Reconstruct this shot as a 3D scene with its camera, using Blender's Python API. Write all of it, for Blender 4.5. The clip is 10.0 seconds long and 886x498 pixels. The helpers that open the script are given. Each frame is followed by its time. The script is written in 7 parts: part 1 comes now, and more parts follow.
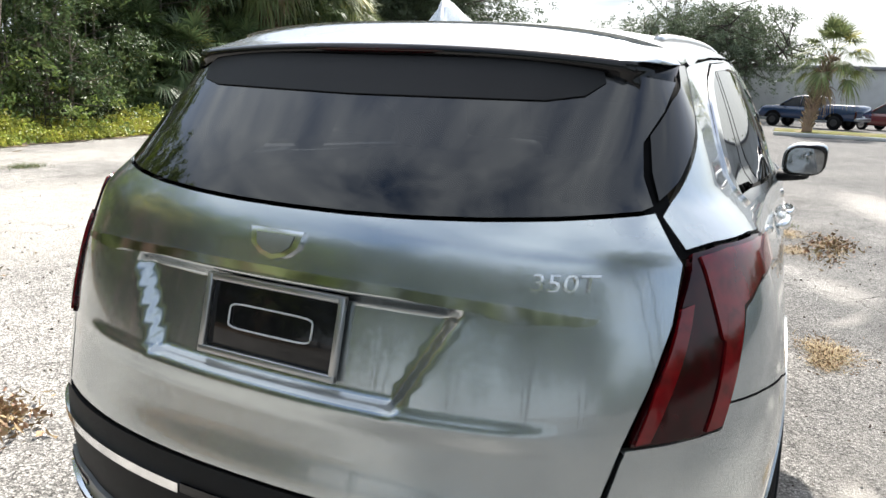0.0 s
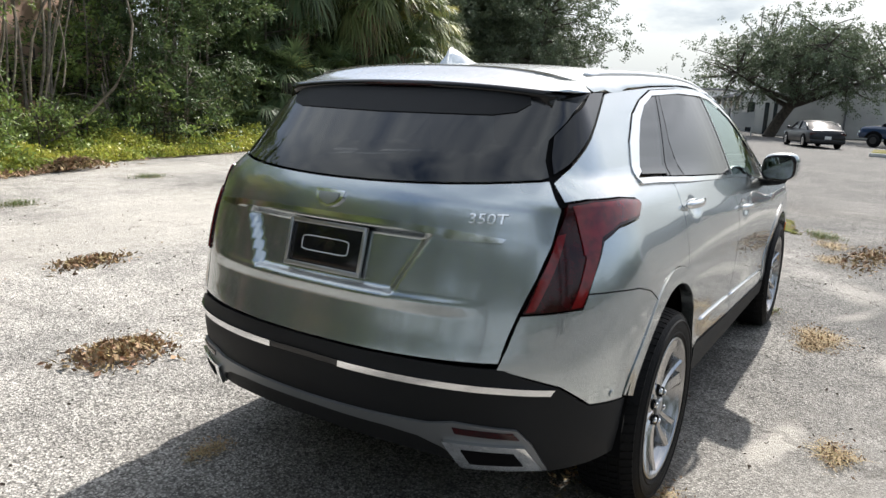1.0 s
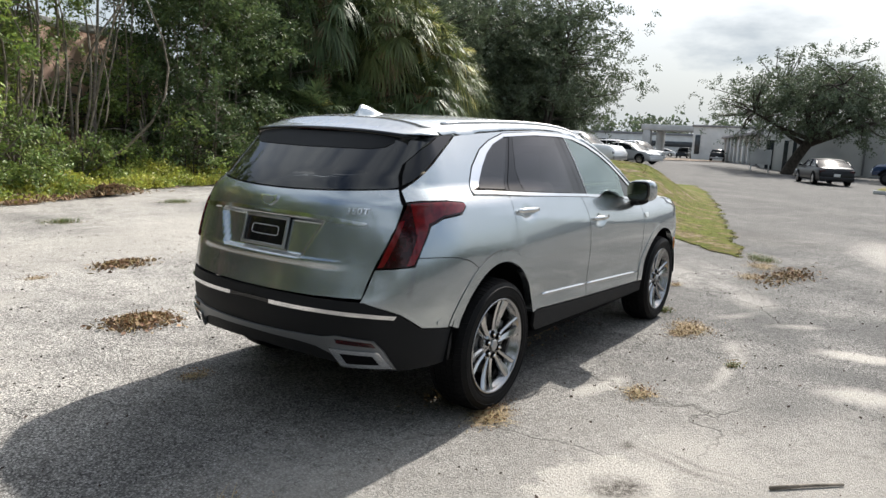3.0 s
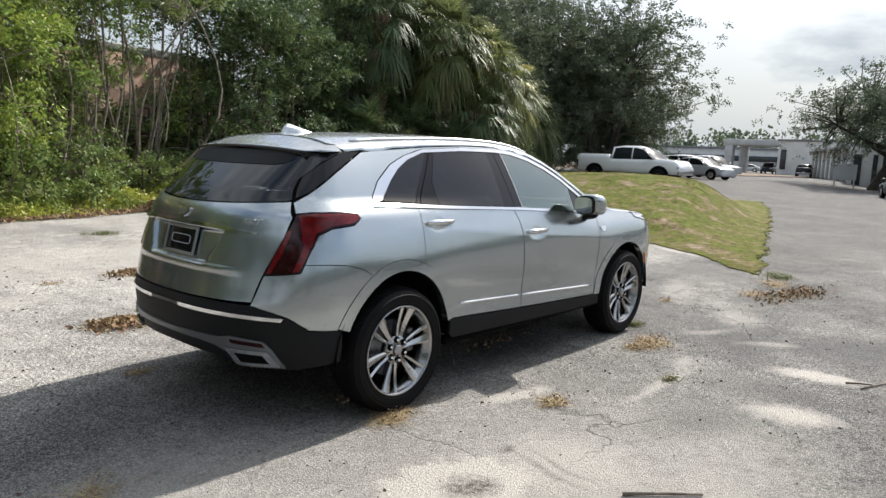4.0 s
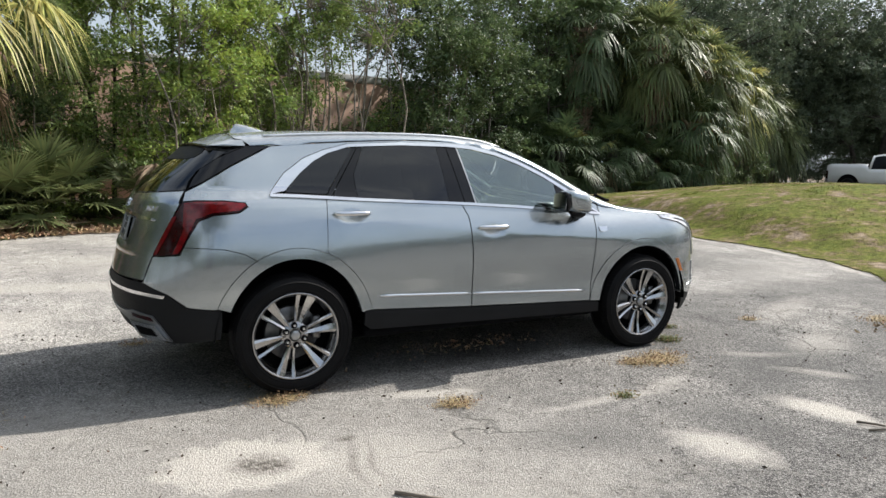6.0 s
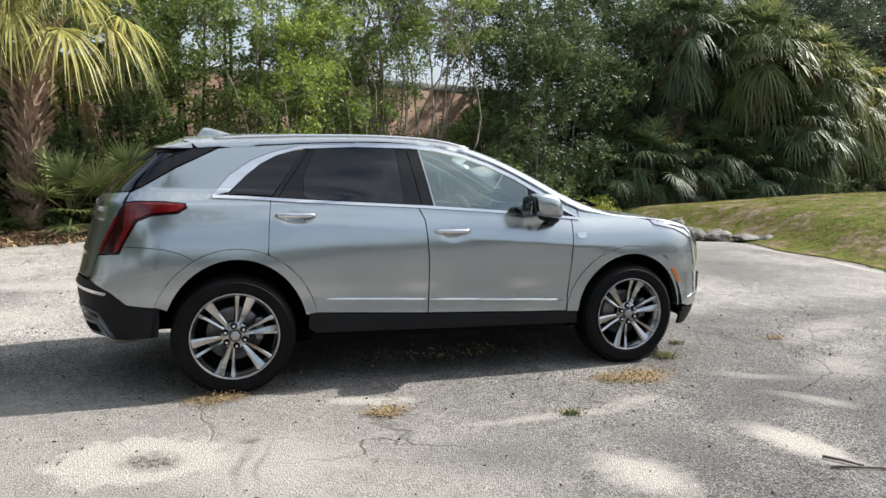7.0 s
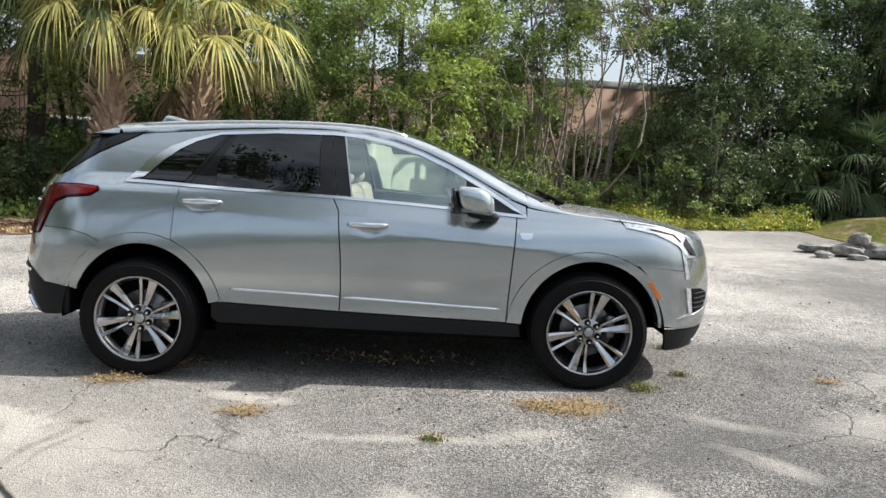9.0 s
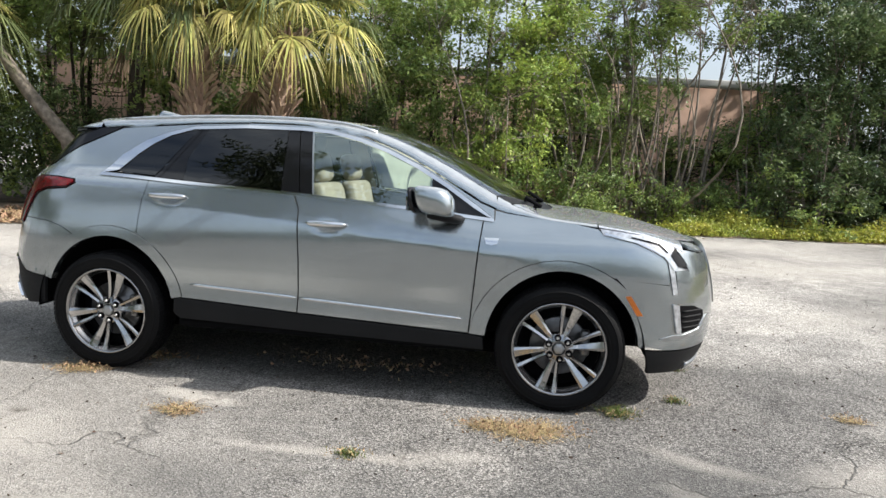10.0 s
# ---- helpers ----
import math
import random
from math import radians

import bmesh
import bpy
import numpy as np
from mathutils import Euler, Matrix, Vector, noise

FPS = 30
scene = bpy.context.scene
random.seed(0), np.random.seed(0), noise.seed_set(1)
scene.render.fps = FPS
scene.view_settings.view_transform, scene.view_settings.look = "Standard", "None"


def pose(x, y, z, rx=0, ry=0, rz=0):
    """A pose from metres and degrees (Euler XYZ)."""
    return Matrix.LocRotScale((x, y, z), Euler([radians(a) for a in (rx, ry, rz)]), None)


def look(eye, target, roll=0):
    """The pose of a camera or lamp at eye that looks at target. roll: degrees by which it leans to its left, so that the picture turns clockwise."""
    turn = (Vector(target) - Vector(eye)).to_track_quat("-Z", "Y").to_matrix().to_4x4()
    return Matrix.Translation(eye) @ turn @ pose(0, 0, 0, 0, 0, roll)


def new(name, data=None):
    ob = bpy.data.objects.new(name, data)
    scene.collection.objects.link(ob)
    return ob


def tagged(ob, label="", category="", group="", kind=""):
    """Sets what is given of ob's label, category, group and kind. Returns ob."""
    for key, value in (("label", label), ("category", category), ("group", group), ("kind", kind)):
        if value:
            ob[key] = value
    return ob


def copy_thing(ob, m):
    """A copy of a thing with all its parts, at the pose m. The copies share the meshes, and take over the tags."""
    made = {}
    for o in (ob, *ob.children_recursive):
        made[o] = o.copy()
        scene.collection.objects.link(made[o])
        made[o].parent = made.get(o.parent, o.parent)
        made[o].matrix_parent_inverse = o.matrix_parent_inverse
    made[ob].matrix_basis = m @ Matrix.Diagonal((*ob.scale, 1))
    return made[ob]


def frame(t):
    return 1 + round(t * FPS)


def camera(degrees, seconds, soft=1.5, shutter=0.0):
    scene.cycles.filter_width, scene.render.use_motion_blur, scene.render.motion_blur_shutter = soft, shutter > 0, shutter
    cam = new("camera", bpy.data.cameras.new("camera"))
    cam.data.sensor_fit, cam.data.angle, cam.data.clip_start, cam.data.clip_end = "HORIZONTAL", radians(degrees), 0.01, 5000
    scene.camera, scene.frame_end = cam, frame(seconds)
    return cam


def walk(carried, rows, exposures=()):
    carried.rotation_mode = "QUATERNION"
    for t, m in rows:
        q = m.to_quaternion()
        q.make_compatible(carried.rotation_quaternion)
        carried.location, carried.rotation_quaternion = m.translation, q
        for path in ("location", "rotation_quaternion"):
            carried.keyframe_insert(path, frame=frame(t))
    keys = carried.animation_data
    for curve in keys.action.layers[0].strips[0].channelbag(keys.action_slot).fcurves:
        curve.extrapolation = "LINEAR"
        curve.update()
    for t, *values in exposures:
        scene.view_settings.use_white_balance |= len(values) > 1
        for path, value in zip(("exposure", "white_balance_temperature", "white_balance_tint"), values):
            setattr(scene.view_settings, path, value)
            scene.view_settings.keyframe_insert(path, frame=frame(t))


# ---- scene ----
cam = camera(64.3, 10.0)
PATH = [
    (0, (-1.931, -0.844, 1.47), (-0.159, -0.032, 1.02), 2.6),
    (0.5, (-2.242, -1.233, 1.49), (-0.534, -0.285, 1.059), 2.3),
    (1, (-2.618, -1.542, 1.482), (-0.956, -0.506, 1.077), 2.5),
    (1.5, (-2.916, -1.86, 1.484), (-1.28, -0.776, 1.095), 2.7),
    (2, (-3.198, -2.143, 1.498), (-1.567, -1.045, 1.131), 2.9),
    (2.5, (-3.407, -2.391, 1.519), (-1.771, -1.292, 1.177), 3.0),
    (3, (-3.389, -2.86, 1.53), (-1.76, -1.743, 1.217), 2.9),
    (4.5, (-2.551, -4.185, 1.585), (-1.18, -2.755, 1.309), 2.2),
    (5, (-2.124, -4.522, 1.554), (-0.896, -2.968, 1.277), 2.0),
    (5.5, (-1.696, -4.853, 1.505), (-0.614, -3.192, 1.241), 1.6),
    (7, (-0.194, -5.42, 1.442), (0.456, -3.543, 1.214), 1.1),
    (7.5, (0.337, -5.448, 1.424), (0.839, -3.526, 1.198), 1.3),
    (8, (0.87, -5.482, 1.4), (1.216, -3.526, 1.174), 1.4),
    (8.5, (1.362, -5.423, 1.387), (1.55, -3.445, 1.156), 1.7),
    (9, (1.854, -5.32, 1.401), (1.879, -3.334, 1.166), 2.0),
    (9.5, (2.334, -5.196, 1.425), (2.198, -3.215, 1.186), 2.3),
    (10, (2.755, -4.979, 1.415), (2.462, -3.016, 1.172), 2.8),
]
walk(cam, [(t, look(eye, target, roll)) for t, eye, target, roll in PATH], [(0, 1.16), (0.5, 0.96), (1.0, 0.82), (2.0, 0.64), (5.5, 0.58), (7.5, 0.74), (10.0, 0.80)])

# ---- light ----
SUN_EL, SUN_AZ = radians(43.3), radians(3.5)      # azimuth from +x towards +y
world = bpy.data.worlds.new("sky")
scene.world = world
world.use_nodes = True
wn, wl = world.node_tree.nodes, world.node_tree.links
sky = wn.new("ShaderNodeTexSky")
sky.sky_type, sky.sun_disc = "NISHITA", False
sky.sun_elevation, sky.sun_rotation = SUN_EL, radians(90) - SUN_AZ
sky.air_density, sky.dust_density, sky.ozone_density = 1.0, 2.5, 1.0
wco = wn.new("ShaderNodeTexCoord")
wmap = wn.new("ShaderNodeMapping")
wmap.inputs["Scale"].default_value = (1.0, 1.0, 3.2)
cloud = wn.new("ShaderNodeTexNoise")
cloud.inputs["Scale"].default_value, cloud.inputs["Detail"].default_value, cloud.inputs["Roughness"].default_value = 2.2, 7, 0.58
cramp = wn.new("ShaderNodeValToRGB")
cramp.color_ramp.elements[0].position, cramp.color_ramp.elements[1].position = 0.34, 0.70
cmix = wn.new("ShaderNodeMixRGB")
veil = wn.new("ShaderNodeMixRGB")
veil.inputs[1].default_value, veil.inputs[2].default_value = (3.35, 3.7, 4.0, 1), (7.4, 7.9, 8.3, 1)
wl.new(veil.outputs[0], cmix.inputs[2])
wl.new(wco.outputs["Generated"], wmap.inputs[0])
wl.new(wmap.outputs[0], cloud.inputs[0])
wl.new(cloud.outputs[0], cramp.inputs[0])
wl.new(sky.outputs[0], cmix.inputs[1])
# thin haze greys the sky towards the horizon
wsep, wlow, wmax = wn.new("ShaderNodeSeparateXYZ"), wn.new("ShaderNodeMapRange"), wn.new("ShaderNodeMath")
wlow.inputs[1].default_value, wlow.inputs[2].default_value, wlow.inputs[3].default_value, wlow.inputs[4].default_value = 0.0, 0.45, 1.0, 0.0
wmax.operation = "MAXIMUM"
wl.new(wco.outputs["Generated"], wsep.inputs[0])
wl.new(wsep.outputs[2], wlow.inputs[0])
wl.new(cramp.outputs[0], wmax.inputs[0])
wl.new(wlow.outputs[0], wmax.inputs[1])
whigh = wn.new("ShaderNodeMapRange")
whigh.inputs[1].default_value, whigh.inputs[2].default_value = 0.12, 0.95
wl.new(wsep.outputs[2], whigh.inputs[0])
wl.new(whigh.outputs[0], veil.inputs[0])
wl.new(wmax.outputs[0], cmix.inputs[0])
wl.new(cmix.outputs[0], wn["Background"].inputs[0])
wn["Background"].inputs[1].default_value = 0.118
sun = new("sun", bpy.data.lights.new("sun", "SUN"))
sun.data.energy, sun.data.angle, sun.data.color = 4.3, radians(1.0), (1.0, 0.96, 0.905)
sun_way = Vector((math.cos(SUN_EL) * math.cos(SUN_AZ), math.cos(SUN_EL) * math.sin(SUN_AZ), math.sin(SUN_EL)))
sun.matrix_world = look((0, 0, 30), Vector((0, 0, 30)) - sun_way)

# ---- materials ----
def material(name, color, rough=0.5, metal=0.0, vary=0.0, scale=8.0, bump=0.0, bump_scale=60.0, coat=0.0, second=None, spec=None, random_tint=0.0, mid=0.5, trans=0.0):
    """A Principled material: colour varied at two scales by noise, a fine bump, and an optional second colour in patches."""
    m = bpy.data.materials.new(name)
    m.use_nodes = True
    n, l = m.node_tree.nodes, m.node_tree.links
    b = n["Principled BSDF"]
    b.inputs["Base Color"].default_value = (*color, 1)
    b.inputs["Roughness"].default_value, b.inputs["Metallic"].default_value = rough, metal
    b.inputs["Coat Weight"].default_value, b.inputs["Coat Roughness"].default_value = coat, 0.04
    if spec is not None:
        b.inputs["Specular IOR Level"].default_value = spec
    co = n.new("ShaderNodeTexCoord")
    last = None
    if vary or second:
        big = n.new("ShaderNodeTexNoise")
        big.inputs["Scale"].default_value, big.inputs["Detail"].default_value = scale, 6
        l.new(co.outputs["Object"], big.inputs[0])
        ramp = n.new("ShaderNodeValToRGB")
        ramp.color_ramp.elements[0].position, ramp.color_ramp.elements[1].position = mid - 0.15, mid + 0.15
        a = tuple(c * (1 - vary) for c in color)
        z = second or tuple(min(1, c * (1 + vary)) for c in color)
        ramp.color_ramp.elements[0].color, ramp.color_ramp.elements[1].color = (*a, 1), (*z, 1)
        l.new(big.outputs[0], ramp.inputs[0])
        last = ramp.outputs[0]
    if random_tint:
        geo = n.new("ShaderNodeNewGeometry")
        hsv = n.new("ShaderNodeHueSaturation")
        ma = n.new("ShaderNodeMapRange")
        ma.inputs[3].default_value, ma.inputs[4].default_value = 1 - random_tint, 1 + random_tint
        l.new(geo.outputs["Random Per Island"], ma.inputs[0])
        l.new(ma.outputs[0], hsv.inputs["Value"])
        mb = n.new("ShaderNodeMapRange")
        mb.inputs[3].default_value, mb.inputs[4].default_value = 0.47, 0.515
        wn_ = n.new("ShaderNodeTexWhiteNoise")
        wn_.noise_dimensions = "1D"
        l.new(geo.outputs["Random Per Island"], wn_.inputs["W"])
        l.new(wn_.outputs[0], mb.inputs[0])
        l.new(mb.outputs[0], hsv.inputs["Hue"])
        if last:
            l.new(last, hsv.inputs["Color"])
        else:
            hsv.inputs["Color"].default_value = (*color, 1)
        last = hsv.outputs[0]
    if last:
        l.new(last, b.inputs["Base Color"])
    if bump:
        fine = n.new("ShaderNodeTexNoise")
        fine.inputs["Scale"].default_value, fine.inputs["Detail"].default_value = bump_scale, 5
        l.new(co.outputs["Object"], fine.inputs[0])
        bp = n.new("ShaderNodeBump")
        bp.inputs["Strength"].default_value, bp.inputs["Distance"].default_value = bump, 0.02
        l.new(fine.outputs[0], bp.inputs["Height"])
        l.new(bp.outputs[0], b.inputs["Normal"])
    if trans:
        # thin leaves let part of the light through
        t = n.new("ShaderNodeBsdfTranslucent")
        mix = n.new("ShaderNodeMixShader")
        mix.inputs[0].default_value = trans
        if last:
            l.new(last, t.inputs[0])
        else:
            t.inputs[0].default_value = (*color, 1)
        l.new(b.outputs[0], mix.inputs[1])
        l.new(t.outputs[0], mix.inputs[2])
        l.new(mix.outputs[0], n["Material Output"].inputs[0])
    return m


def glass(name, tint, gloss=1.0, ior=1.5):
    """A thin tinted pane: what lies behind shows through the tint, the sky and trees lie on it by Fresnel."""
    m = bpy.data.materials.new(name)
    m.use_nodes = True
    n, l = m.node_tree.nodes, m.node_tree.links
    n.remove(n["Principled BSDF"])
    tr, gl, fr, mix = (n.new(k) for k in ("ShaderNodeBsdfTransparent", "ShaderNodeBsdfGlossy", "ShaderNodeFresnel", "ShaderNodeMixShader"))
    tr.inputs[0].default_value = (*tint, 1)
    gl.inputs["Roughness"].default_value = 0.01
    gl.inputs[0].default_value = (*gloss, 1) if isinstance(gloss, tuple) else (gloss, gloss, gloss, 1)
    fr.inputs[0].default_value = ior
    l.new(fr.outputs[0], mix.inputs[0])
    l.new(tr.outputs[0], mix.inputs[1])
    l.new(gl.outputs[0], mix.inputs[2])
    l.new(mix.outputs[0], n["Material Output"].inputs[0])
    return m


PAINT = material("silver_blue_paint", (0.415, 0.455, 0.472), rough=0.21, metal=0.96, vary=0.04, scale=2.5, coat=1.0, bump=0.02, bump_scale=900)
# paler, duller colour on upward faces stands in for sun on them, with dust
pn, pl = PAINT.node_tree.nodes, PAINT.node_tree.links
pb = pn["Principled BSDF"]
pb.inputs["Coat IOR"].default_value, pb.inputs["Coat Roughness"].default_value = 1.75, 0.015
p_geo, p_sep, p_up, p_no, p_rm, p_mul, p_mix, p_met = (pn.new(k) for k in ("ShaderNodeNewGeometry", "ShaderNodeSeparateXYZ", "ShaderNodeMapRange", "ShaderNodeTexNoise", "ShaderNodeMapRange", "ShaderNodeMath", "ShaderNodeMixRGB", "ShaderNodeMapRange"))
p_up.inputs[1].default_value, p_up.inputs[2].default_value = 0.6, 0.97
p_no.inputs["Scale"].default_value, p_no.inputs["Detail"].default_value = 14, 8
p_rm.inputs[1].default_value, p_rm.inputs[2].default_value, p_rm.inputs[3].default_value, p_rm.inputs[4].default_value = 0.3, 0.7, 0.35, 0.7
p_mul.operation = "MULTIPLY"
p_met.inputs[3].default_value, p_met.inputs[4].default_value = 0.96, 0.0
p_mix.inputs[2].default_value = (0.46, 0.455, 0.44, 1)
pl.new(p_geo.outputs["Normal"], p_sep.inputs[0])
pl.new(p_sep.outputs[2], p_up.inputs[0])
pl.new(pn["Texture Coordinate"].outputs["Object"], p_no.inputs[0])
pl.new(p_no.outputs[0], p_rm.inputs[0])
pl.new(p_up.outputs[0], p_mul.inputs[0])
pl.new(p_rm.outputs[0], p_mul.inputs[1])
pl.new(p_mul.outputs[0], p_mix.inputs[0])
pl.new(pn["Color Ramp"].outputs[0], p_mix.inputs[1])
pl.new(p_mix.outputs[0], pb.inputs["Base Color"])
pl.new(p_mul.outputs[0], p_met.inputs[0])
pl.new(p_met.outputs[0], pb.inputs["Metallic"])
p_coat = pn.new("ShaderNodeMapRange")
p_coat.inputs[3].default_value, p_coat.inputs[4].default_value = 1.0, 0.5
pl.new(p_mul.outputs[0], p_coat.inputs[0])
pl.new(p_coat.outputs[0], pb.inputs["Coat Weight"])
# the flakes in the paint scatter light more widely than the lacquer over them
p_fl, p_ms = pn.new("ShaderNodeBsdfGlossy"), pn.new("ShaderNodeMixShader")
p_fl.inputs["Roughness"].default_value = 0.5
p_ms.inputs[0].default_value = 0.16
pl.new(p_mix.outputs[0], p_fl.inputs[0])
pl.new(pb.outputs[0], p_ms.inputs[1])
pl.new(p_fl.outputs[0], p_ms.inputs[2])
pl.new(p_ms.outputs[0], pn["Material Output"].inputs[0])
BLACK_GLOSS = material("black_gloss", (0.008, 0.008, 0.009), rough=0.08, spec=.35, vary=0.1, scale=5)
CLAD = material("grained_black_plastic", (0.009, 0.0095, 0.0105), rough=0.6, spec=.22, vary=0.15, scale=3, bump=0.15, bump_scale=400)
RUBBER = material("tyre_rubber", (0.0055, 0.0055, 0.006), rough=0.6, spec=.14, vary=0.25, scale=6, bump=0.2, bump_scale=120)
DARK = material("dark_cavity", (0.004, 0.004, 0.0045), rough=0.95, spec=.1, vary=0.2, scale=4)
CHROME = material("chrome", (0.75, 0.76, 0.77), rough=0.10, metal=1.0, vary=0.03, scale=9)
SATIN = material("satin_silver", (0.42, 0.43, 0.44), rough=0.32, metal=0.9, vary=0.06, scale=12)
GREY_STRIP = material("grey_valance", (0.17, 0.175, 0.18), rough=0.4, metal=0.5, vary=0.06, scale=4)
ALLOY = material("polished_alloy", (0.50, 0.495, 0.49), rough=0.17, metal=1.0, vary=0.05, scale=14)
RIM_GREY = material("rim_grey", (0.36, 0.36, 0.365), rough=0.22, metal=1.0, vary=0.08, scale=14)
DISC_IRON = material("brushed_disc_iron", (0.20, 0.195, 0.19), rough=0.4, metal=0.9, vary=0.2, scale=20)
RAIL = material("bright_rail", (0.70, 0.71, 0.72), rough=0.3, metal=0.85, vary=0.04, scale=9)
ALLOY_DARK = material("painted_alloy", (0.06, 0.06, 0.063), rough=0.35, metal=0.7, vary=0.1, scale=10)
RED_LENS = material("red_lens", (0.13, 0.002, 0.004), rough=0.12, vary=0.3, scale=30, spec=.35, coat=.5)
RED_DARK = material("dark_red_lens", (0.025, 0.001, 0.002), rough=0.1, vary=0.4, scale=40, spec=.4)
AMBER = material("amber_lens", (0.65, 0.17, 0.02), rough=0.15, vary=0.1, scale=60, coat=1.0)
LAMP_CLEAR = material("clear_lamp", (0.56, 0.58, 0.61), rough=0.12, metal=0.5, vary=0.25, scale=40, coat=1.0)
LEATHER = material("cream_leather", (0.42, 0.38, 0.31), rough=0.5, vary=0.08, scale=7, bump=0.1, bump_scale=250)
TRIM_DARK = material("charcoal_trim", (0.035, 0.036, 0.038), rough=0.7, vary=0.15, scale=5, bump=0.1, bump_scale=300)
CARPET = material("dark_carpet", (0.018, 0.018, 0.019), rough=0.95, vary=0.25, scale=30, bump=0.4, bump_scale=500)
TINT = glass("tinted_glass", (0.016, 0.018, 0.02), .95, 1.62)
CLEAR = glass("clear_green_glass", (0.72, 0.86, 0.82), (0.86, 1.0, 0.97), 2.7)
WINDSHIELD = glass("windscreen_glass", (0.80, 0.88, 0.85), 1.0, 2.4)
LEAD_MARK = material("pale_print", (0.62, 0.63, 0.64), rough=0.5, vary=0.1, scale=20)

# ---- shape helpers ----
def spline(xs, ys):
    """A smooth curve through the given knots."""
    xs, ys = np.array(xs, float), np.array(ys, float)
    m = np.gradient(ys, xs)

    def f(x):
        x = min(max(x, xs[0]), xs[-1])
        i = int(min(max(np.searchsorted(xs, x) - 1, 0), len(xs) - 2))
        h = xs[i + 1] - xs[i]
        t = (x - xs[i]) / h
        return float((2 * t**3 - 3 * t * t + 1) * ys[i] + (t**3 - 2 * t * t + t) * h * m[i] + (-2 * t**3 + 3 * t * t) * ys[i + 1] + (t**3 - t * t) * h * m[i + 1])

    return f


def ease(x, a, b):
    t = min(max((x - a) / (b - a), 0), 1)
    return t * t * (3 - 2 * t)


def part(name, bm, mat, parent=None, label="", smooth=True):
    """Links a bmesh as one mesh object, under a parent if given."""
    me = bpy.data.meshes.new(name)
    bm.to_mesh(me)
    bm.free()
    for k in mat if isinstance(mat, (list, tuple)) else (mat,):
        me.materials.append(k)
    me.polygons.foreach_set("use_smooth", [smooth] * len(me.polygons))
    ob = new(name, me)
    ob.parent = parent
    if label:
        tagged(ob, label)
    return ob


def thing(name, label, category, group="", kind="", at=None):
    ob = tagged(new(name), label, category, group, kind)
    if at is not None:
        ob.matrix_world = at
    return ob


def box_bm(size, at=(0, 0, 0), bevel=0.0, bm=None, turn=None, segments=2):
    bm = bm or bmesh.new()
    m = Matrix.Translation(at) @ (turn or Matrix()) @ Matrix.Diagonal((*size, 1))
    made = bmesh.ops.create_cube(bm, size=1.0, matrix=m)
    if bevel:
        edges = list({e for v in made["verts"] for e in v.link_edges})
        bmesh.ops.bevel(bm, geom=edges, offset=bevel, segments=segments, profile=0.5, affect="EDGES")
    return bm


def tube_bm(points, radii, sides=8, bm=None, caps=True):
    """A tube along points with a radius at each."""
    bm = bm or bmesh.new()
    pts = [Vector(p) for p in points]
    if not isinstance(radii, (list, tuple)):
        radii = [radii] * len(pts)
    radii = [float(r) for r in radii]
    rings = []
    ref = Vector((0, 0, 1))
    for i, p in enumerate(pts):
        d = (pts[min(i + 1, len(pts) - 1)] - pts[max(i - 1, 0)]).normalized()
        a = d.cross(ref if abs(d.z) < 0.95 else Vector((1, 0, 0))).normalized()
        b = d.cross(a)
        rings.append([bm.verts.new(p + radii[i] * (math.cos(k) * a + math.sin(k) * b)) for k in (2 * math.pi * j / sides for j in range(sides))])
    for r0, r1 in zip(rings, rings[1:]):
        for j in range(sides):
            bm.faces.new((r0[j], r0[(j + 1) % sides], r1[(j + 1) % sides], r1[j]))
    if caps:
        bm.faces.new(rings[0][::-1])
        bm.faces.new(rings[-1])
    return bm


def lathe_bm(profile, steps=48, axis_y=True, bm=None):
    """Turns a profile of (radius, offset) round the y axis."""
    bm = bm or bmesh.new()
    rings = []
    for r, y in profile:
        rings.append([bm.verts.new((r * math.cos(k), y, r * math.sin(k))) for k in (2 * math.pi * j / steps for j in range(steps))])
    for r0, r1 in zip(rings, rings[1:]):
        for j in range(steps):
            bm.faces.new((r0[j], r1[j], r1[(j + 1) % steps], r0[(j + 1) % steps]))
    return bm


# ---- the car's skin: x forward, y left, z up, the rear axle over the origin ----
SIDE_Z = spline([.15, .25, .35, .45, .58, .70, .85, .95, 1.05, 1.12, 1.18, 1.25, 1.40, 1.55, 1.64], [.86, .895, .918, .925, .918, .926, .930, .922, .898, .872, .848, .818, .750, .672, .622])
REAR_X = spline([.2, .3, .4, .5, .6, .7, .8, .9, 1.0, 1.1, 1.2, 1.3, 1.4, 1.5, 1.6], [-0.786, -0.856, -0.926, -0.966, -0.986, -0.981, -0.954, -0.931, -0.906, -0.878, -0.841, -0.761, -0.651, -0.536, -0.416])
NOSE_X = spline([.2, .3, .4, .5, .6, .7, .8, .9, 1.0, 1.1, 1.2], [3.70, 3.78, 3.82, 3.835, 3.84, 3.83, 3.81, 3.78, 3.72, 3.58, 3.3])
EDGE_Z = spline([-.45, -.07, .27, .45, .81, 1.19, 1.38, 1.57, 1.76, 1.95, 2.15, 2.34, 2.45, 2.6, 2.8, 3.05, 3.3, 3.45, 3.6, 3.75], [1.50, 1.54, 1.565, 1.58, 1.598, 1.598, 1.585, 1.545, 1.482, 1.398, 1.292, 1.185, 1.145, 1.125, 1.105, 1.085, 1.05, 1.0, .93, .85])
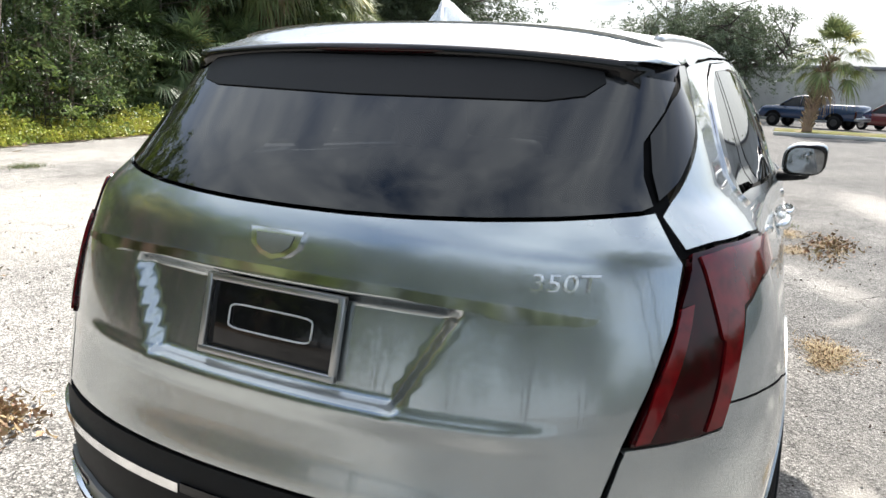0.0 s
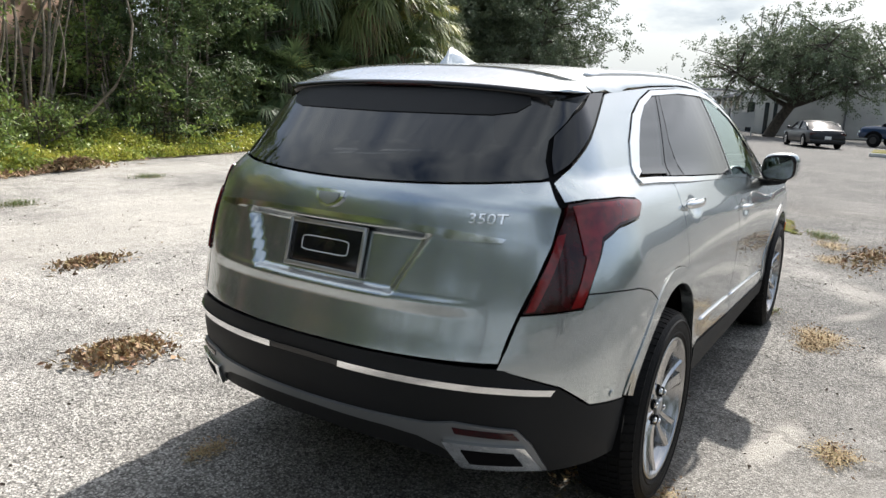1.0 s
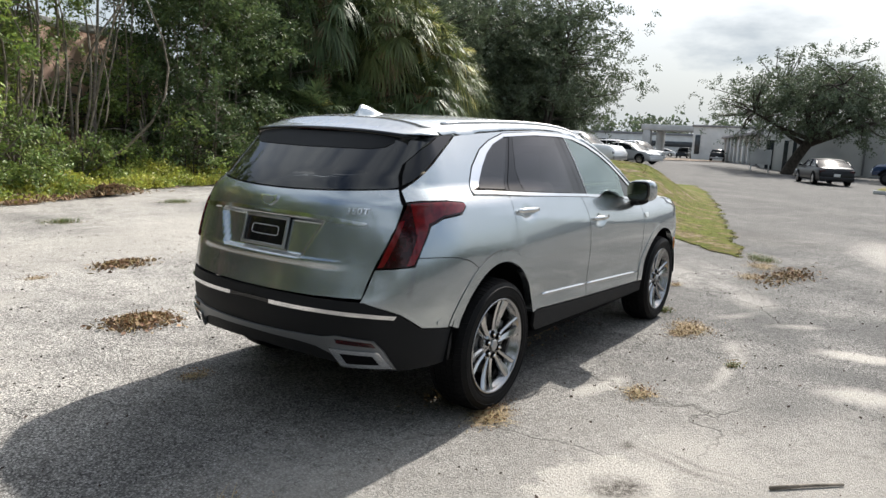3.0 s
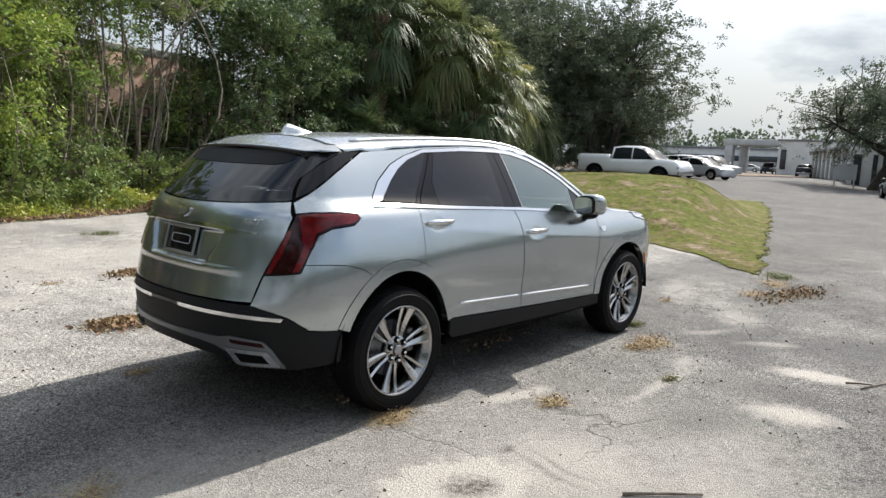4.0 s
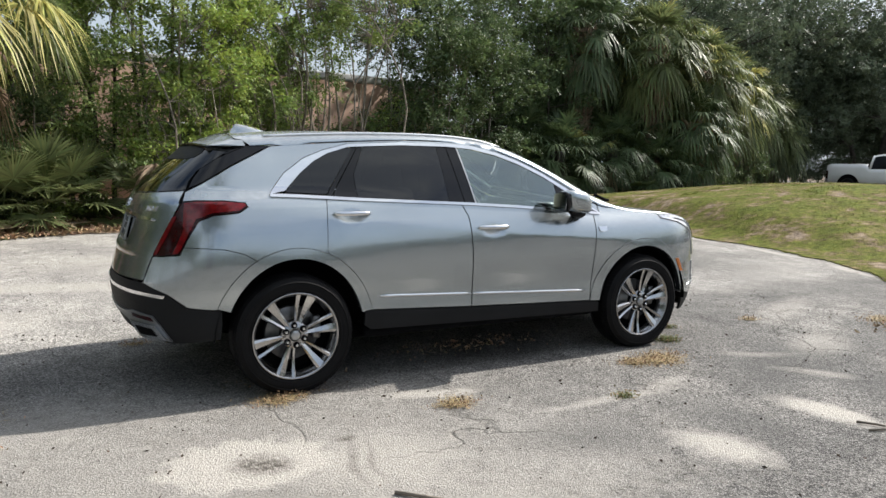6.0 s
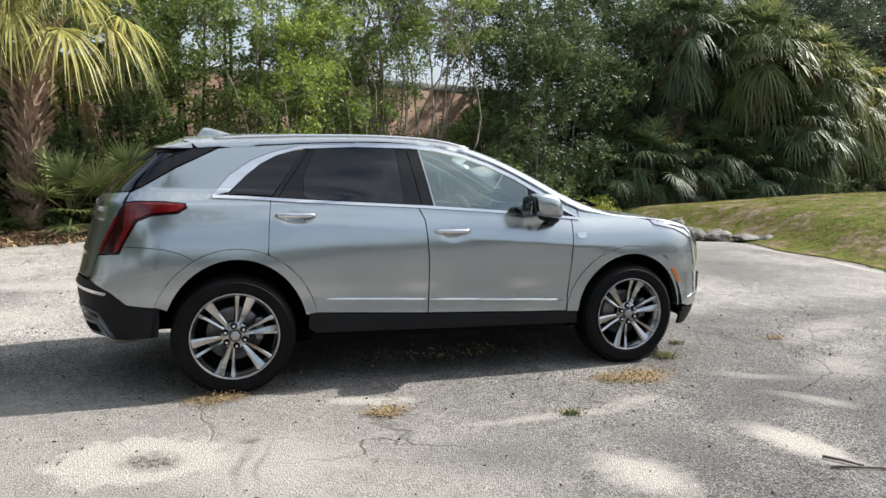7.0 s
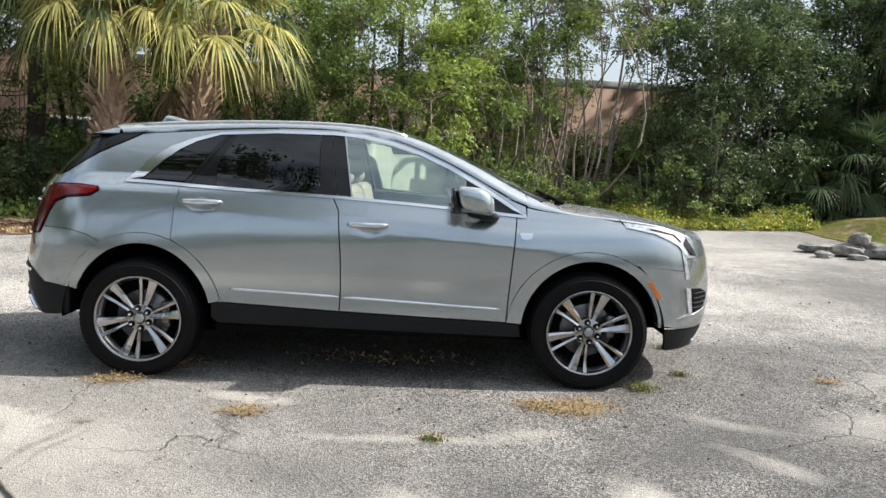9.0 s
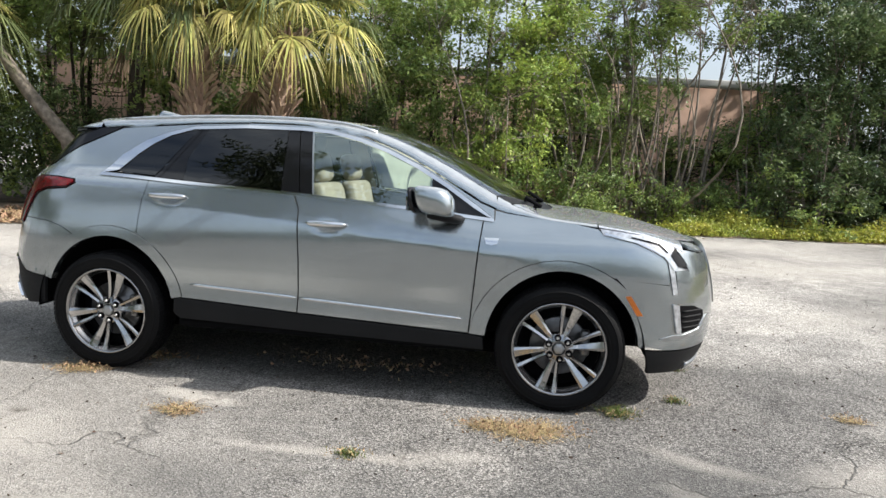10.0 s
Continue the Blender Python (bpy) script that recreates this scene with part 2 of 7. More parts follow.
CROWN_Z = spline([-.5, -.3, 0, .3, .6, 1.0, 1.3, 1.6, 1.8, 2.0, 2.2, 2.4, 2.6, 2.72, 2.8, 3.0, 3.26, 3.5, 3.7, 3.8], [1.60, 1.625, 1.65, 1.665, 1.672, 1.674, 1.665, 1.632, 1.575, 1.495, 1.405, 1.305, 1.205, 1.15, 1.135, 1.12, 1.09, 1.045, .99, .93])
CORNER_R, CORNER_F, BEND = -.30, 3.10, 2.4


def half(x, z):
    w = SIDE_Z(z) - .055 * ease(z, 1.18, 1.29) * (1 - ease(x, -.1, 1.1)) - .035 * ease(x, 1.6, 2.6) * ease(z, .95, 1.15)
    # a crease runs along the doors just under the handles, falling forwards
    d = z - (1.092 - .088 * (x - .25))
    w += .0075 * math.exp(-math.sqrt((d / .06) ** 2 + .03)) * ease(x, -.15, .4) * (1 - ease(x, 2.45, 3.0)) * (1 - ease(z, 1.14, 1.2))
    flare = ease(z, .3, .6) * (1 - ease(z, .75, 1.0))
    return w + .012 * flare * (math.exp(-((x / .5) ** 2)) + math.exp(-(((x - 2.857) / .5) ** 2)))


def width(x, z):
    """Half the car's width at x and z, down to nothing at its two ends."""
    if x < CORNER_R:
        s = min((CORNER_R - x) / (CORNER_R - REAR_X(z)), 1)
        return half(CORNER_R, z) * (1 - s**BEND) ** (1 / BEND)
    if x > CORNER_F:
        s = min((x - CORNER_F) / (NOSE_X(z) - CORNER_F), 1)
        return half(CORNER_F, z) * (1 - s**BEND) ** (1 / BEND)
    return half(x, z)


def side(s):
    return (lambda u, v: Vector((u, s * width(u, v), v))), Vector((0, s, 0.05))


def rear_at(y, z):
    s = min(abs(y) / half(CORNER_R, z), 1)
    return CORNER_R - (CORNER_R - REAR_X(z)) * (1 - s**BEND) ** (1 / BEND)


def nose_at(y, z):
    s = min(abs(y) / half(CORNER_F, z), 1)
    return CORNER_F + (NOSE_X(z) - CORNER_F) * (1 - s**BEND) ** (1 / BEND)


def roof_at(x, y):
    e = EDGE_Z(x)
    s = min(abs(y) / width(x, e), 1)
    return e + (CROWN_Z(x) - e) * (1 - s**2.6) ** (1 / 2.6)


REAR = ((lambda u, v: Vector((rear_at(u, v), u, v))), Vector((-1, 0, 0.05)))
TOP = ((lambda u, v: Vector((u, v, roof_at(u, v)))), Vector((0, 0, 1)))


def wrap_at(u, z, rear):
    """The end of the car by an angle: u from -1 (right side) over 0 (middle) to 1 (left side)."""
    h = half(CORNER_R if rear else CORNER_F, z)
    a = (REAR_X(z) - CORNER_R) if rear else (NOSE_X(z) - CORNER_F)
    f = u * math.pi / 2
    y = h * abs(math.sin(f)) ** (2 / BEND) * (1 if u > 0 else -1)
    return Vector(((CORNER_R if rear else CORNER_F) + a * max(math.cos(f), 0) ** (2 / BEND), y, z))


WRAP_R = ((lambda u, v: wrap_at(u, v, True)), Vector((-1, 0, 0)))
WRAP_F = ((lambda u, v: wrap_at(u, v, False)), Vector((1, 0, 0)))


def on_wrap(y, z, rear=True):
    h = half(CORNER_R if rear else CORNER_F, z)
    return math.copysign(math.asin(min(abs(y) / h, 1) ** (BEND / 2)) * 2 / math.pi, y)


def wrap_line(points, rear=True):
    """Points of the right half, given as ('x', x, z) on the side or ('y', y, z) on the end, as wrap coordinates."""
    return [(on_wrap(-width(q, z), z, rear) if k == "x" else on_wrap(q, z, rear), z) for k, q, z in points]


def inside(p, poly):
    x, y = p
    hit = False
    for (x0, y0), (x1, y1) in zip(poly, poly[1:] + poly[:1]):
        if (y0 > y) != (y1 > y) and x < (x1 - x0) * (y - y0) / (y1 - y0) + x0:
            hit = not hit
    return hit


def shrink(poly, gap):
    """The outline moved inwards by gap."""
    area = sum(a[0] * b[1] - b[0] * a[1] for a, b in zip(poly, poly[1:] + poly[:1]))
    turn = 1 if area > 0 else -1
    out = []
    n = len(poly)
    for i in range(n):
        a, b, c = Vector(poly[i - 1]), Vector(poly[i]), Vector(poly[(i + 1) % n])
        d0, d1 = (b - a).normalized(), (c - b).normalized()
        n0, n1 = Vector((-d0.y, d0.x)) * turn, Vector((-d1.y, d1.x)) * turn
        m = n0 + n1
        m = m.normalized() if m.length > 1e-6 else n0
        out.append(tuple(b + m * gap / max(0.5, m.dot(n0))))
    return out


from mathutils.geometry import delaunay_2d_cdt


def panel_bm(outline, chart, step=0.04, depth=0.02, gap=0.002, lift=0.0, stretch=1.0, round_edge=0.0):
    """A piece of skin: the outline in the chart's coordinates, filled, laid on the surface, with turned-in edges.
    stretch: metres per unit of the first coordinate."""
    f, out = chart
    poly = [(u * stretch, v) for u, v in outline]
    poly = shrink(poly, gap) if gap else poly
    dense = []
    for (x0, y0), (x1, y1) in zip(poly, poly[1:] + poly[:1]):
        k = max(1, int(math.hypot(x1 - x0, y1 - y0) / step))
        dense += [(x0 + (x1 - x0) * i / k, y0 + (y1 - y0) * i / k) for i in range(k)]
    nb = len(dense)
    xs, ys = [p[0] for p in dense], [p[1] for p in dense]
    core = shrink(poly, step * 0.45)
    pts = list(dense)
    gx = np.arange(math.floor(min(xs) / step) * step, max(xs), step)
    gy = np.arange(math.floor(min(ys) / step) * step, max(ys), step)
    pts += [(float(x), float(y)) for x in gx for y in gy if inside((x, y), core) and inside((x, y), poly)]
    vs, _, fs, orig, _, _ = delaunay_2d_cdt([Vector(p) for p in pts], [(i, (i + 1) % nb) for i in range(nb)], [], 1, 1e-6)

    def place(u, v):
        return f(u / stretch, v)

    def normal(u, v):
        e = 2e-3
        a, b = place(u + e, v) - place(u - e, v), place(u, v + e) - place(u, v - e)
        q = a.cross(b)
        q = q.normalized() if q.length > 1e-12 else out.normalized()
        return q if q.dot(out) >= 0 else -q

    bm = bmesh.new()
    ns = [normal(*v) for v in vs]
    verts = [bm.verts.new(place(*v) + q * lift) for v, q in zip(vs, ns)]
    ring_of = {}
    for i, o in enumerate(orig):
        for k in o:
            if k < nb:
                ring_of[k] = i
    for face in fs:
        a, b, c = (verts[i] for i in face[:3])
        flat = (b.co - a.co).cross(c.co - a.co)
        try:
            bm.faces.new((a, b, c) if flat.dot(ns[face[0]]) >= 0 else (a, c, b))
        except ValueError:
            pass
    if depth:
        top = [bm.verts.new(verts[ring_of[k]].co) for k in range(nb) if k in ring_of]
        low = [bm.verts.new(verts[ring_of[k]].co - ns[ring_of[k]] * depth) for k in range(nb) if k in ring_of]
        for i in range(len(top)):
            j = (i + 1) % len(top)
            if (top[i].co - top[j].co).length > 1e-6:
                bm.faces.new((top[i], top[j], low[j], low[i]))
    bm.normal_update()
    return bm, ns


def panel(name, outline, chart, mat, parent, label="", **kw):
    bm, ns = panel_bm(outline, chart, **kw)
    count = len(bm.verts)
    ob = part(name, bm, mat, parent, label)
    normals = [tuple(q) for q in ns] + [(0, 0, 0)] * (count - len(ns))
    ob.data.normals_split_custom_set_from_vertices(normals)
    return ob


def arc(cx, cz, a, b, start, end, steps=14):
    """Points of an ellipse between two angles in degrees."""
    return [(cx + a * math.cos(radians(t)), cz + b * math.sin(radians(t))) for t in np.linspace(start, end, steps)]


def both(fn):
    for s in (-1, 1):
        fn(s)

# ---- the parked car ----
car = thing("suv_car", "silver-blue metallic midsize SUV parked on cracked concrete, tailgate closed", "car")

# gate and tail lamp edge: x on the side by height
GATE_X = spline([.70, .873, 1.193, 1.266, 1.375, 1.503, 1.54], [-.848, -.79, -.627, -.591, -.522, -.304, -.22])
BELT = [(-.12, 1.243), (.075, 1.236), (.459, 1.216), (.85, 1.200), (1.252, 1.183), (1.65, 1.160), (2.054, 1.132), (2.25, 1.114), (2.434, 1.098)]
DLO_TOP = [(-.12, 1.243), (-.014, 1.369), (.127, 1.467), (.266, 1.523), (.444, 1.569), (.811, 1.590), (1.186, 1.590), (1.377, 1.577), (1.569, 1.537), (1.761, 1.474), (1.953, 1.390), (2.146, 1.284), (2.339, 1.163), (2.434, 1.098)]
R_LINE, R_OPEN, F_LINE, F_OPEN = (.012, .37, .515, .552), (.015, .37, .44, .487), (2.853, .37, .53, .522), (2.862, .37, .445, .464)


def dented(s, x, z):
    """The side's skin with the finger hollow behind a door handle."""
    def at(u, v):
        q = ((u - x) / .080) ** 2 + ((v - z + .012) / .034) ** 2
        return Vector((u, s * (width(u, v) - .011 * math.exp(-q * q)), v))
    return at, Vector((0, s, 0.05))


def strip_bm(s, line, r):
    """A bright strip of rounded section along the side."""
    bm = tube_bm([(x, s * (width(x, z) + .002), z) for x, z in line], [r * .5] + [r] * (len(line) - 2) + [r * .4], 8)
    return bm


def car_side(s):
    ch = side(s)
    # rear quarter with the sail above the belt
    quarter = [(.233, 1.232), (.217, 1.08), (.207, .90)] + arc(*R_LINE, 68, 159, 11)
    quarter += [(-.623, .583), (-.722, .656), (-.80, .69), (-.848, .712)]
    quarter += [(GATE_X(z), z) for z in (.78, .85, .873)]
    quarter += [(-.657, .892), (-.613, .984), (-.55, 1.088), (-.47, 1.122), (-.32, 1.137), (-.266, 1.172), (-.278, 1.198), (-.404, 1.21), (-.55, 1.209), (-.622, 1.2)]
    quarter += [(-.598, 1.255), (-.517, 1.297), (-.33, 1.41), (-.074, 1.54)]
    quarter += [(x, EDGE_Z(x) + .005) for x in (.05, .2, .35, .5, .8)] + [(.811, 1.594)]
    quarter += [(x, z + .004) for x, z in DLO_TOP[4:0:-1]] + [(-.124, 1.24), (.075, 1.232)]
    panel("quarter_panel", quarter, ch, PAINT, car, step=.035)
    sail = [(-.080, 1.545), (-.33, 1.418), (-.512, 1.306), (-.578, 1.276), (-.55, 1.33), (-.50, 1.395), (-.40, 1.462), (-.304, 1.505), (-.22, 1.540)]
    panel("rear_corner_trim", sail, ch, BLACK_GLOSS, car, "black gloss corner trim", step=.03)
    seal_z = (1.19, 1.25, 1.31, 1.37, 1.43, 1.49, 1.53)
    panel("gate_seal", [(GATE_X(z) - .02, z) for z in seal_z] + [(GATE_X(z) + .035, z) for z in seal_z[::-1]], ch, DARK, car, step=.03, gap=0, lift=-.008, depth=0)
    panel("side_header", [(x, EDGE_Z(x) + .006) for x in (.811, 1.19, 1.38, 1.57, 1.76, 1.95, 2.15, 2.34, 2.43)] + [(x, z + .004) for x, z in DLO_TOP[:4:-1]], ch, PAINT, car, step=.03, gap=0)
    # doors
    rd = [(.233, 1.226), (.217, 1.08), (.207, .90)] + arc(*R_LINE, 67, 13, 10) + [(.512, .498), (1.263, .462), (1.267, .60), (1.265, .80), (1.243, 1.093), (1.20, 1.182), (.85, 1.196), (.459, 1.212)]
    rear_door = panel("rear_door", rd, dented(s, .388, 1.114), PAINT, car, step=.022)
    fd = [(1.204, 1.182), (1.247, 1.093), (1.269, .80), (1.271, .60), (1.267, .462), (1.8, .443), (2.322, .425), (2.35, .842), (2.371, 1.10), (2.25, 1.11), (2.054, 1.128), (1.65, 1.156)]
    front_door = panel("front_door", fd, dented(s, 1.438, 1.005), PAINT, car, step=.022)
    # front fender, up to the bonnet line
    fender = [(2.375, 1.10), (2.354, .842), (2.326, .425)] + arc(*F_LINE, 175, 57, 14) + [(3.148, .814), (3.30, .796), (3.464, .781), (3.451, .84), (3.430, .922), (3.414, .957), (3.254, 1.027), (3.067, 1.053), (3.035, 1.08)]
    fender += [(x, EDGE_Z(x) + .004) for x in (2.9, 2.8, 2.7, 2.6, 2.5, 2.438)] + [(2.438, 1.095)]
    panel("front_fender", fender, ch, PAINT, car)
    # rolled wheel arches
    for (cx, cz, a, b), (dx, dz, c, d), lo, hi in ((R_LINE, R_OPEN, 14, 158), (F_LINE, F_OPEN, 6, 174)):
        ring = arc(cx, cz, a - .002, b - .002, lo, hi, 22) + arc(dx, dz, c, d, hi, lo, 22)
        panel("wheel_arch_trim", ring, ch, PAINT, car, step=.03, gap=.0, lift=.004, depth=.05)
    # wheel housings
    for cx, r in ((R_OPEN[0], .49), (F_OPEN[0], .47)):
        bm = bmesh.new()
        rings = []
        for yy in (.925, .60):
            rings.append([bm.verts.new((x, s * yy, max(z, .18))) for x, z in arc(cx, .37, r + .01, r + .01, 0, 180, 26)])
        for j in range(25):
            bm.faces.new((rings[0][j], rings[0][j + 1], rings[1][j + 1], rings[1][j]))
        bm.faces.new(rings[1])
        part("wheel_housing", bm, DARK, car)
    # rocker cladding, in an upper face and a tucked-under lower one
    clad = [(.455, .40), (.46, .497)] + [(.512, .495), (1.263, .458), (2.322, .421), (2.41, .41), (2.42, .33), (1.37, .347), (.50, .365)]
    panel("rocker_cladding", clad, ch, CLAD, car, lift=.006, gap=.002)
    panel("sill", [(.50, .362), (1.37, .344), (2.39, .328), (2.36, .285), (.54, .31)], ch, DARK, car, lift=-.05, gap=0)
    # bright strip along the doors
    for x0, z0, x1, z1, door in ((.566, .584, 1.258, .553, rear_door), (1.273, .552, 2.283, .507, front_door)):
        part("side_moulding", strip_bm(s, [(x0 + (x1 - x0) * t, z0 + (z1 - z0) * t) for t in np.linspace(0, 1, 14)], .0105), CHROME, door, "bright side moulding")
    # window surround
    inner = [(-.02, 1.262), (.09, 1.372), (.185, 1.447), (.29, 1.503)] + [(x - .003, z - .020) for x, z in DLO_TOP[4:9]] + [(x - .012, z - .018) for x, z in DLO_TOP[9:-1]] + [(2.392, 1.112)]
    panel("window_surround", DLO_TOP + inner[::-1], ch, CHROME, car, "bright window surround", lift=.006, depth=.012, gap=0, step=.025)
    panel("belt_moulding", [(x, z + .002) for x, z in BELT] + [(x, z - .016) for x, z in BELT[::-1]], ch, CHROME, car, "bright belt moulding", lift=.008, depth=.014, gap=0, step=.025)
    # glass and its black borders
    panel("quarter_glass", [(-.014, 1.258), (.247, 1.246), (.471, 1.548), (.36, 1.530), (.285, 1.503), (.185, 1.447), (.09, 1.372)], ch, TINT, car, "dark tinted quarter window", depth=.006, gap=0)
    panel("quarter_pillar", [(.25, 1.240), (.28, 1.238), (.508, 1.561), (.474, 1.554)], ch, BLACK_GLOSS, car, lift=-.002, gap=0, step=.03)
    panel("door_pillar", [(.286, 1.236), (.448, 1.230), (.445, 1.366), (.547, 1.562), (.513, 1.560)], ch, BLACK_GLOSS, rear_door, lift=-.001, gap=0, step=.03)
    panel("door_glass", [(.451, 1.228), (.448, 1.366), (.549, 1.562), (.811, 1.572), (1.089, 1.572), (1.112, 1.198)], ch, TINT, rear_door, "dark tinted door window", depth=.006, gap=0)
    panel("door_pillar", [(1.115, 1.196), (1.232, 1.190), (1.163, 1.572), (1.093, 1.572)], ch, BLACK_GLOSS, rear_door, lift=-.001, gap=0, step=.03)
    panel("door_pillar", [(1.238, 1.190), (1.322, 1.182), (1.250, 1.572), (1.169, 1.572)], ch, BLACK_GLOSS, front_door, lift=-.001, gap=0, step=.03)
    panel("door_glass", [(1.326, 1.180), (1.254, 1.572), (1.377, 1.560), (1.566, 1.518), (1.755, 1.456), (2.045, 1.325), (2.052, 1.136)], ch, CLEAR, front_door, "clear door window", depth=.006, gap=0).visible_shadow = False
    panel("glass_channel", [(1.318, 1.184), (1.328, 1.182), (1.258, 1.57), (1.248, 1.57)], ch, SATIN, front_door, lift=.002, gap=0, depth=.006, step=.03)
    panel("mirror_corner", [(2.047, 1.136), (2.041, 1.325), (2.13, 1.272), (2.22, 1.218), (2.31, 1.162), (2.395, 1.108), (2.25, 1.118)], ch, BLACK_GLOSS, front_door, lift=-.001, gap=.0, step=.03)
    # tail lamp that wraps the corner
    lamp_out = [(-.62, 1.196), (-.55, 1.205), (-.404, 1.206), (-.281, 1.195), (-.269, 1.175), (-.32, 1.14), (-.47, 1.125), (-.55, 1.088), (-.613, .984), (-.657, .895), (-.788, .877), (-.745, .977), (-.67, 1.116)]
    lamp = panel("tail_lamp", lamp_out, ch, RED_DARK, car, "dark red tail lamp", step=.025, lift=.006)
    panel("lamp_band", [(-.612, 1.188), (-.55, 1.196), (-.404, 1.198), (-.287, 1.189), (-.279, 1.178), (-.322, 1.15), (-.47, 1.136), (-.56, 1.098), (-.600, 1.02), (-.628, 1.05)], ch, RED_LENS, lamp, lift=.011, depth=.008, gap=0, step=.02)
    panel("lamp_band", [(-.60, 1.10), (-.566, 1.085), (-.620, .982), (-.662, .902), (-.690, .896), (-.655, .97)], ch, RED_LENS, lamp, lift=.011, depth=.008, gap=0, step=.02)
    panel("lamp_band", [(-.676, 1.105), (-.655, 1.112), (-.735, .95), (-.764, .888), (-.780, .884), (-.742, .975)], ch, RED_LENS, lamp, lift=.011, depth=.008, gap=0, step=.02)
    seam = [(-.643, .938), (-.53, .937), (-.416, .929), (-.31, .90), (-.213, .842)]
    panel("panel_seam", seam + [(x, z - .004) for x, z in seam[::-1]], ch, DARK, car, lift=.0008, gap=0, depth=0, step=.03)
    for x, z in ((-.53, .60), (3.384, .523)):
        panel("parking_sensor", arc(x, z, .013, .013, 0, 330, 12), ch, PAINT, car, lift=.004, gap=0, depth=.006, step=.01)
    # headlamp, daytime strip and side marker
    head = [(3.044, 1.082), (3.152, 1.072), (3.293, 1.056), (3.40, 1.03), (3.469, .995), (3.55, .90), (3.572, .862), (3.472, .862), (3.412, .938), (3.246, 1.012), (3.062, 1.046)]
    lamp = panel("headlamp", head, ch, LAMP_CLEAR, car, "clear wraparound headlamp", step=.025, lift=.004)
    panel("headlamp_bezel", [(3.47, .985), (3.545, .90), (3.56, .868), (3.50, .885), (3.45, .95)], ch, BLACK_GLOSS, lamp, lift=.008, gap=0, step=.02, depth=.006)
    panel("headlamp_bezel", [(3.22, 1.046), (3.38, 1.014), (3.435, .965), (3.427, .963), (3.372, 1.006), (3.22, 1.038)], ch, BLACK_GLOSS, lamp, lift=.007, gap=0, step=.02, depth=.006)
    trim = [(3.070, 1.047), (3.247, 1.013), (3.352, .972), (3.411, .939), (3.44, .908), (3.470, .866)]
    panel("lamp_trim", trim + [(x + .006, z + .012) for x, z in trim[::-1]], ch, CHROME, lamp, lift=.009, gap=0, step=.02, depth=.008)
    panel("daytime_lamp", [(3.43, .93), (3.455, .90), (3.478, .87), (3.510, .723), (3.478, .725), (3.452, .84)], ch, LAMP_CLEAR, car, "narrow upright daytime lamp", lift=.006, step=.02)
    panel("side_marker", [(3.208, .712), (3.238, .716), (3.312, .606), (3.280, .604)], ch, AMBER, car, "amber side marker", lift=.010, depth=.012, gap=0, step=.02)
    # fender badge
    panel("fender_badge", [(2.390, .992), (2.474, .995), (2.466, .962), (2.43, .952), (2.400, .960)], ch, CHROME, car, "small chrome fender badge", lift=.007, depth=.008, gap=0, step=.02)
    # door handles: a cup in the skin and a bowed bar
    for door, x0, zc in ((rear_door, .268, 1.122), (front_door, 1.318, 1.013)):
        bm = bmesh.new()
        pts, rad = [], []
        for k in range(11):
            t = k / 10
            x = x0 - .012 + .258 * t
            z = zc + .004
            y = width(x, z) + .010 + .024 * math.sin(math.pi * t) ** 0.6
            pts.append((x, s * y, z))
            rad.append((.0145 if 0 < k < 10 else .009) - .003 * abs(2 * t - 1))
        tube_bm(pts, rad, 10, bm)
        for v in bm.verts:
            v.co.z = zc + .004 + (v.co.z - zc - .004) * 1.25
        part("door_handle", bm, CHROME, door, "chrome door handle")
    # door mirror
    bm = bmesh.new()
    bmesh.ops.create_uvsphere(bm, u_segments=24, v_segments=14, radius=1)
    for v in bm.verts:
        x, y, z = v.co
        e = lambda q: math.copysign(abs(q) ** .62, q)
        X = e(x) * .112 + (.03 * (1 - abs(y)))
        v.co = (2.075 + X - .015 * e(z), s * (.988 + e(y) * .102), 1.192 + e(z) * .083 + .014 * y - .02 * x)
    mirror = part("door_mirror", bm, PAINT, car, "body-coloured door mirror")
    bm = bmesh.new()
    bmesh.ops.create_uvsphere(bm, u_segments=24, v_segments=10, radius=1)
    for v in bm.verts:
        x, y, z = v.co
        e = lambda q: math.copysign(abs(q) ** .6, q)
        v.co = (1.982 - .014 * e(y) + e(x) * .016 - .015 * e(z), s * (.988 + e(y) * .095), 1.192 + e(z) * .077 + .013 * y)
    part("mirror_rim", bm, BLACK_GLOSS, mirror, "black mirror rim")
    bm = bmesh.new()
    outline = [(math.copysign(abs(math.cos(k)) ** .55, math.cos(k)) * .080, math.copysign(abs(math.sin(k)) ** .55, math.sin(k)) * .062) for k in np.linspace(0, 2 * math.pi, 33)[:-1]]
    pane = [[bm.verts.new((1.954 + dx - .054 * (y + .080), s * (.988 + y), 1.192 + z)) for y, z in outline] for dx in (0, .008)]
    bm.faces.new(pane[0])
    for j in range(32):
        bm.faces.new((pane[0][j], pane[0][(j + 1) % 32], pane[1][(j + 1) % 32], pane[1][j]))
    bmesh.ops.recalc_face_normals(bm, faces=bm.faces)
    part("mirror_glass", bm, material("mirror_silver", (.30, .32, .34), rough=.02, metal=1.0) if s < 0 else bpy.data.materials["mirror_silver"], mirror, "mirror glass", smooth=False)
    bm = tube_bm([(2.19, s * .845, 1.085), (2.18, s * .91, 1.09), (2.16, s * .96, 1.105), (2.125, s * .99, 1.13)], [.03, .028, .032, .045], 12)
    for v in bm.verts:
        v.co.x = 2.15 + (v.co.x - 2.15) * 1.7
    part("mirror_stalk", bm, CLAD, mirror)
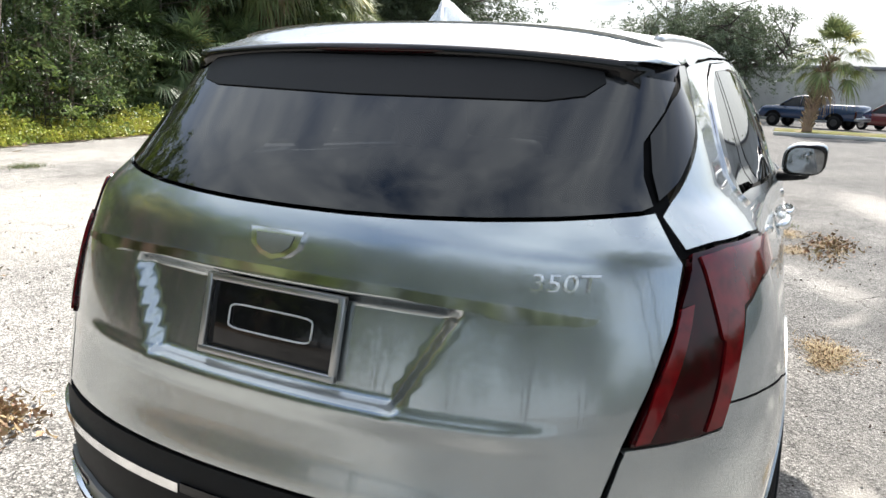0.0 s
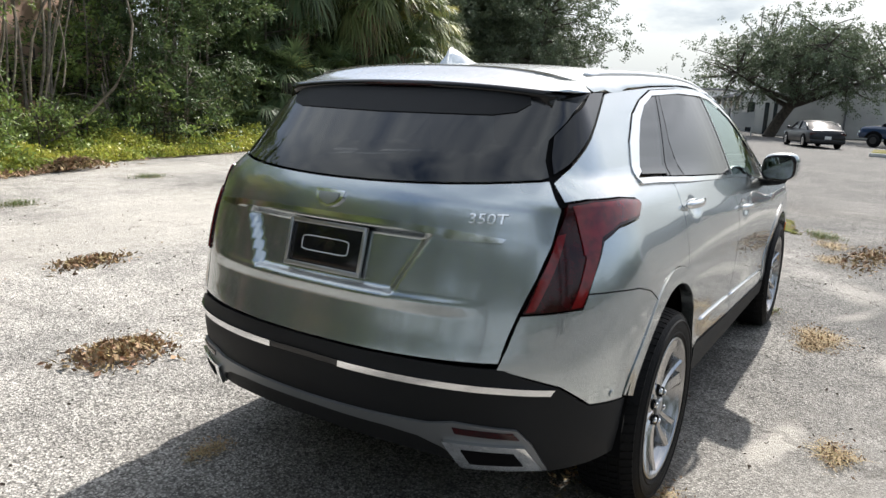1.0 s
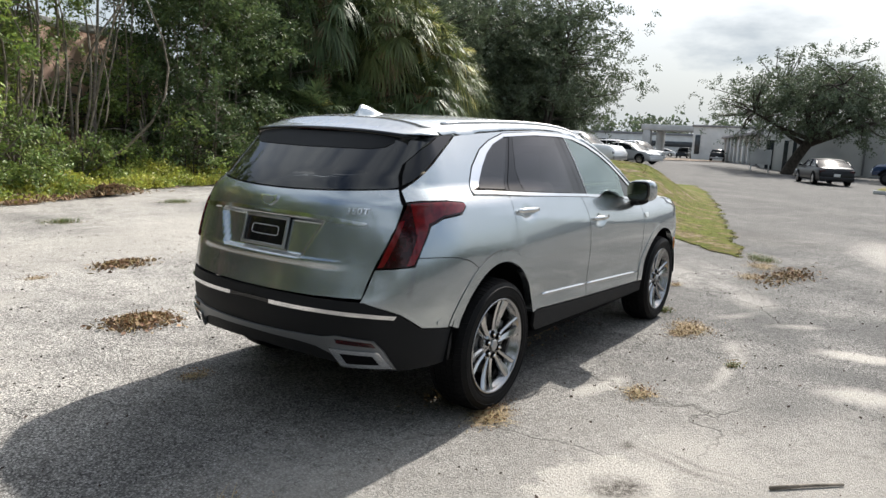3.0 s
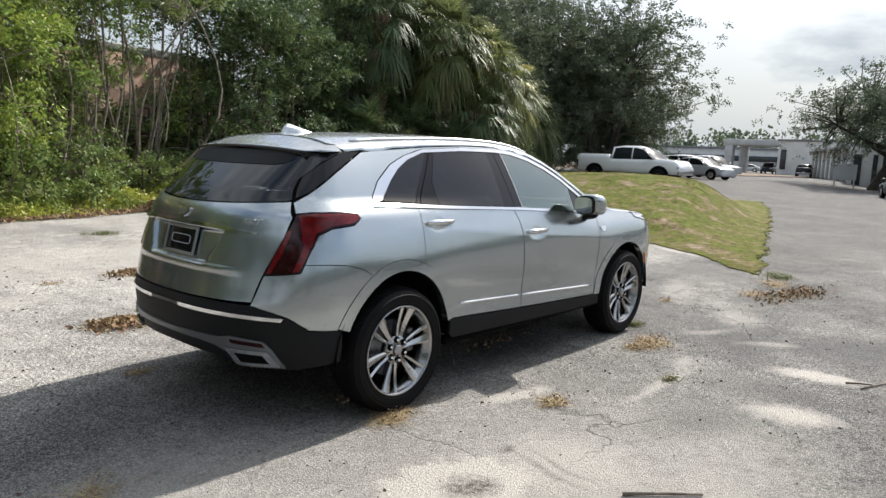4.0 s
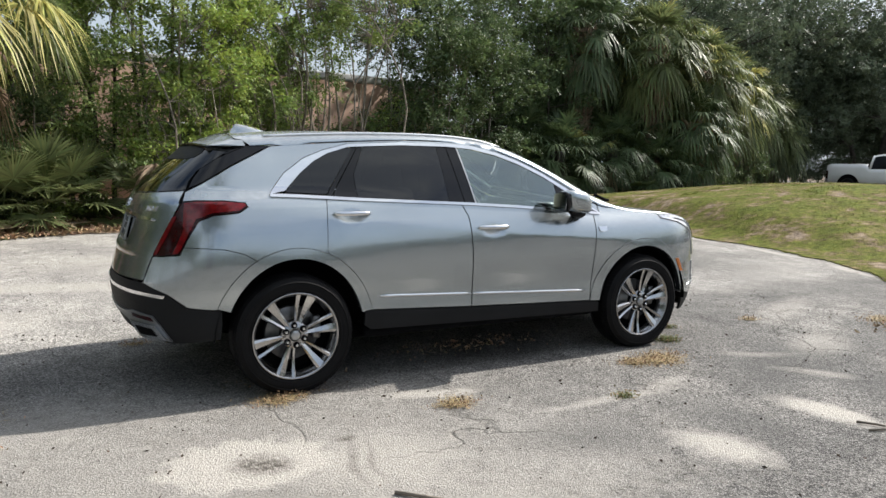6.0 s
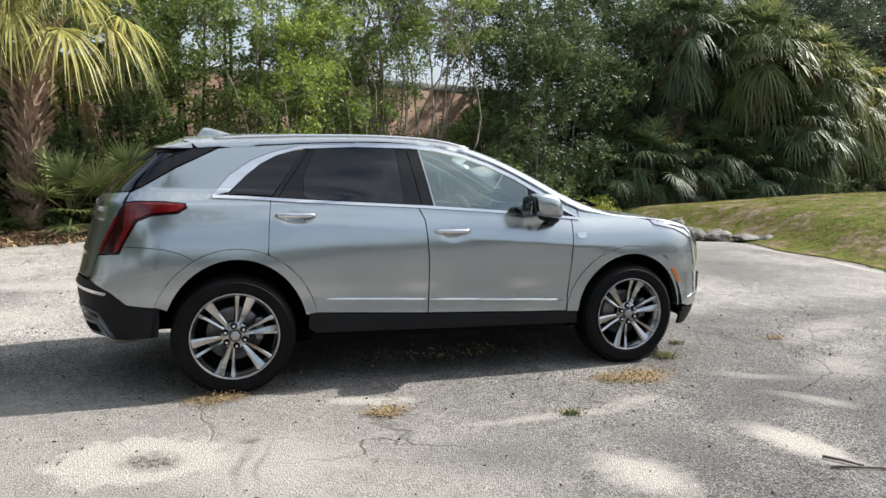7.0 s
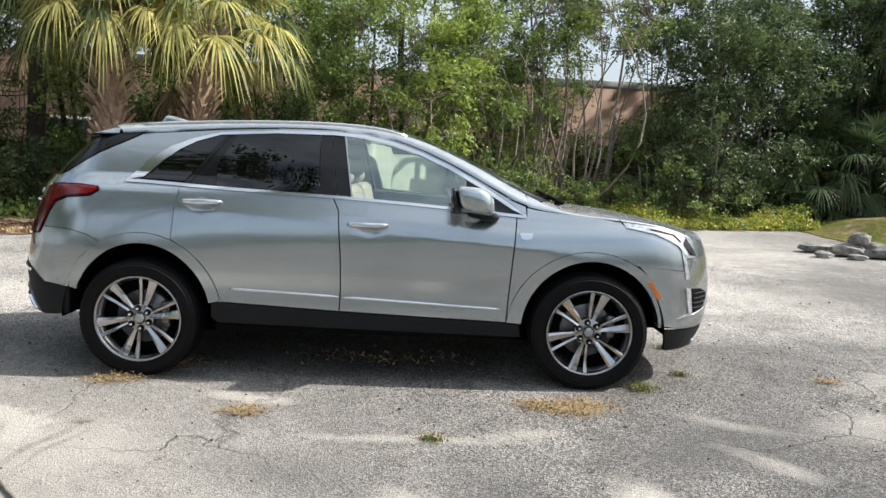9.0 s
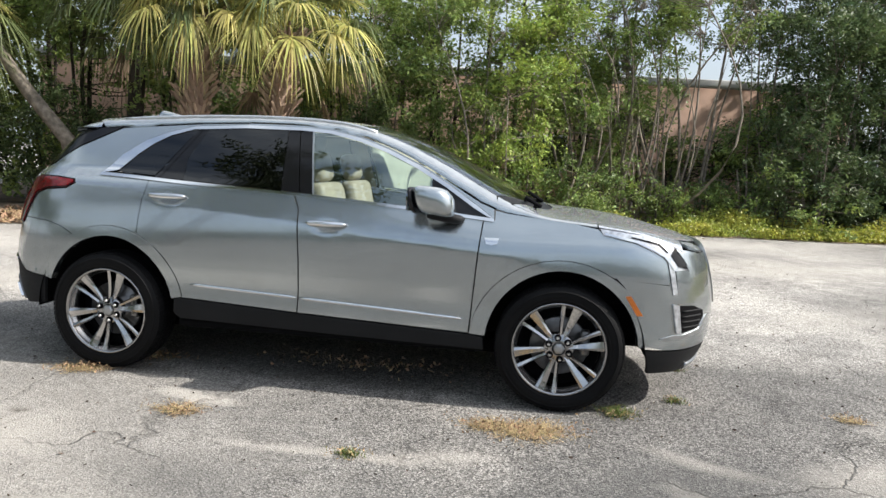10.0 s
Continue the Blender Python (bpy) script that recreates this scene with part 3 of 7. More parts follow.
    # roof rail: two feet and a long bow
    pts, rad = [], []
    for k in range(25):
        t = k / 24
        x = -.10 + 1.75 * t
        yy = width(x, EDGE_Z(x)) * .885
        lift = .004 * min(1, 9 * t, 9 * (1 - t)) + .001
        pts.append((x, s * yy, roof_at(x, yy) + lift * ease(min(t, 1 - t), -.01, .09)))
        rad.append(.011)
    part("roof_rail", tube_bm(pts, rad, 10), RAIL, car, "bright silver roof rail")
    # inner door card, and the pillars' cream lining
    panel("door_card", [(.70, .45), (.70, .92), (.55, 1.0), (.40, 1.06), (.36, 1.19), (1.25, 1.165), (2.30, 1.085), (2.25, .95), (2.18, .80), (2.18, .42)], ch, TRIM_DARK, car, lift=-.075, depth=.0, gap=0, step=.08)
    panel("pillar_lining", [(-.50, 1.30), (-.12, 1.50), (.45, 1.545), (.42, 1.50), (.16, 1.42), (-.03, 1.27), (-.2, 1.2), (-.45, 1.2)], ch, LEATHER, car, lift=-.05, depth=0, gap=0, step=.05)
    panel("pillar_lining", [(1.13, 1.2), (1.30, 1.19), (1.24, 1.56), (1.11, 1.56)], ch, LEATHER, car, lift=-.03, depth=0, gap=0, step=.05)


both(car_side)

# roof, windscreen, bonnet
roof_line = [(-.285, y) for y in np.linspace(-.55, .55, 9)]
lo = [(x, -width(x, EDGE_Z(x)) + .0003) for x in (-.2, -.07, .2, .45, .8, 1.2, 1.4, 1.6, 1.8, 2.0, 2.2, 2.35, 2.45)]
pillar = [(2.43, -.735), (2.2, -.685), (1.9, -.63), (1.65, -.595), (1.53, -.565)]
head_edge = [(1.575, -.40), (1.60, -.2), (1.605, 0)]
right = lo + pillar + head_edge
roof_poly = right + [(x, -y) for x, y in right[-2::-1]] + [(-.285, y) for y in np.linspace(.55, -.55, 9)]
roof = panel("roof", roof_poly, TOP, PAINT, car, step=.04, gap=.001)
ws = [(1.535, -.562), (1.65, -.592), (1.9, -.627), (2.2, -.682), (2.43, -.73), (2.56, -.55), (2.655, -.3), (2.69, 0)]
ws_poly = ws + [(x, -y) for x, y in ws[-2::-1]] + [(1.58, .40), (1.605, .2), (1.61, 0), (1.605, -.2), (1.58, -.40)]
panel("windscreen", ws_poly, TOP, WINDSHIELD, car, "clear raked windscreen", gap=.0, depth=.004, step=.05).visible_shadow = False
cowl = [(2.44, -.74), (2.52, -.76), (2.66, -.55), (2.74, -.3), (2.765, 0)]
cowl_poly = cowl + [(x, -y) for x, y in cowl[-2::-1]] + [(2.43, .735), (2.562, .55), (2.657, .3), (2.692, 0), (2.657, -.3), (2.562, -.55), (2.43, -.735)]
panel("cowl_panel", cowl_poly, TOP, CLAD, car, lift=-.004, gap=0, step=.04)
hood = [(2.53, -.772), (2.62, -.792), (2.8, -.79), (3.05, -.765), (3.25, -.745), (3.40, -.70), (3.52, -.60), (3.62, -.45), (3.69, -.25), (3.705, 0)]
hood_poly = hood + [(x, -y) for x, y in hood[-2::-1]] + [(2.665, .55), (2.745, .3), (2.77, 0), (2.745, -.3), (2.665, -.55)]
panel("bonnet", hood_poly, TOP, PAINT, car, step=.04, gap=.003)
lip = [(3.712, 0), (3.697, -.25), (3.632, -.44), (3.70, -.44), (3.757, -.25), (3.772, 0)]
panel("grille_top", lip + [(x, -y) for x, y in lip[-2:0:-1]], TOP, BLACK_GLOSS, car, "black grille top edge", lift=-.006, gap=0, step=.03, depth=.02)
for s in (-1, 1):
    panel("nose_lip", [(3.632, s * .445), (3.575, s * .545), (3.527, s * .605), (3.60, s * .625), (3.655, s * .55), (3.70, s * .445)], TOP, PAINT, car, lift=-.004, gap=0, step=.03, depth=.02)
    shoulder = [(2.442, s * .742), (2.52, s * .764), (2.53, s * .777), (2.62, s * .797), (2.8, s * .795), (3.03, s * .770)] + [(x, s * (width(x, EDGE_Z(x)) - .0005)) for x in (3.03, 2.9, 2.8, 2.7, 2.6, 2.5, 2.442)]
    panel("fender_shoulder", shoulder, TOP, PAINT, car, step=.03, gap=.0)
    lampside = [(3.035, s * .772), (3.25, s * .752), (3.40, s * .707), (3.52, s * .607)] + [(x, s * (width(x, EDGE_Z(x)) - .0006)) for x in (3.53, 3.48, 3.4, 3.3, 3.2, 3.1, 3.04)]
    panel("headlamp_top", lampside, TOP, LAMP_CLEAR, car, step=.03, gap=.0)
# two wipers on the screen's foot
for y0, y1 in ((-.62, -.02), (-.10, .52)):
    pts = [(2.66 - .10 * abs(y), y, roof_at(2.66 - .10 * abs(y), y) + .018) for y in np.linspace(y0, y1, 8)]
    bm = tube_bm(pts, .008, 6)
    tube_bm([(2.66, y0 + .05, roof_at(2.66, y0) + .01), (2.70, y0 - .03, roof_at(2.70, y0) + .03), (2.60, y0 + .03, roof_at(2.6, y0) + .035)], .013, 6, bm)
    part("wiper", bm, DARK, car, "black wiper arm")
# shark fin aerial
bm = bmesh.new()
prof = [(-.20, 0, .034), (-.17, .052, .016), (-.15, .060, .012), (-.09, .046, .02), (-.02, .022, .026), (.05, 0, .012)]
rings = []
for x, h, w in prof:
    z = roof_at(x, 0) - .004
    rings.append([bm.verts.new((x - .0, y, z + q * (h + .005))) for y, q in ((-w, 0), (-w * .62, .6), (0, 1), (w * .62, .6), (w, 0))])
for a, b in zip(rings, rings[1:]):
    for j in range(4):
        bm.faces.new((a[j], a[j + 1], b[j + 1], b[j]))
part("fin_aerial", bm, PAINT, car, "shark-fin roof aerial")

# front bumper with grille and vents
NOSE_TOP = [("y", -y, roof_at(nose_at(y, .96), y) - .012) for y in (.47, .52, .56)] + [("x", 3.482, .990), ("x", 3.556, .902), ("x", 3.578, .859)]
fb = [("y", 0, .605), ("y", -.34, .615), ("y", -.44, .82), ("y", -.425, .955)] + NOSE_TOP + [("x", 3.487, .872), ("x", 3.512, .727), ("x", 3.46, .7815), ("x", 3.30, .7985), ("x", 3.146, .8165), ("x", 3.238, .72), ("x", 3.306, .60), ("x", 3.345, .50), ("x", 3.36, .42), ("x", 3.45, .40), ("x", 3.55, .395), ("y", -.5, .40), ("y", 0, .40)]
w = wrap_line(fb, False)
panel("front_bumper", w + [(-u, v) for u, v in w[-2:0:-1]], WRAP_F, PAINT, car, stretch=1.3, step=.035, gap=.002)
lipf = wrap_line([("x", 3.345, .40), ("x", 3.45, .392), ("x", 3.55, .388), ("y", -.5, .392), ("y", 0, .392), ("y", 0, .22), ("y", -.5, .23), ("x", 3.55, .24), ("x", 3.37, .25)], False)
panel("front_lip", lipf[:5] + [(-u, v) for u, v in lipf[3::-1]] + [(-u, v) for u, v in lipf[:4:-1]] + lipf[5:], WRAP_F, CLAD, car, stretch=1.3, step=.035, gap=.002, lift=-.004)
skid = wrap_line([("y", 0, .28), ("y", -.45, .29), ("x", 3.62, .285), ("x", 3.60, .245), ("y", -.45, .235), ("y", 0, .23)], False)
panel("skid_strip", skid[:3] + skid[3:] + [(-u, v) for u, v in skid[4:2:-1]] + [(-u, v) for u, v in skid[2:0:-1]], WRAP_F, SATIN, car, stretch=1.3, step=.03, gap=0, lift=.008)
grille = wrap_line([("y", 0, .975), ("y", -.28, .97), ("y", -.40, .94), ("y", -.42, .82), ("y", -.33, .63), ("y", 0, .61)], False)
g = panel("grille", grille + [(-u, v) for u, v in grille[-2:0:-1]], WRAP_F, DARK, car, "dark mesh grille", stretch=1.3, step=.03, gap=0, lift=-.03)
for k in range(7):
    z = .655 + .045 * k
    wy = .33 + .012 * k
    bm = tube_bm([(nose_at(y, z) - .012, y, z) for y in np.linspace(-wy, wy, 15)], .009, 6)
    part("grille_bar", bm, SATIN, g)
surround = wrap_line([("y", 0, .985), ("y", -.28, .98), ("y", -.41, .95), ("y", -.435, .82), ("y", -.34, .62), ("y", -.33, .635), ("y", -.415, .82), ("y", -.395, .935), ("y", -.28, .965), ("y", 0, .97)], False)
panel("grille_surround", surround + [(-u, v) for u, v in surround[-2:0:-1]], WRAP_F, SATIN, g, stretch=1.3, step=.03, gap=0, lift=.006)
for s in (-1, 1):
    ch = side(s)
    vent = panel("corner_vent", [(3.528, .662), (3.62, .655), (3.69, .62), (3.70, .58), (3.66, .52), (3.555, .497)], ch, DARK, car, "dark corner vent with fins", step=.03, gap=0, lift=.003)
    for k in range(4):
        z = .53 + .032 * k
        part("vent_fin", tube_bm([(x, s * (width(x, z) + .004), z + .01 * (x - 3.55)) for x in np.linspace(3.55, 3.675, 6)], .006, 6), CLAD, vent)
    panel("fog_lamp", [(3.482, .675), (3.522, .664), (3.55, .497), (3.52, .50)], ch, LAMP_CLEAR, car, lift=.008, step=.02, gap=0)
    panel("vent_lip", [(3.50, .488), (3.56, .486), (3.67, .508), (3.72, .585), (3.735, .58), (3.69, .49), (3.56, .462), (3.42, .468)], ch, SATIN, car, lift=.006, step=.02, gap=0)

# rear bumper: dark cladding, bright stripe, grey valance, exhaust finishers
rb = [("y", 0, .718), ("y", -.35, .717), ("y", -.66, .712), ("x", -.80, .688), ("x", -.725, .654), ("x", -.625, .580), ("x", -.47, .565), ("x", -.44, .563), ("x", -.44, .48), ("x", -.448, .39), ("x", -.589, .37), ("x", -.70, .352), ("y", -.55, .375), ("y", -.35, .40), ("y", 0, .41)]
w = wrap_line(rb)
panel("rear_bumper", w + [(-u, v) for u, v in w[-2:0:-1]], WRAP_R, CLAD, car, "black grained rear bumper", stretch=1.3, step=.03, gap=.001)
for s in (-1, 1):
    st = wrap_line([("y", -.15, .668), ("y", -.45, .665), ("y", -.66, .660), ("y", -.785, .652), ("y", -.775, .633), ("y", -.66, .640), ("y", -.45, .645), ("y", -.15, .648)])
    panel("bumper_stripe", [(-s * u, v) for u, v in st], WRAP_R, CHROME, car, "chrome bumper stripe", stretch=1.3, step=.02, gap=0, lift=.009, depth=.014)
    ex = wrap_line([("y", -.495, .474), ("y", -.715, .470), ("y", -.752, .386), ("y", -.538, .380)])
    exh = panel("exhaust_finisher", [(-s * u, v) for u, v in ex], WRAP_R, CHROME, car, "chrome exhaust finisher", stretch=1.3, step=.015, gap=0, lift=.024, depth=.03)
    ex = wrap_line([("y", -.548, .452), ("y", -.688, .449), ("y", -.708, .406), ("y", -.568, .402)])
    panel("exhaust_mouth", [(-s * u, v) for u, v in ex], WRAP_R, DARK, exh, stretch=1.3, step=.02, gap=0, lift=.0262, depth=.0)
    rf = wrap_line([("y", -.528, .520), ("y", -.69, .512), ("y", -.705, .490), ("y", -.535, .500)])
    panel("reflector", [(-s * u, v) for u, v in rf], WRAP_R, RED_DARK, car, "red bumper reflector", stretch=1.3, step=.02, gap=0, lift=.014, depth=.01)
val = [("y", 0, .515), ("y", -.317, .520), ("y", -.46, .522), ("y", -.53, .536), ("y", -.70, .520), ("y", -.735, .47), ("y", -.765, .37), ("y", -.72, .378), ("y", -.55, .382), ("y", -.49, .44), ("y", -.42, .470), ("y", -.317, .483), ("y", 0, .487)]
w = wrap_line(val)
panel("rear_valance", w + [(-u, v) for u, v in w[-2:0:-1]], WRAP_R, GREY_STRIP, car, "grey painted lower valance", stretch=1.3, step=.025, gap=0, lift=.010, depth=.016)
w = wrap_line([("y", 0, .652), ("y", -.15, .650), ("y", -.15, .668), ("y", 0, .670)])
panel("stripe_middle", w + [(-u, v) for u, v in w[:0:-1] if u], WRAP_R, BLACK_GLOSS, car, stretch=1.3, step=.02, gap=0, lift=.006, depth=.01)

# tailgate
gate_edge = lambda z: width(GATE_X(z), z) - .004
gy = [(-gate_edge(z), z) for z in (.728, .80, .88, .98, 1.08, 1.18, 1.262)]
low = [(y, .728 - .006 * (1 - (y / .66) ** 2)) for y in np.linspace(.62, -.62, 11)]
topl = [(y, 1.228 + .036 * (abs(y) / .7) ** 2) for y in np.linspace(-.64, .64, 11)]
gate_poly = low + gy + topl + [(-y, z) for y, z in gy[::-1]]


def gate_at(y, z):
    """The gate's skin, with the hollow round the number plate."""
    k = ease(z, .885, .91) * (1 - ease(z, 1.075, 1.092))
    reach = .29 + .10 * (z - .895) / .19
    return rear_at(y, z) + .032 * k * (1 - ease(abs(y), reach - .03, reach + .012)) - .006 * ease(z, .86, .885) * (1 - ease(z, .885, .91)) * (1 - ease(abs(y), .45, .6))


GATE = ((lambda u, v: Vector((gate_at(u, v), u, v))), Vector((-1, 0, 0.05)))
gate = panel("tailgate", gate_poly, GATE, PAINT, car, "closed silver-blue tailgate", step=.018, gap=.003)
ge = [(-gate_edge(z), z) for z in (1.27, 1.32, 1.38, 1.44, 1.50)]
glass_poly = [(y, 1.232 + .036 * (abs(y) / .7) ** 2) for y in np.linspace(.64, -.64, 11)] + ge + [(y, 1.525) for y in np.linspace(-.45, .45, 7)] + [(-y, z) for y, z in ge[::-1]]
panel("rear_window", glass_poly, REAR, TINT, gate, "dark tinted rear window", step=.04, gap=.001, depth=.006)
# chrome grip bar with wings over the plate
bar = [(0, 1.118), (-.25, 1.116), (-.46, 1.106), (-.61, 1.090), (-.60, 1.078), (-.46, 1.078), (-.42, 1.088), (-.25, 1.098), (0, 1.102)]
panel("grip_bar", bar + [(-y, z) for y, z in bar[-2:0:-1]], REAR, CHROME, gate, "chrome grip bar", step=.02, gap=0, lift=.016, depth=.03)
frame_bm = bmesh.new()
for y, z, sy, sz in ((0, 1.074, .33, .016), (0, .930, .33, .016), (-.158, 1.002, .014, .160), (.158, 1.002, .014, .160)):
    box_bm((.014, sy, sz), (gate_at(0, z) - .012, y, z), .003, frame_bm, turn=Matrix.Rotation(radians(14), 4, "Y"))
pf = part("plate_frame", frame_bm, SATIN, gate, "silver plate frame")
bm = box_bm((.006, .30, .145), (gate_at(0, 1.003) - .006, 0, 1.003), .002, turn=Matrix.Rotation(radians(14), 4, "Y"))
part("dealer_plate", bm, BLACK_GLOSS, pf)
bm = bmesh.new()
tube_bm([(gate_at(0, z) - .0125, y, z) for y, z in [(math.copysign(abs(math.cos(k)) ** .3, math.cos(k)) * .1, 1.005 + math.copysign(abs(math.sin(k)) ** .3, math.sin(k)) * .024) for k in np.linspace(0, 2 * math.pi, 33)]], .0022, 5, bm, caps=False)
part("plate_print", bm, LEAD_MARK, pf)
# crest and model letters
crest = [(-.062, 1.185), (.062, 1.185), (.054, 1.155), (.03, 1.138), (0, 1.130), (-.03, 1.138), (-.054, 1.155)]
panel("gate_badge", crest, REAR, CHROME, gate, "chrome crest badge", step=.02, gap=0, lift=.010, depth=.010)
panel("badge_field", [(y * .72, 1.158 + (z - 1.158) * .66) for y, z in crest], REAR, SATIN, gate, step=.02, gap=0, lift=.012, depth=0)
curve = bpy.data.curves.new("letters", "FONT")
curve.body, curve.size, curve.extrude, curve.align_x = "350T", .042, .003, "CENTER"
tmp = bpy.data.objects.new("letters", curve)
scene.collection.objects.link(tmp)
bpy.context.view_layer.update()
me = bpy.data.meshes.new_from_object(tmp.evaluated_get(bpy.context.evaluated_depsgraph_get()))
bpy.data.objects.remove(tmp)
for v in me.vertices:
    y, z = -.55 - v.co.x * 1.25, 1.135 + v.co.y + .03 * v.co.x
    v.co = (rear_at(y, z) - .006 - v.co.z, y, z)
me.materials.append(CHROME)
letters = new("model_letters", me)
letters.parent = gate
tagged(letters, "chrome model letters 350T")
# flat dark band stands in for the shaded hollow under the spoiler
band = [(-.50, 1.53), (-.52, 1.49), (-.49, 1.462), (-.42, 1.45), (0, 1.445), (.42, 1.45), (.49, 1.462), (.52, 1.49), (.50, 1.53), (0, 1.53)]
panel("recess_shade_band", band, REAR, CLAD, gate, step=.03, gap=0, lift=.003, depth=.004)
# roof spoiler over the rear window: the roof's line carried on to a thin lip, dark and hollow below
bm = bmesh.new()
rows = []
for q in np.linspace(-1, 1, 33):
    a = abs(q)
    xt, zt = -.505 + .05 * a**2.4, 1.556 - .024 * a**2.4
    xf = -.275 + .045 * a**3
    yf = q * (width(xf, EDGE_Z(xf)) - .002)
    y1, y2 = q * .622, q * .585
    p = [(xf, yf, roof_at(xf, yf) - .0005), (-.36, y1, roof_at(-.36, y1) * .5 + .5 * zt + .008 * (1 - a)), (-.43, y2, zt + .014 - .010 * a), (xt + .02, q * .57, zt + .003), (xt, q * .566, zt - .006), (xt + .006, q * .566, zt - .022), (-.465 + .02 * a, q * .575, zt - .034), (-.44, q * .59, zt - .05 - .02 * a), (-.42 + .01 * a, q * .63, zt - .088 + .012 * a)]
    rows.append([bm.verts.new(v) for v in p])
for a, b in zip(rows, rows[1:]):
    for j in range(8):
        f = bm.faces.new((a[j], b[j], b[j + 1], a[j + 1]))
        f.material_index = 1 if j > 2 else 0
for row in (rows[0], rows[-1]):
    for j in range(1, 7):
        f = bm.faces.new((row[0], row[j], row[j + 1]))
        f.material_index = 1
    bm.faces.new((row[0], row[7], row[8])).material_index = 1
bmesh.ops.recalc_face_normals(bm, faces=bm.faces)
spoiler = part("spoiler", bm, [PAINT, BLACK_GLOSS], gate, smooth=True)
bm = tube_bm([(-.500 + .09 * (abs(y) / .585) ** 2.2, y, 1.545) for y in np.linspace(-.26, .26, 9)], .007, 6)
part("high_brake_lamp", bm, RED_DARK, spoiler, "dark red brake lamp")

# wheels
def wheel_parts(parent):
    tyre = bmesh.new()
    prof = [(.262, -.095), (.285, -.112), (.315, -.120), (.345, -.116), (.362, -.104), (.372, -.088)]
    for y in (-.060, -.056, -.022, -.018, .018, .022, .056, .060):
        prof.append((.376, y))
    prof += [(.372, .088), (.362, .104), (.345, .116), (.315, .120), (.285, .112), (.262, .095)]
    lathe_bm(prof, 72, bm=tyre)
    part("tyre", tyre, RUBBER, parent, "black road tyre")
    tread = bmesh.new()
    for row, (y0, y1) in enumerate(((-.104, -.064), (-.054, -.025), (-.016, .016), (.025, .054), (.064, .104))):
        for k in range(72):
            t0 = 2 * math.pi * (k + .12 * row) / 72
            t1 = t0 + 2 * math.pi * .8 / 72
            vs = []
            for r in (.372 if row not in (0, 4) else .364, .380):
                for t, y in ((t0, y0), (t1, y0), (t1 + .02, y1), (t0 + .02, y1)):
                    rr = r - (.011 if abs(y) > .09 else 0)
                    vs.append(tread.verts.new((rr * math.cos(t), y, rr * math.sin(t))))
            for q in ((4, 5, 6, 7), (0, 4, 7, 3), (1, 2, 6, 5), (0, 1, 5, 4), (3, 7, 6, 2)):
                tread.faces.new([vs[a] for a in q])
    part("tread", tread, RUBBER, parent, smooth=False)
    rim = lathe_bm([(.262, .100), (.270, -.098), (.276, -.106), (.276, -.112), (.270, -.115), (.264, -.112), (.258, -.100), (.252, -.080), (.244, -.074), (.240, -.02), (.240, .09)], 72)
    part("rim", rim, RIM_GREY, parent, "polished alloy rim")
    for r in (.292, .338):
        part("sidewall_rib", lathe_bm([(r - .006, -.112), (r - .003, -.1215 + .004 * (r < .3)), (r + .003, -.1215 + .004 * (r < .3)), (r + .006, -.112)], 72), RUBBER, parent)
    back = lathe_bm([(.240, .03), (.17, .035), (.168, .03)], 40)
    part("wheel_well_plate", back, DARK, parent)
    disc = lathe_bm([(.172, .03), (.172, .0), (.168, -.003), (.096, -.003), (.094, -.03), (.0001, -.03)], 48)
    part("brake_disc", disc, DISC_IRON, parent, "brushed iron brake disc")
    cal = box_bm((.055, .07, .15), (.150, -.012, .03), .014)
    box_bm((.02, .03, .035), (.152, -.045, .065), .008, cal)
    box_bm((.02, .03, .035), (.152, -.045, .0), .008, cal)
    part("brake_caliper", cal, DISC_IRON, parent, "grey brake caliper")
    # six pairs of one broad and one narrow spoke, each with a ridge along it
    for k in range(6):
        base = radians(60 * k + 16.5)
        for off, w0, w1, ridge in ((radians(-9.5), .0125, .0335, -.35), (radians(10.5), .0095, .0150, .25)):
            bm = bmesh.new()
            rows = []
            for q in range(9):
                t = q / 8
                r = .060 + .206 * t
                w = w0 + (w1 - w0) * t ** 1.15
                lean = base + off * (1 - .06 * t)
                yy = -.074 - .030 * t + .010 * math.sin(math.pi * t)
                up = .007 * (1 - .5 * t)
                c, s_ = math.cos(lean), math.sin(lean)
                rows.append([bm.verts.new((r * c - a * s_, yy + d, r * s_ + a * c)) for a, d in ((-w, .010), (-w * .88, .002), (w * ridge, -up), (w * .88, .004), (w, .013), (w * .75, .045), (-w * .75, .045))])
            for a, b in zip(rows, rows[1:]):
                for j in range(7):
                    f = bm.faces.new((a[j], b[j], b[(j + 1) % 7], a[(j + 1) % 7]))
                    f.material_index = 0 if j in (0, 1, 2, 3) else 1
            bm.faces.new(rows[0])
            bm.faces.new(rows[-1][::-1])
            bmesh.ops.recalc_face_normals(bm, faces=bm.faces)
            part("spoke", bm, [ALLOY, RIM_GREY], parent, smooth=False)
    hub = lathe_bm([(.092, -.03), (.090, -.066), (.082, -.076), (.04, -.080)], 36)
    part("hub", hub, RIM_GREY, parent)
    cap = lathe_bm([(.036, -.076), (.035, -.088), (.030, -.093), (.018, -.096), (.0001, -.0965)], 6)
    part("centre_cap", cap, SATIN, parent, smooth=False)
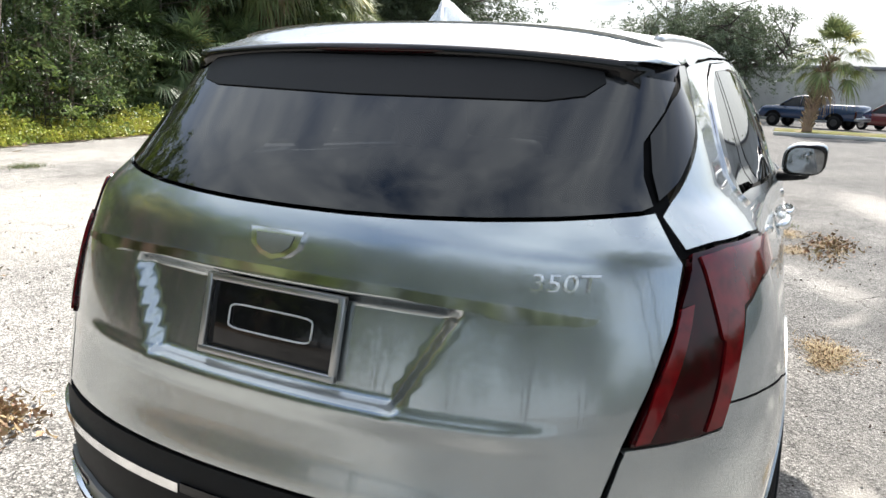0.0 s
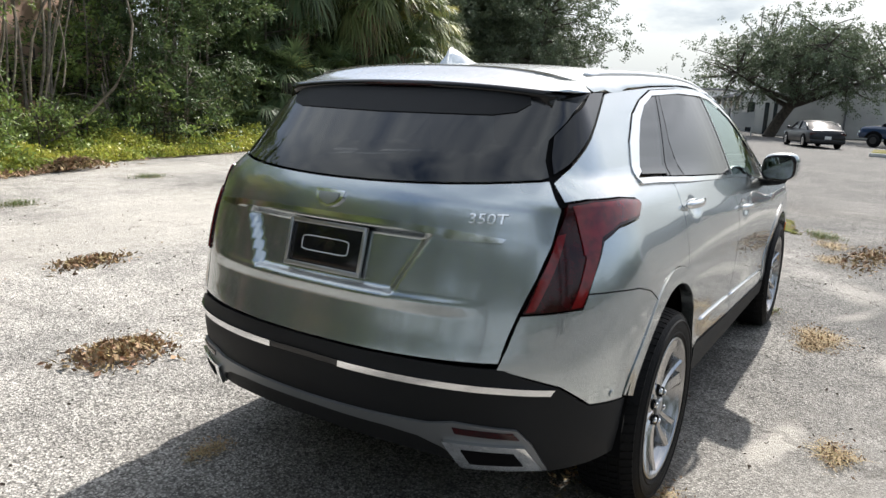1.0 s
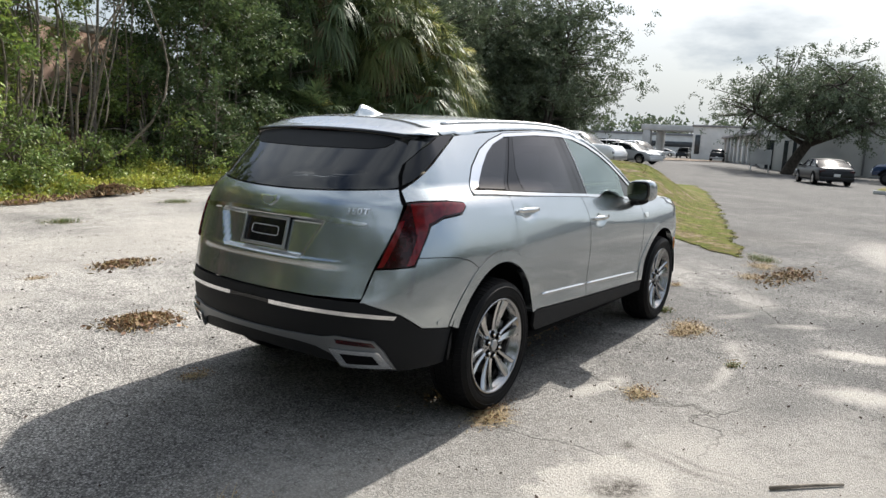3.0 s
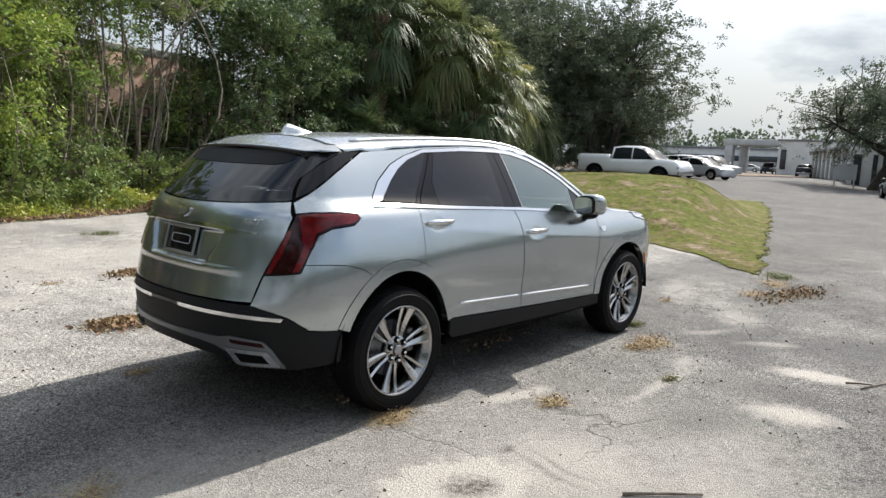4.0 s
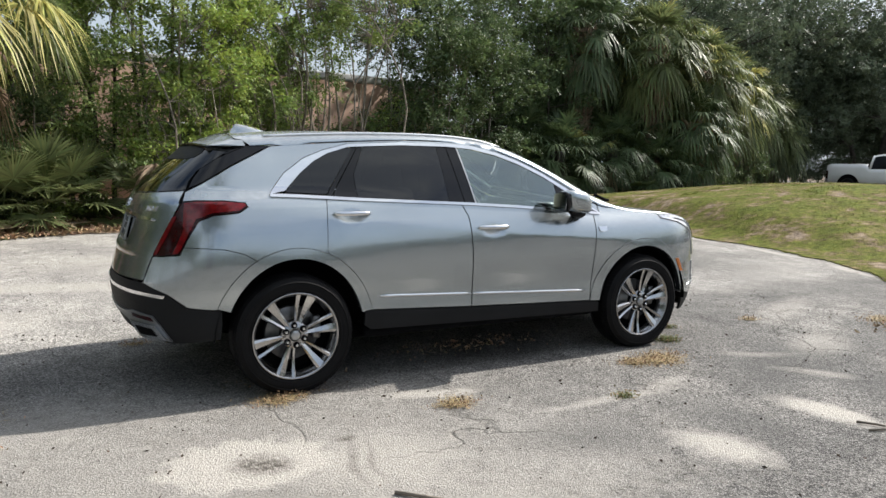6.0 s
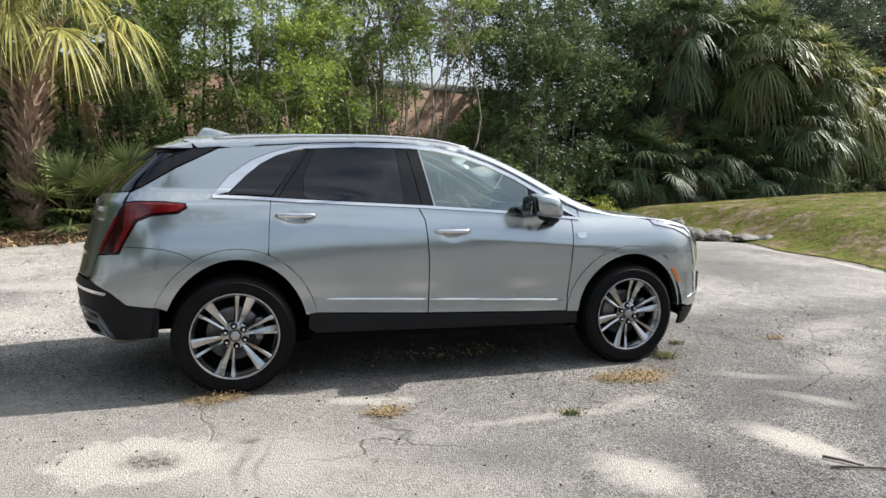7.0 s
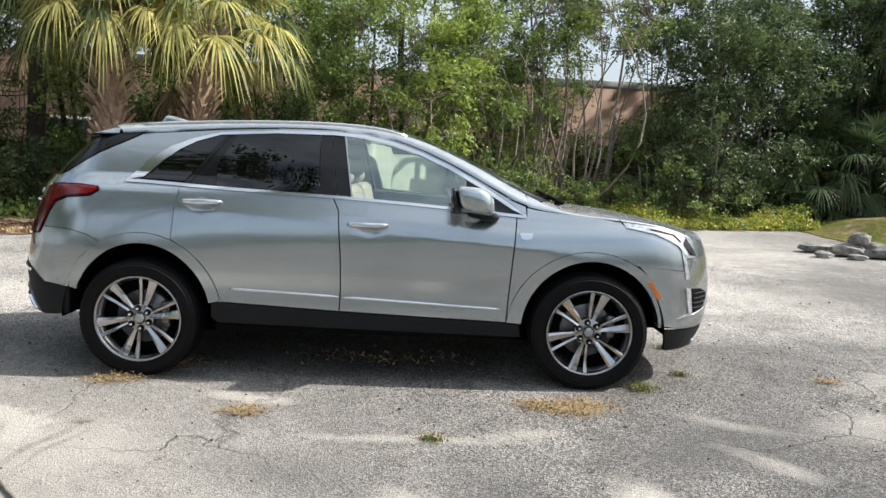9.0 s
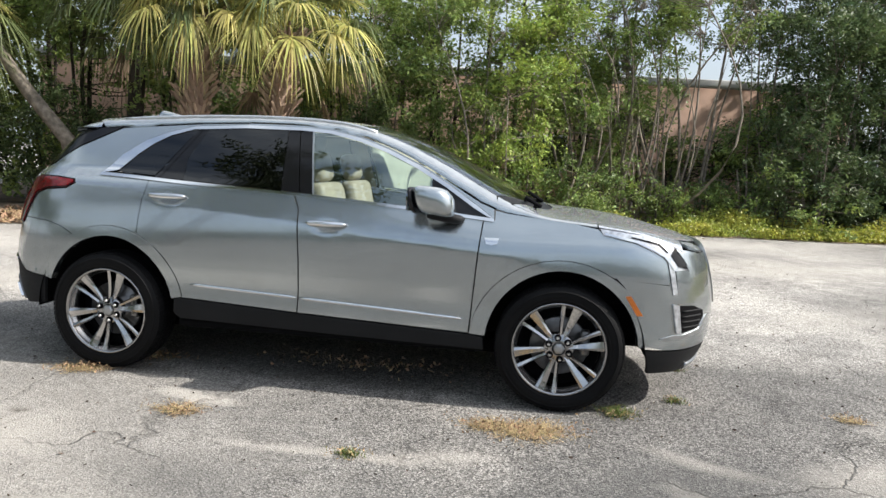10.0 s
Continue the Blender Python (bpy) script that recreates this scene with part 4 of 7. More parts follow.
    for k in range(6):
        t = radians(60 * k + 37)
        shift = (.064 * math.cos(t), 0, .064 * math.sin(t))
        pocket = lathe_bm([(.0205, -.068), (.0205, -.0835), (.0175, -.0845), (.0165, -.080), (.0001, -.079)], 16)
        bmesh.ops.translate(pocket, verts=pocket.verts, vec=shift)
        part("nut_pocket", pocket, DARK, parent)
        nut = lathe_bm([(.0115, -.07), (.0115, -.092), (.008, -.097), (.0001, -.098)], 6)
        bmesh.ops.translate(nut, verts=nut.verts, vec=shift)
        part("wheel_nut", nut, CHROME, parent, smooth=False)


first = None
for x, s, spin in ((0, -1, 0), (2.857, -1, -1), (0, 1, 33), (2.857, 1, 8)):
    m = Matrix.Translation((x, s * .835, .374)) @ (Matrix() if s < 0 else Matrix.Rotation(math.pi, 4, "Z")) @ Matrix.Rotation(radians(spin), 4, "Y")
    if first is None:
        first = new("wheel")
        first.matrix_world = m
        wheel_parts(first)
        first.parent = car
    else:
        copy_thing(first, m).parent = car

# floor pan, bulkheads and what can be seen in the cabin
bm = box_bm((3.0, 1.15, .10), (1.42, 0, .27), .03)
box_bm((.40, 1.05, .08), (-.54, 0, .42), .03, bm)
box_bm((.9, 1.1, .35), (3.2, 0, .5), .05, bm)
# wide floor, bulkhead and unseen engine-bay blocks keep sun from leaking to the ground
box_bm((1.9, 1.80, .06), (1.42, 0, .335), .02, bm)
box_bm((.06, 1.66, .66), (2.375, 0, .66), .02, bm)
box_bm((.80, 1.34, .36), (2.92, 0, .79), .04, bm)
box_bm((.20, 1.20, .34), (3.40, 0, .74), .04, bm)
part("underbody", bm, DARK, car)
panel("headliner", [(-.25, -.48), (1.5, -.5), (1.5, .5), (-.25, .48)], TOP, LEATHER, car, lift=-.045, depth=0, gap=0, step=.08)
bm = box_bm((.40, 1.45, .30), (2.28, 0, .93), .08)
for v in bm.verts:
    v.co.z -= .12 * max(0, v.co.x - 2.2)
part("dashboard", bm, TRIM_DARK, car)
bm = bmesh.new()
ring = [(2.0 - .055 * math.sin(t), .37 + .185 * math.cos(t), 1.03 + .175 * math.sin(t)) for t in np.linspace(0, 2 * math.pi, 33)]
tube_bm(ring, .016, 8, bm, caps=False)
box_bm((.05, .16, .09), (2.01, .37, 1.02), .02, bm)
box_bm((.02, .34, .03), (2.01, .37, 1.03), .008, bm)
box_bm((.30, .06, .06), (2.15, .37, .98), .02, bm)
part("steering_wheel", bm, TRIM_DARK, car, "dark three-spoke steering wheel")


def seat(x, y, wide, rake=12, headrests=1):
    """A seat: cushion, back and headrests in cream leather."""
    st = new("seat")
    st.matrix_world = pose(x, y, 0)
    st.parent = car
    bm = box_bm((.52, wide, .16), (.20, 0, .60), .06, segments=3)
    part("seat_cushion", bm, LEATHER, st)
    tip = Matrix.Rotation(radians(-rake), 4, "Y")
    bm = box_bm((.15, wide, .66), (-.12, 0, .92), .06, turn=tip, segments=3)
    for v in bm.verts:
        if v.co.z > 1.0:
            v.co.y *= .93
    part("seat_back", bm, LEATHER, st)
    bm = box_bm((.48, wide * .7, .22), (.18, 0, .45), .03)
    part("seat_base", bm, TRIM_DARK, st)
    for k in range(headrests):
        yy = 0 if headrests == 1 else (k - (headrests - 1) / 2) * wide * .62 / max(1, headrests - 1) * 1.0
        bm = box_bm((.11, .27, .20), (-.215, yy, 1.345), .05, turn=tip, segments=4)
        part("headrest", bm, LEATHER, st, "cream leather headrest")
        bm = tube_bm([(-.20, yy - .06, 1.2), (-.21, yy - .06, 1.28)], .007, 6)
        tube_bm([(-.20, yy + .06, 1.2), (-.21, yy + .06, 1.28)], .007, 6, bm)
        part("headrest_post", bm, CHROME, st)


seat(1.42, .37, .52)
seat(1.42, -.37, .52)
seat(.60, .29, .56, 16)
seat(.60, -.29, .56, 16)

# load bay: floor, side trim, load cover
bm = box_bm((1.0, 1.10, .05), (-.30, 0, .70), .01)
part("cargo_floor", bm, CARPET, car, "dark carpeted cargo floor")
for s in (-1, 1):
    bm = box_bm((.95, .06, .52), (-.25, s * .56, .95), .02)
    part("cargo_side_trim", bm, TRIM_DARK, car)
bm = box_bm((.12, 1.10, .04), (-.80, 0, .735), .01)
sill = part("cargo_sill", bm, TRIM_DARK, car, "grey load sill")
for y in (-.30, .30):
    part("sill_plate", box_bm((.07, .32, .006), (-.80, y, .757), .002), SATIN, sill, "ribbed steel sill plate")
bm = bmesh.new()
cols = np.linspace(-.55, .55, 13)
rows = [[bm.verts.new((x, y, 1.14 - d + .02 * math.cos(y * 3) - (.05 * (1 - (y / .55) ** 2) if d > .2 else 0))) for y in cols] for x, d in ((.36, 0), (.33, .12), (.31, .30))]
for a, b in zip(rows, rows[1:]):
    for j in range(12):
        bm.faces.new((a[j], a[j + 1], b[j + 1], b[j]))
part("load_cover", bm, TRIM_DARK, car, "black load cover behind the rear seats")

# what lies in the load bay
net = thing("cargo_net", "black elastic cargo net slung over the load floor", "cargo net")
bm = bmesh.new()
def net_at(u, v):
    return Vector((-.66 + .85 * v, -.48 + .96 * u, .745 + .20 * v * v + .015 * math.sin(9 * u)))
for k in range(-14, 29):
    for d in (1, -1):
        pts = []
        for q in np.linspace(0, 1, 9):
            u = k / 14 + d * q * .9
            if 0 <= u <= 1:
                pts.append(net_at(u, q))
        if len(pts) > 1:
            tube_bm(pts, .0025, 4, bm, caps=False)
part("netting", bm, TRIM_DARK, net)
part("net_border", tube_bm([net_at(u, v) for u, v in [(q, 0) for q in np.linspace(0, 1, 9)] + [(1, q) for q in np.linspace(.1, 1, 6)] + [(q, 1) for q in np.linspace(.9, 0, 9)] + [(0, q) for q in np.linspace(.9, 0, 6)]], .006, 6), TRIM_DARK, net)
for z in (.90, 1.02):
    bar = thing("load_bar", "telescopic silver load bar across the cargo bay", "bar", "load bars")
    part("tube", tube_bm([(.12, -.53, z), (.12, .53, z)], .013, 10), SATIN, bar)
    for y in (-.18, .18):
        part("collar", tube_bm([(.12, y - .012, z), (.12, y + .012, z)], .0155, 10), CHROME, bar)

# ---- ground, verge and lawn ----
def ground_material():
    """Worn concrete and asphalt: pale slabs to the left, grey gravelly asphalt on the near side, sand patches, stains, cracks."""
    m = bpy.data.materials.new("worn_pavement")
    m.use_nodes = True
    n, l = m.node_tree.nodes, m.node_tree.links
    b = n["Principled BSDF"]
    b.inputs["Roughness"].default_value = 0.92
    b.inputs["Specular IOR Level"].default_value = 0.25
    co = n.new("ShaderNodeTexCoord")
    pos = co.outputs["Object"]

    def noise_at(scale, detail=5, rough=0.6, src=None):
        t = n.new("ShaderNodeTexNoise")
        t.inputs["Scale"].default_value, t.inputs["Detail"].default_value, t.inputs["Roughness"].default_value = scale, detail, rough
        l.new(src or pos, t.inputs[0])
        return t.outputs[0]

    def ramp(src, stops):
        r = n.new("ShaderNodeValToRGB")
        e = r.color_ramp.elements
        while len(e) < len(stops):
            e.new(0.5)
        for k, (p, c) in zip(e, stops):
            k.position = p
            k.color = (*c, 1) if isinstance(c, tuple) else (c, c, c, 1)
        l.new(src, r.inputs[0])
        return r.outputs[0]

    def mix(f, a, c, mode="MIX"):
        x = n.new("ShaderNodeMixRGB")
        x.blend_type = mode
        for k, v in ((0, f), (1, a), (2, c)):
            if isinstance(v, (int, float)):
                x.inputs[k].default_value = v
            elif isinstance(v, tuple):
                x.inputs[k].default_value = (*v, 1)
            else:
                l.new(v, x.inputs[k])
        return x.outputs[0]

    def math_(op, a, c):
        x = n.new("ShaderNodeMath")
        x.operation = op
        for k, v in ((0, a), (1, c)):
            if isinstance(v, (int, float)):
                x.inputs[k].default_value = v
            else:
                l.new(v, x.inputs[k])
        return x.outputs[0]

    wob = n.new("ShaderNodeTexNoise")
    wob.inputs["Scale"].default_value, wob.inputs["Detail"].default_value = 1.6, 6
    l.new(pos, wob.inputs[0])
    sub = n.new("ShaderNodeVectorMath")
    sub.operation = "SUBTRACT"
    sub.inputs[1].default_value = (0.5, 0.5, 0.5)
    l.new(wob.outputs[1], sub.inputs[0])
    mad = n.new("ShaderNodeVectorMath")
    mad.operation = "MULTIPLY_ADD"
    mad.inputs[1].default_value = (0.9, 0.9, 0)
    l.new(sub.outputs[0], mad.inputs[0])
    l.new(pos, mad.inputs[2])
    warped = mad.outputs[0]

    mad2 = n.new("ShaderNodeVectorMath")
    mad2.operation = "MULTIPLY_ADD"
    mad2.inputs[1].default_value = (0.22, 0.22, 0)
    l.new(sub.outputs[0], mad2.inputs[0])
    l.new(pos, mad2.inputs[2])

    ragged = math_("ADD", math_("MULTIPLY", math_("SUBTRACT", noise_at(9, 6, 0.7), 0.5), 1.1), math_("MULTIPLY", math_("SUBTRACT", noise_at(70, 4, 0.7), 0.5), 0.5))

    def patch(x, y, rx, ry, turn, soft=0.45):
        """1 inside a worn-edged oval, 0 outside."""
        mp = n.new("ShaderNodeMapping")
        mp.vector_type = "TEXTURE"
        mp.inputs["Location"].default_value = (x, y, 0)
        mp.inputs["Rotation"].default_value = (0, 0, radians(turn))
        mp.inputs["Scale"].default_value = (rx, ry, 1)
        l.new(mad2.outputs[0], mp.inputs[0])
        ln = n.new("ShaderNodeVectorMath")
        ln.operation = "LENGTH"
        flat = n.new("ShaderNodeVectorMath")
        flat.operation = "MULTIPLY"
        flat.inputs[1].default_value = (1, 1, 0)
        l.new(mp.outputs[0], flat.inputs[0])
        l.new(flat.outputs[0], ln.inputs[0])
        return ramp(math_("ADD", ln.outputs["Value"], ragged), [(1 - soft, 1.0), (1.0, 0.0)])

    # the two kinds of pavement
    sep = n.new("ShaderNodeSeparateXYZ")
    l.new(warped, sep.inputs[0])
    asph = ramp(noise_at(0.55, 8, 0.62), [(0.30, (.115, .111, .105)), (0.46, (.165, .158, .148)), (0.57, (.21, .20, .185)), (0.72, (.32, .302, .275))])
    conc = ramp(noise_at(0.45, 8, 0.65), [(0.30, (.17, .163, .152)), (0.42, (.29, .276, .255)), (0.55, (.40, .378, .345)), (0.72, (.50, .475, .435))])
    lefty = math_("MULTIPLY_ADD", sep.outputs[1], 0.55)
    lefty.node.inputs[2].default_value = 0.1
    side_f = ramp(lefty, [(0.25, 0.0), (0.75, 1.0)])
    raw = n.new("ShaderNodeSeparateXYZ")
    l.new(pos, raw.inputs[0])
    far_f = ramp(math_("MULTIPLY", raw.outputs[0], 0.04), [(0.34, 1.0), (0.60, 0.0)])
    col = mix(math_("MULTIPLY", side_f, far_f), asph, conc)
    col = mix(ramp(math_("MULTIPLY", raw.outputs[0], 0.04), [(0.24, 0.0), (0.60, 0.6)]), col, (.12, .115, .108))
    # gravel grain; sun speckle and the shade between stones are put into its colour
    vor = n.new("ShaderNodeTexVoronoi")
    vor.inputs["Scale"].default_value = 105
    l.new(pos, vor.inputs[0])
    grain = ramp(vor.outputs["Color"], [(0.15, .16), (0.45, .98), (0.85, 2.15)])
    col = mix(0.72, col, grain, "MULTIPLY")
    gaps = ramp(vor.outputs["Distance"], [(0.20, 1.5), (0.60, .5)])
    col = mix(0.72, col, gaps, "MULTIPLY")
    fine = ramp(noise_at(38, 6, 0.8), [(0.30, .55), (0.5, 1.0), (0.70, 1.45)])
    col = mix(0.5, col, fine, "MULTIPLY")
    blot = ramp(noise_at(3.4, 7, 0.7), [(0.30, .66), (0.5, 1.0), (0.70, 1.25)])
    col = mix(0.8, col, blot, "MULTIPLY")
    # a thin wash of sand over the slab behind and beside the car
    col = mix(math_("MULTIPLY", patch(-.6, -2.1, 3.0, 1.8, 0, .7), .5), col, (.41, .384, .345))
    # pale sand, bleached streaks; the patch at (-1.7, -1.0) lightens the car's shadow
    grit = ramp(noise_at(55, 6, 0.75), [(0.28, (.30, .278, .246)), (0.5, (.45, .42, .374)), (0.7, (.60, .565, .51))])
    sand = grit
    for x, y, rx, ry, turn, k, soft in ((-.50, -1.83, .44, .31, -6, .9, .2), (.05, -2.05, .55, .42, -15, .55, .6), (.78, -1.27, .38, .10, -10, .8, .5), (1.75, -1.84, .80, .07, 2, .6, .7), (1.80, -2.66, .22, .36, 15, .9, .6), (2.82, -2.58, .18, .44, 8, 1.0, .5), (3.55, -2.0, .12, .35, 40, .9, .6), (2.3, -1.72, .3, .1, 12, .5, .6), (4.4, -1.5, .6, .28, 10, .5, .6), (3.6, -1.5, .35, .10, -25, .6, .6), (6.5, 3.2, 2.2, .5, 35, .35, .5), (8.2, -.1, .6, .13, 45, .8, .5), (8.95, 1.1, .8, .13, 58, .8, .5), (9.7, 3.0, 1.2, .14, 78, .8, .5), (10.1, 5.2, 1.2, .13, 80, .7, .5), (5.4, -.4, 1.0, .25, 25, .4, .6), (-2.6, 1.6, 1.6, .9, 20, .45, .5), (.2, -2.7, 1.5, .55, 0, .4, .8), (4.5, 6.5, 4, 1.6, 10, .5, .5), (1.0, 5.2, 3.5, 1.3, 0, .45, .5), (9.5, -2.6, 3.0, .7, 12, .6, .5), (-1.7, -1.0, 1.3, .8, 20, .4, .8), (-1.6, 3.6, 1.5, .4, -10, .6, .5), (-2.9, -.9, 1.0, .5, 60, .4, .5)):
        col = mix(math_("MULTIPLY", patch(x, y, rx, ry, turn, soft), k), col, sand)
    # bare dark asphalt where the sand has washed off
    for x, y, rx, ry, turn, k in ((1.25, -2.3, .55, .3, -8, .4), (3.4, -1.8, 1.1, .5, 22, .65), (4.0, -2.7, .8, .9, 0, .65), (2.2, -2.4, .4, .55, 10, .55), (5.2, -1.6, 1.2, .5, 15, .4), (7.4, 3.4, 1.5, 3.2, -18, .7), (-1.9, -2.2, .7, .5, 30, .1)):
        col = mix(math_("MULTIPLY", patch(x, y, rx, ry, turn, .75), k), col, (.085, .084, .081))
    # dark stains
    speck = ramp(noise_at(30, 6, 0.75), [(0.40, 0.35), (0.58, 1.0)])
    for x, y, rx, ry, turn, k in ((-.45, -1.86, .20, .15, -5, .95), (.35, -.35, .55, .5, 0, .6), (.1, -.9, .5, .15, 0, .6), (1.6, -.6, 1.0, .35, 0, .55), (6.6, -1.5, 1.5, .45, -8, .7), (-1.0, .4, .9, .7, 0, .3), (11, 1.5, 4.0, 1.2, 70, .5), (3.2, -3.3, .5, .3, 0, .4), (5.5, -3.4, 2.5, .9, 10, .35), (-.02, -2.02, .035, .34, -10, .5), (.07, -2.04, .03, .32, -10, .45), (.02, -1.72, .07, .05, 0, .8)):
        col = mix(math_("MULTIPLY", math_("MULTIPLY", patch(x, y, rx, ry, turn, 0.7), k), speck), col, (.055, .045, .036))
    # cracks
    cr = n.new("ShaderNodeTexVoronoi")
    cr.feature = "DISTANCE_TO_EDGE"
    cr.inputs["Scale"].default_value = 0.62
    l.new(warped, cr.inputs[0])
    cr2 = n.new("ShaderNodeTexVoronoi")
    cr2.feature = "DISTANCE_TO_EDGE"
    cr2.inputs["Scale"].default_value = 2.3
    l.new(warped, cr2.inputs[0])
    some = ramp(noise_at(0.6, 4), [(0.56, 0.0), (0.64, 1.0)])
    few = ramp(noise_at(0.33, 3), [(0.50, 0.0), (0.62, 1.0)])
    c1 = ramp(cr.outputs[0], [(0.0, 1.0), (0.010, 0.0)])
    c2 = math_("MULTIPLY", ramp(cr2.outputs[0], [(0.0, 1.0), (0.018, 0.0)]), some)
    crack = math_("MAXIMUM", math_("MULTIPLY", math_("MULTIPLY", c1, 0.5), few), math_("MULTIPLY", c2, 0.55))
    col = mix(crack, col, (.075, .07, .062))
    l.new(col, b.inputs["Base Color"])
    # relief
    h = math_("ADD", math_("MULTIPLY", vor.outputs["Distance"], 0.45), math_("MULTIPLY", noise_at(60, 6, 0.75), 0.9))
    h = math_("SUBTRACT", h, math_("MULTIPLY", crack, 2.0))
    bp = n.new("ShaderNodeBump")
    bp.inputs["Strength"].default_value, bp.inputs["Distance"].default_value = 1.0, 0.010
    l.new(h, bp.inputs["Height"])
    l.new(bp.outputs[0], b.inputs["Normal"])
    return m


def sheet(name, mat, xs, ys, height, keep=None):
    """A grid of ground with a height at each point; keep(x, y) chooses the faces."""
    bm = bmesh.new()
    g = [[bm.verts.new((x, y, height(x, y))) for y in ys] for x in xs]
    for i in range(len(xs) - 1):
        for j in range(len(ys) - 1):
            if keep is None or keep((xs[i] + xs[i + 1]) / 2, (ys[j] + ys[j + 1]) / 2):
                bm.faces.new((g[i][j], g[i + 1][j], g[i + 1][j + 1], g[i][j + 1]))
    for v in [v for v in bm.verts if not v.link_faces]:
        bm.verts.remove(v)
    return part(name, bm, mat)


def axis_points(near, far, fine):
    a = list(np.arange(near[0], near[1] + 1e-6, fine))
    return [-far, -far / 2, -far / 4] + [near[0] - 20, near[0] - 8] + a + [near[1] + d for d in (4, 8, 11, 14, 17, 20, 24, 32, 44, 60, 90)] + [far / 4, far / 2, far]


ground = sheet("pavement", ground_material(), axis_points((-8, 14), 600, 1.0), axis_points((-8, 16), 600, 1.0), lambda x, y: .012 * noise.noise((x * .35, y * .35, 0)) * min(1, max(0, (abs(y) - 1.2))) if -9 < x < 15 and -9 < y < 17 else .38 * ease(x, 27, 35) * ease(y, 7, 12) * (1 - ease(x, 60, 100)))
tagged(ground, "cracked sandy concrete and asphalt yard", "pavement", kind="structure")

VERGE = spline([-14, -9, -6, -4, -2, .5, 3, 6, 9.5, 11.5, 14], [2.5, 4.8, 6.2, 7.3, 8.8, 9.7, 10.3, 11.8, 12.6, 13.0, 13.2])
LAWN_S = spline([7.3, 8, 10.5, 12.4, 14.5, 18, 23, 30], [-.7, -.5, .13, .7, 1.3, 2.3, 3.8, 6.3])
LAWN_W = spline([-1.2, -.4, .35, 1.3, 2.5, 5, 8, 12, 14.5], [7.3, 7.7, 8.45, 9.25, 9.85, 10.3, 10.9, 11.3, 11.6])


def rough_edge(x, y, k=.18):
    return k * noise.noise((x * 1.3, y * 1.3, 3.1)) + .5 * k * noise.noise((x * 4, y * 4, 7.7))


def lawn_height(x, y):
    sy = 4.5 if y < 5.5 else 9.0
    h = 1.12 * math.exp(-(((x - 16.5) / 5.4) ** 2) - ((y - 5.5) / sy) ** 2)
    edge = ease(x - LAWN_W(min(y, 14.5)), 0, 1.8) * ease(y - LAWN_S(x), 0, 2.2)
    return .015 + h * edge + (.02 * noise.noise((x * .9, y * .9, 0)) + .018 * noise.noise((x * 2.7, y * 2.7, 4))) * edge


soil = material("leaf_litter_soil", (.10, .075, .05), rough=.95, vary=.45, scale=2.0, bump=.8, bump_scale=25, second=(.30, .22, .15))
verge = sheet("verge", soil, list(np.arange(-14, 13.01, .25)), list(np.arange(2, 14, .25)) + [15, 18, 22, 30, 45], lambda x, y: .012 + .10 * ease(y - VERGE(x), 0, 2.5) + .05 * noise.noise((x * .7, y * .7, 5)) * ease(y - VERGE(x), 0.2, 2), lambda x, y: y > VERGE(x) + rough_edge(x, y, .3))
tagged(verge, "brown leaf-littered soil verge under the trees", "verge", kind="structure")
def turf_material(name, trans, bump):
    """Patchy grass: green, straw and bare soil by a broken noise in the ground's own coordinates."""
    m = material(name, (.10, .145, .02), rough=.95, spec=.1, vary=.35, scale=1.3, bump=bump, bump_scale=45, second=(.31, .26, .18), trans=trans)
    ramp = next(k for k in m.node_tree.nodes if k.type == "VALTORGB").color_ramp
    ramp.elements[0].position, ramp.elements[0].color = .36, (.11, .14, .028, 1)
    ramp.elements[1].position, ramp.elements[1].color = .57, (.225, .18, .10, 1)
    for q_, c_ in ((.45, (.14, .162, .032)), (.52, (.162, .16, .048)), (.64, (.34, .28, .21))):
        ramp.elements.new(q_).color = (*c_, 1)
    tex = next(k for k in m.node_tree.nodes if k.type == "TEX_NOISE")
    tex.inputs["Scale"].default_value, tex.inputs["Detail"].default_value, tex.inputs["Roughness"].default_value = 1.3, 10, .74
    # tussocks: a finer light and dark over the patches
    n, l = m.node_tree.nodes, m.node_tree.links
    tuss, tone, mul = n.new("ShaderNodeTexNoise"), n.new("ShaderNodeValToRGB"), n.new("ShaderNodeMixRGB")
    tuss.inputs["Scale"].default_value, tuss.inputs["Detail"].default_value, tuss.inputs["Roughness"].default_value = 7, 8, .8
    tone.color_ramp.elements[0].position, tone.color_ramp.elements[0].color = .36, (.42, .40, .42, 1)
    tone.color_ramp.elements[1].position, tone.color_ramp.elements[1].color = .66, (1.35, 1.3, 1.25, 1)
    mul.blend_type = "MULTIPLY"
    mul.inputs[0].default_value = 1.0
    l.new(n["Texture Coordinate"].outputs["Object"], tuss.inputs[0])
    l.new(tuss.outputs[0], tone.inputs[0])
    l.new(n["Color Ramp"].outputs[0], mul.inputs[1])
    l.new(tone.outputs[0], mul.inputs[2])
    l.new(mul.outputs[0], n["Principled BSDF"].inputs["Base Color"])
    if trans:
        l.new(mul.outputs[0], n["Translucent BSDF"].inputs[0])
    return m


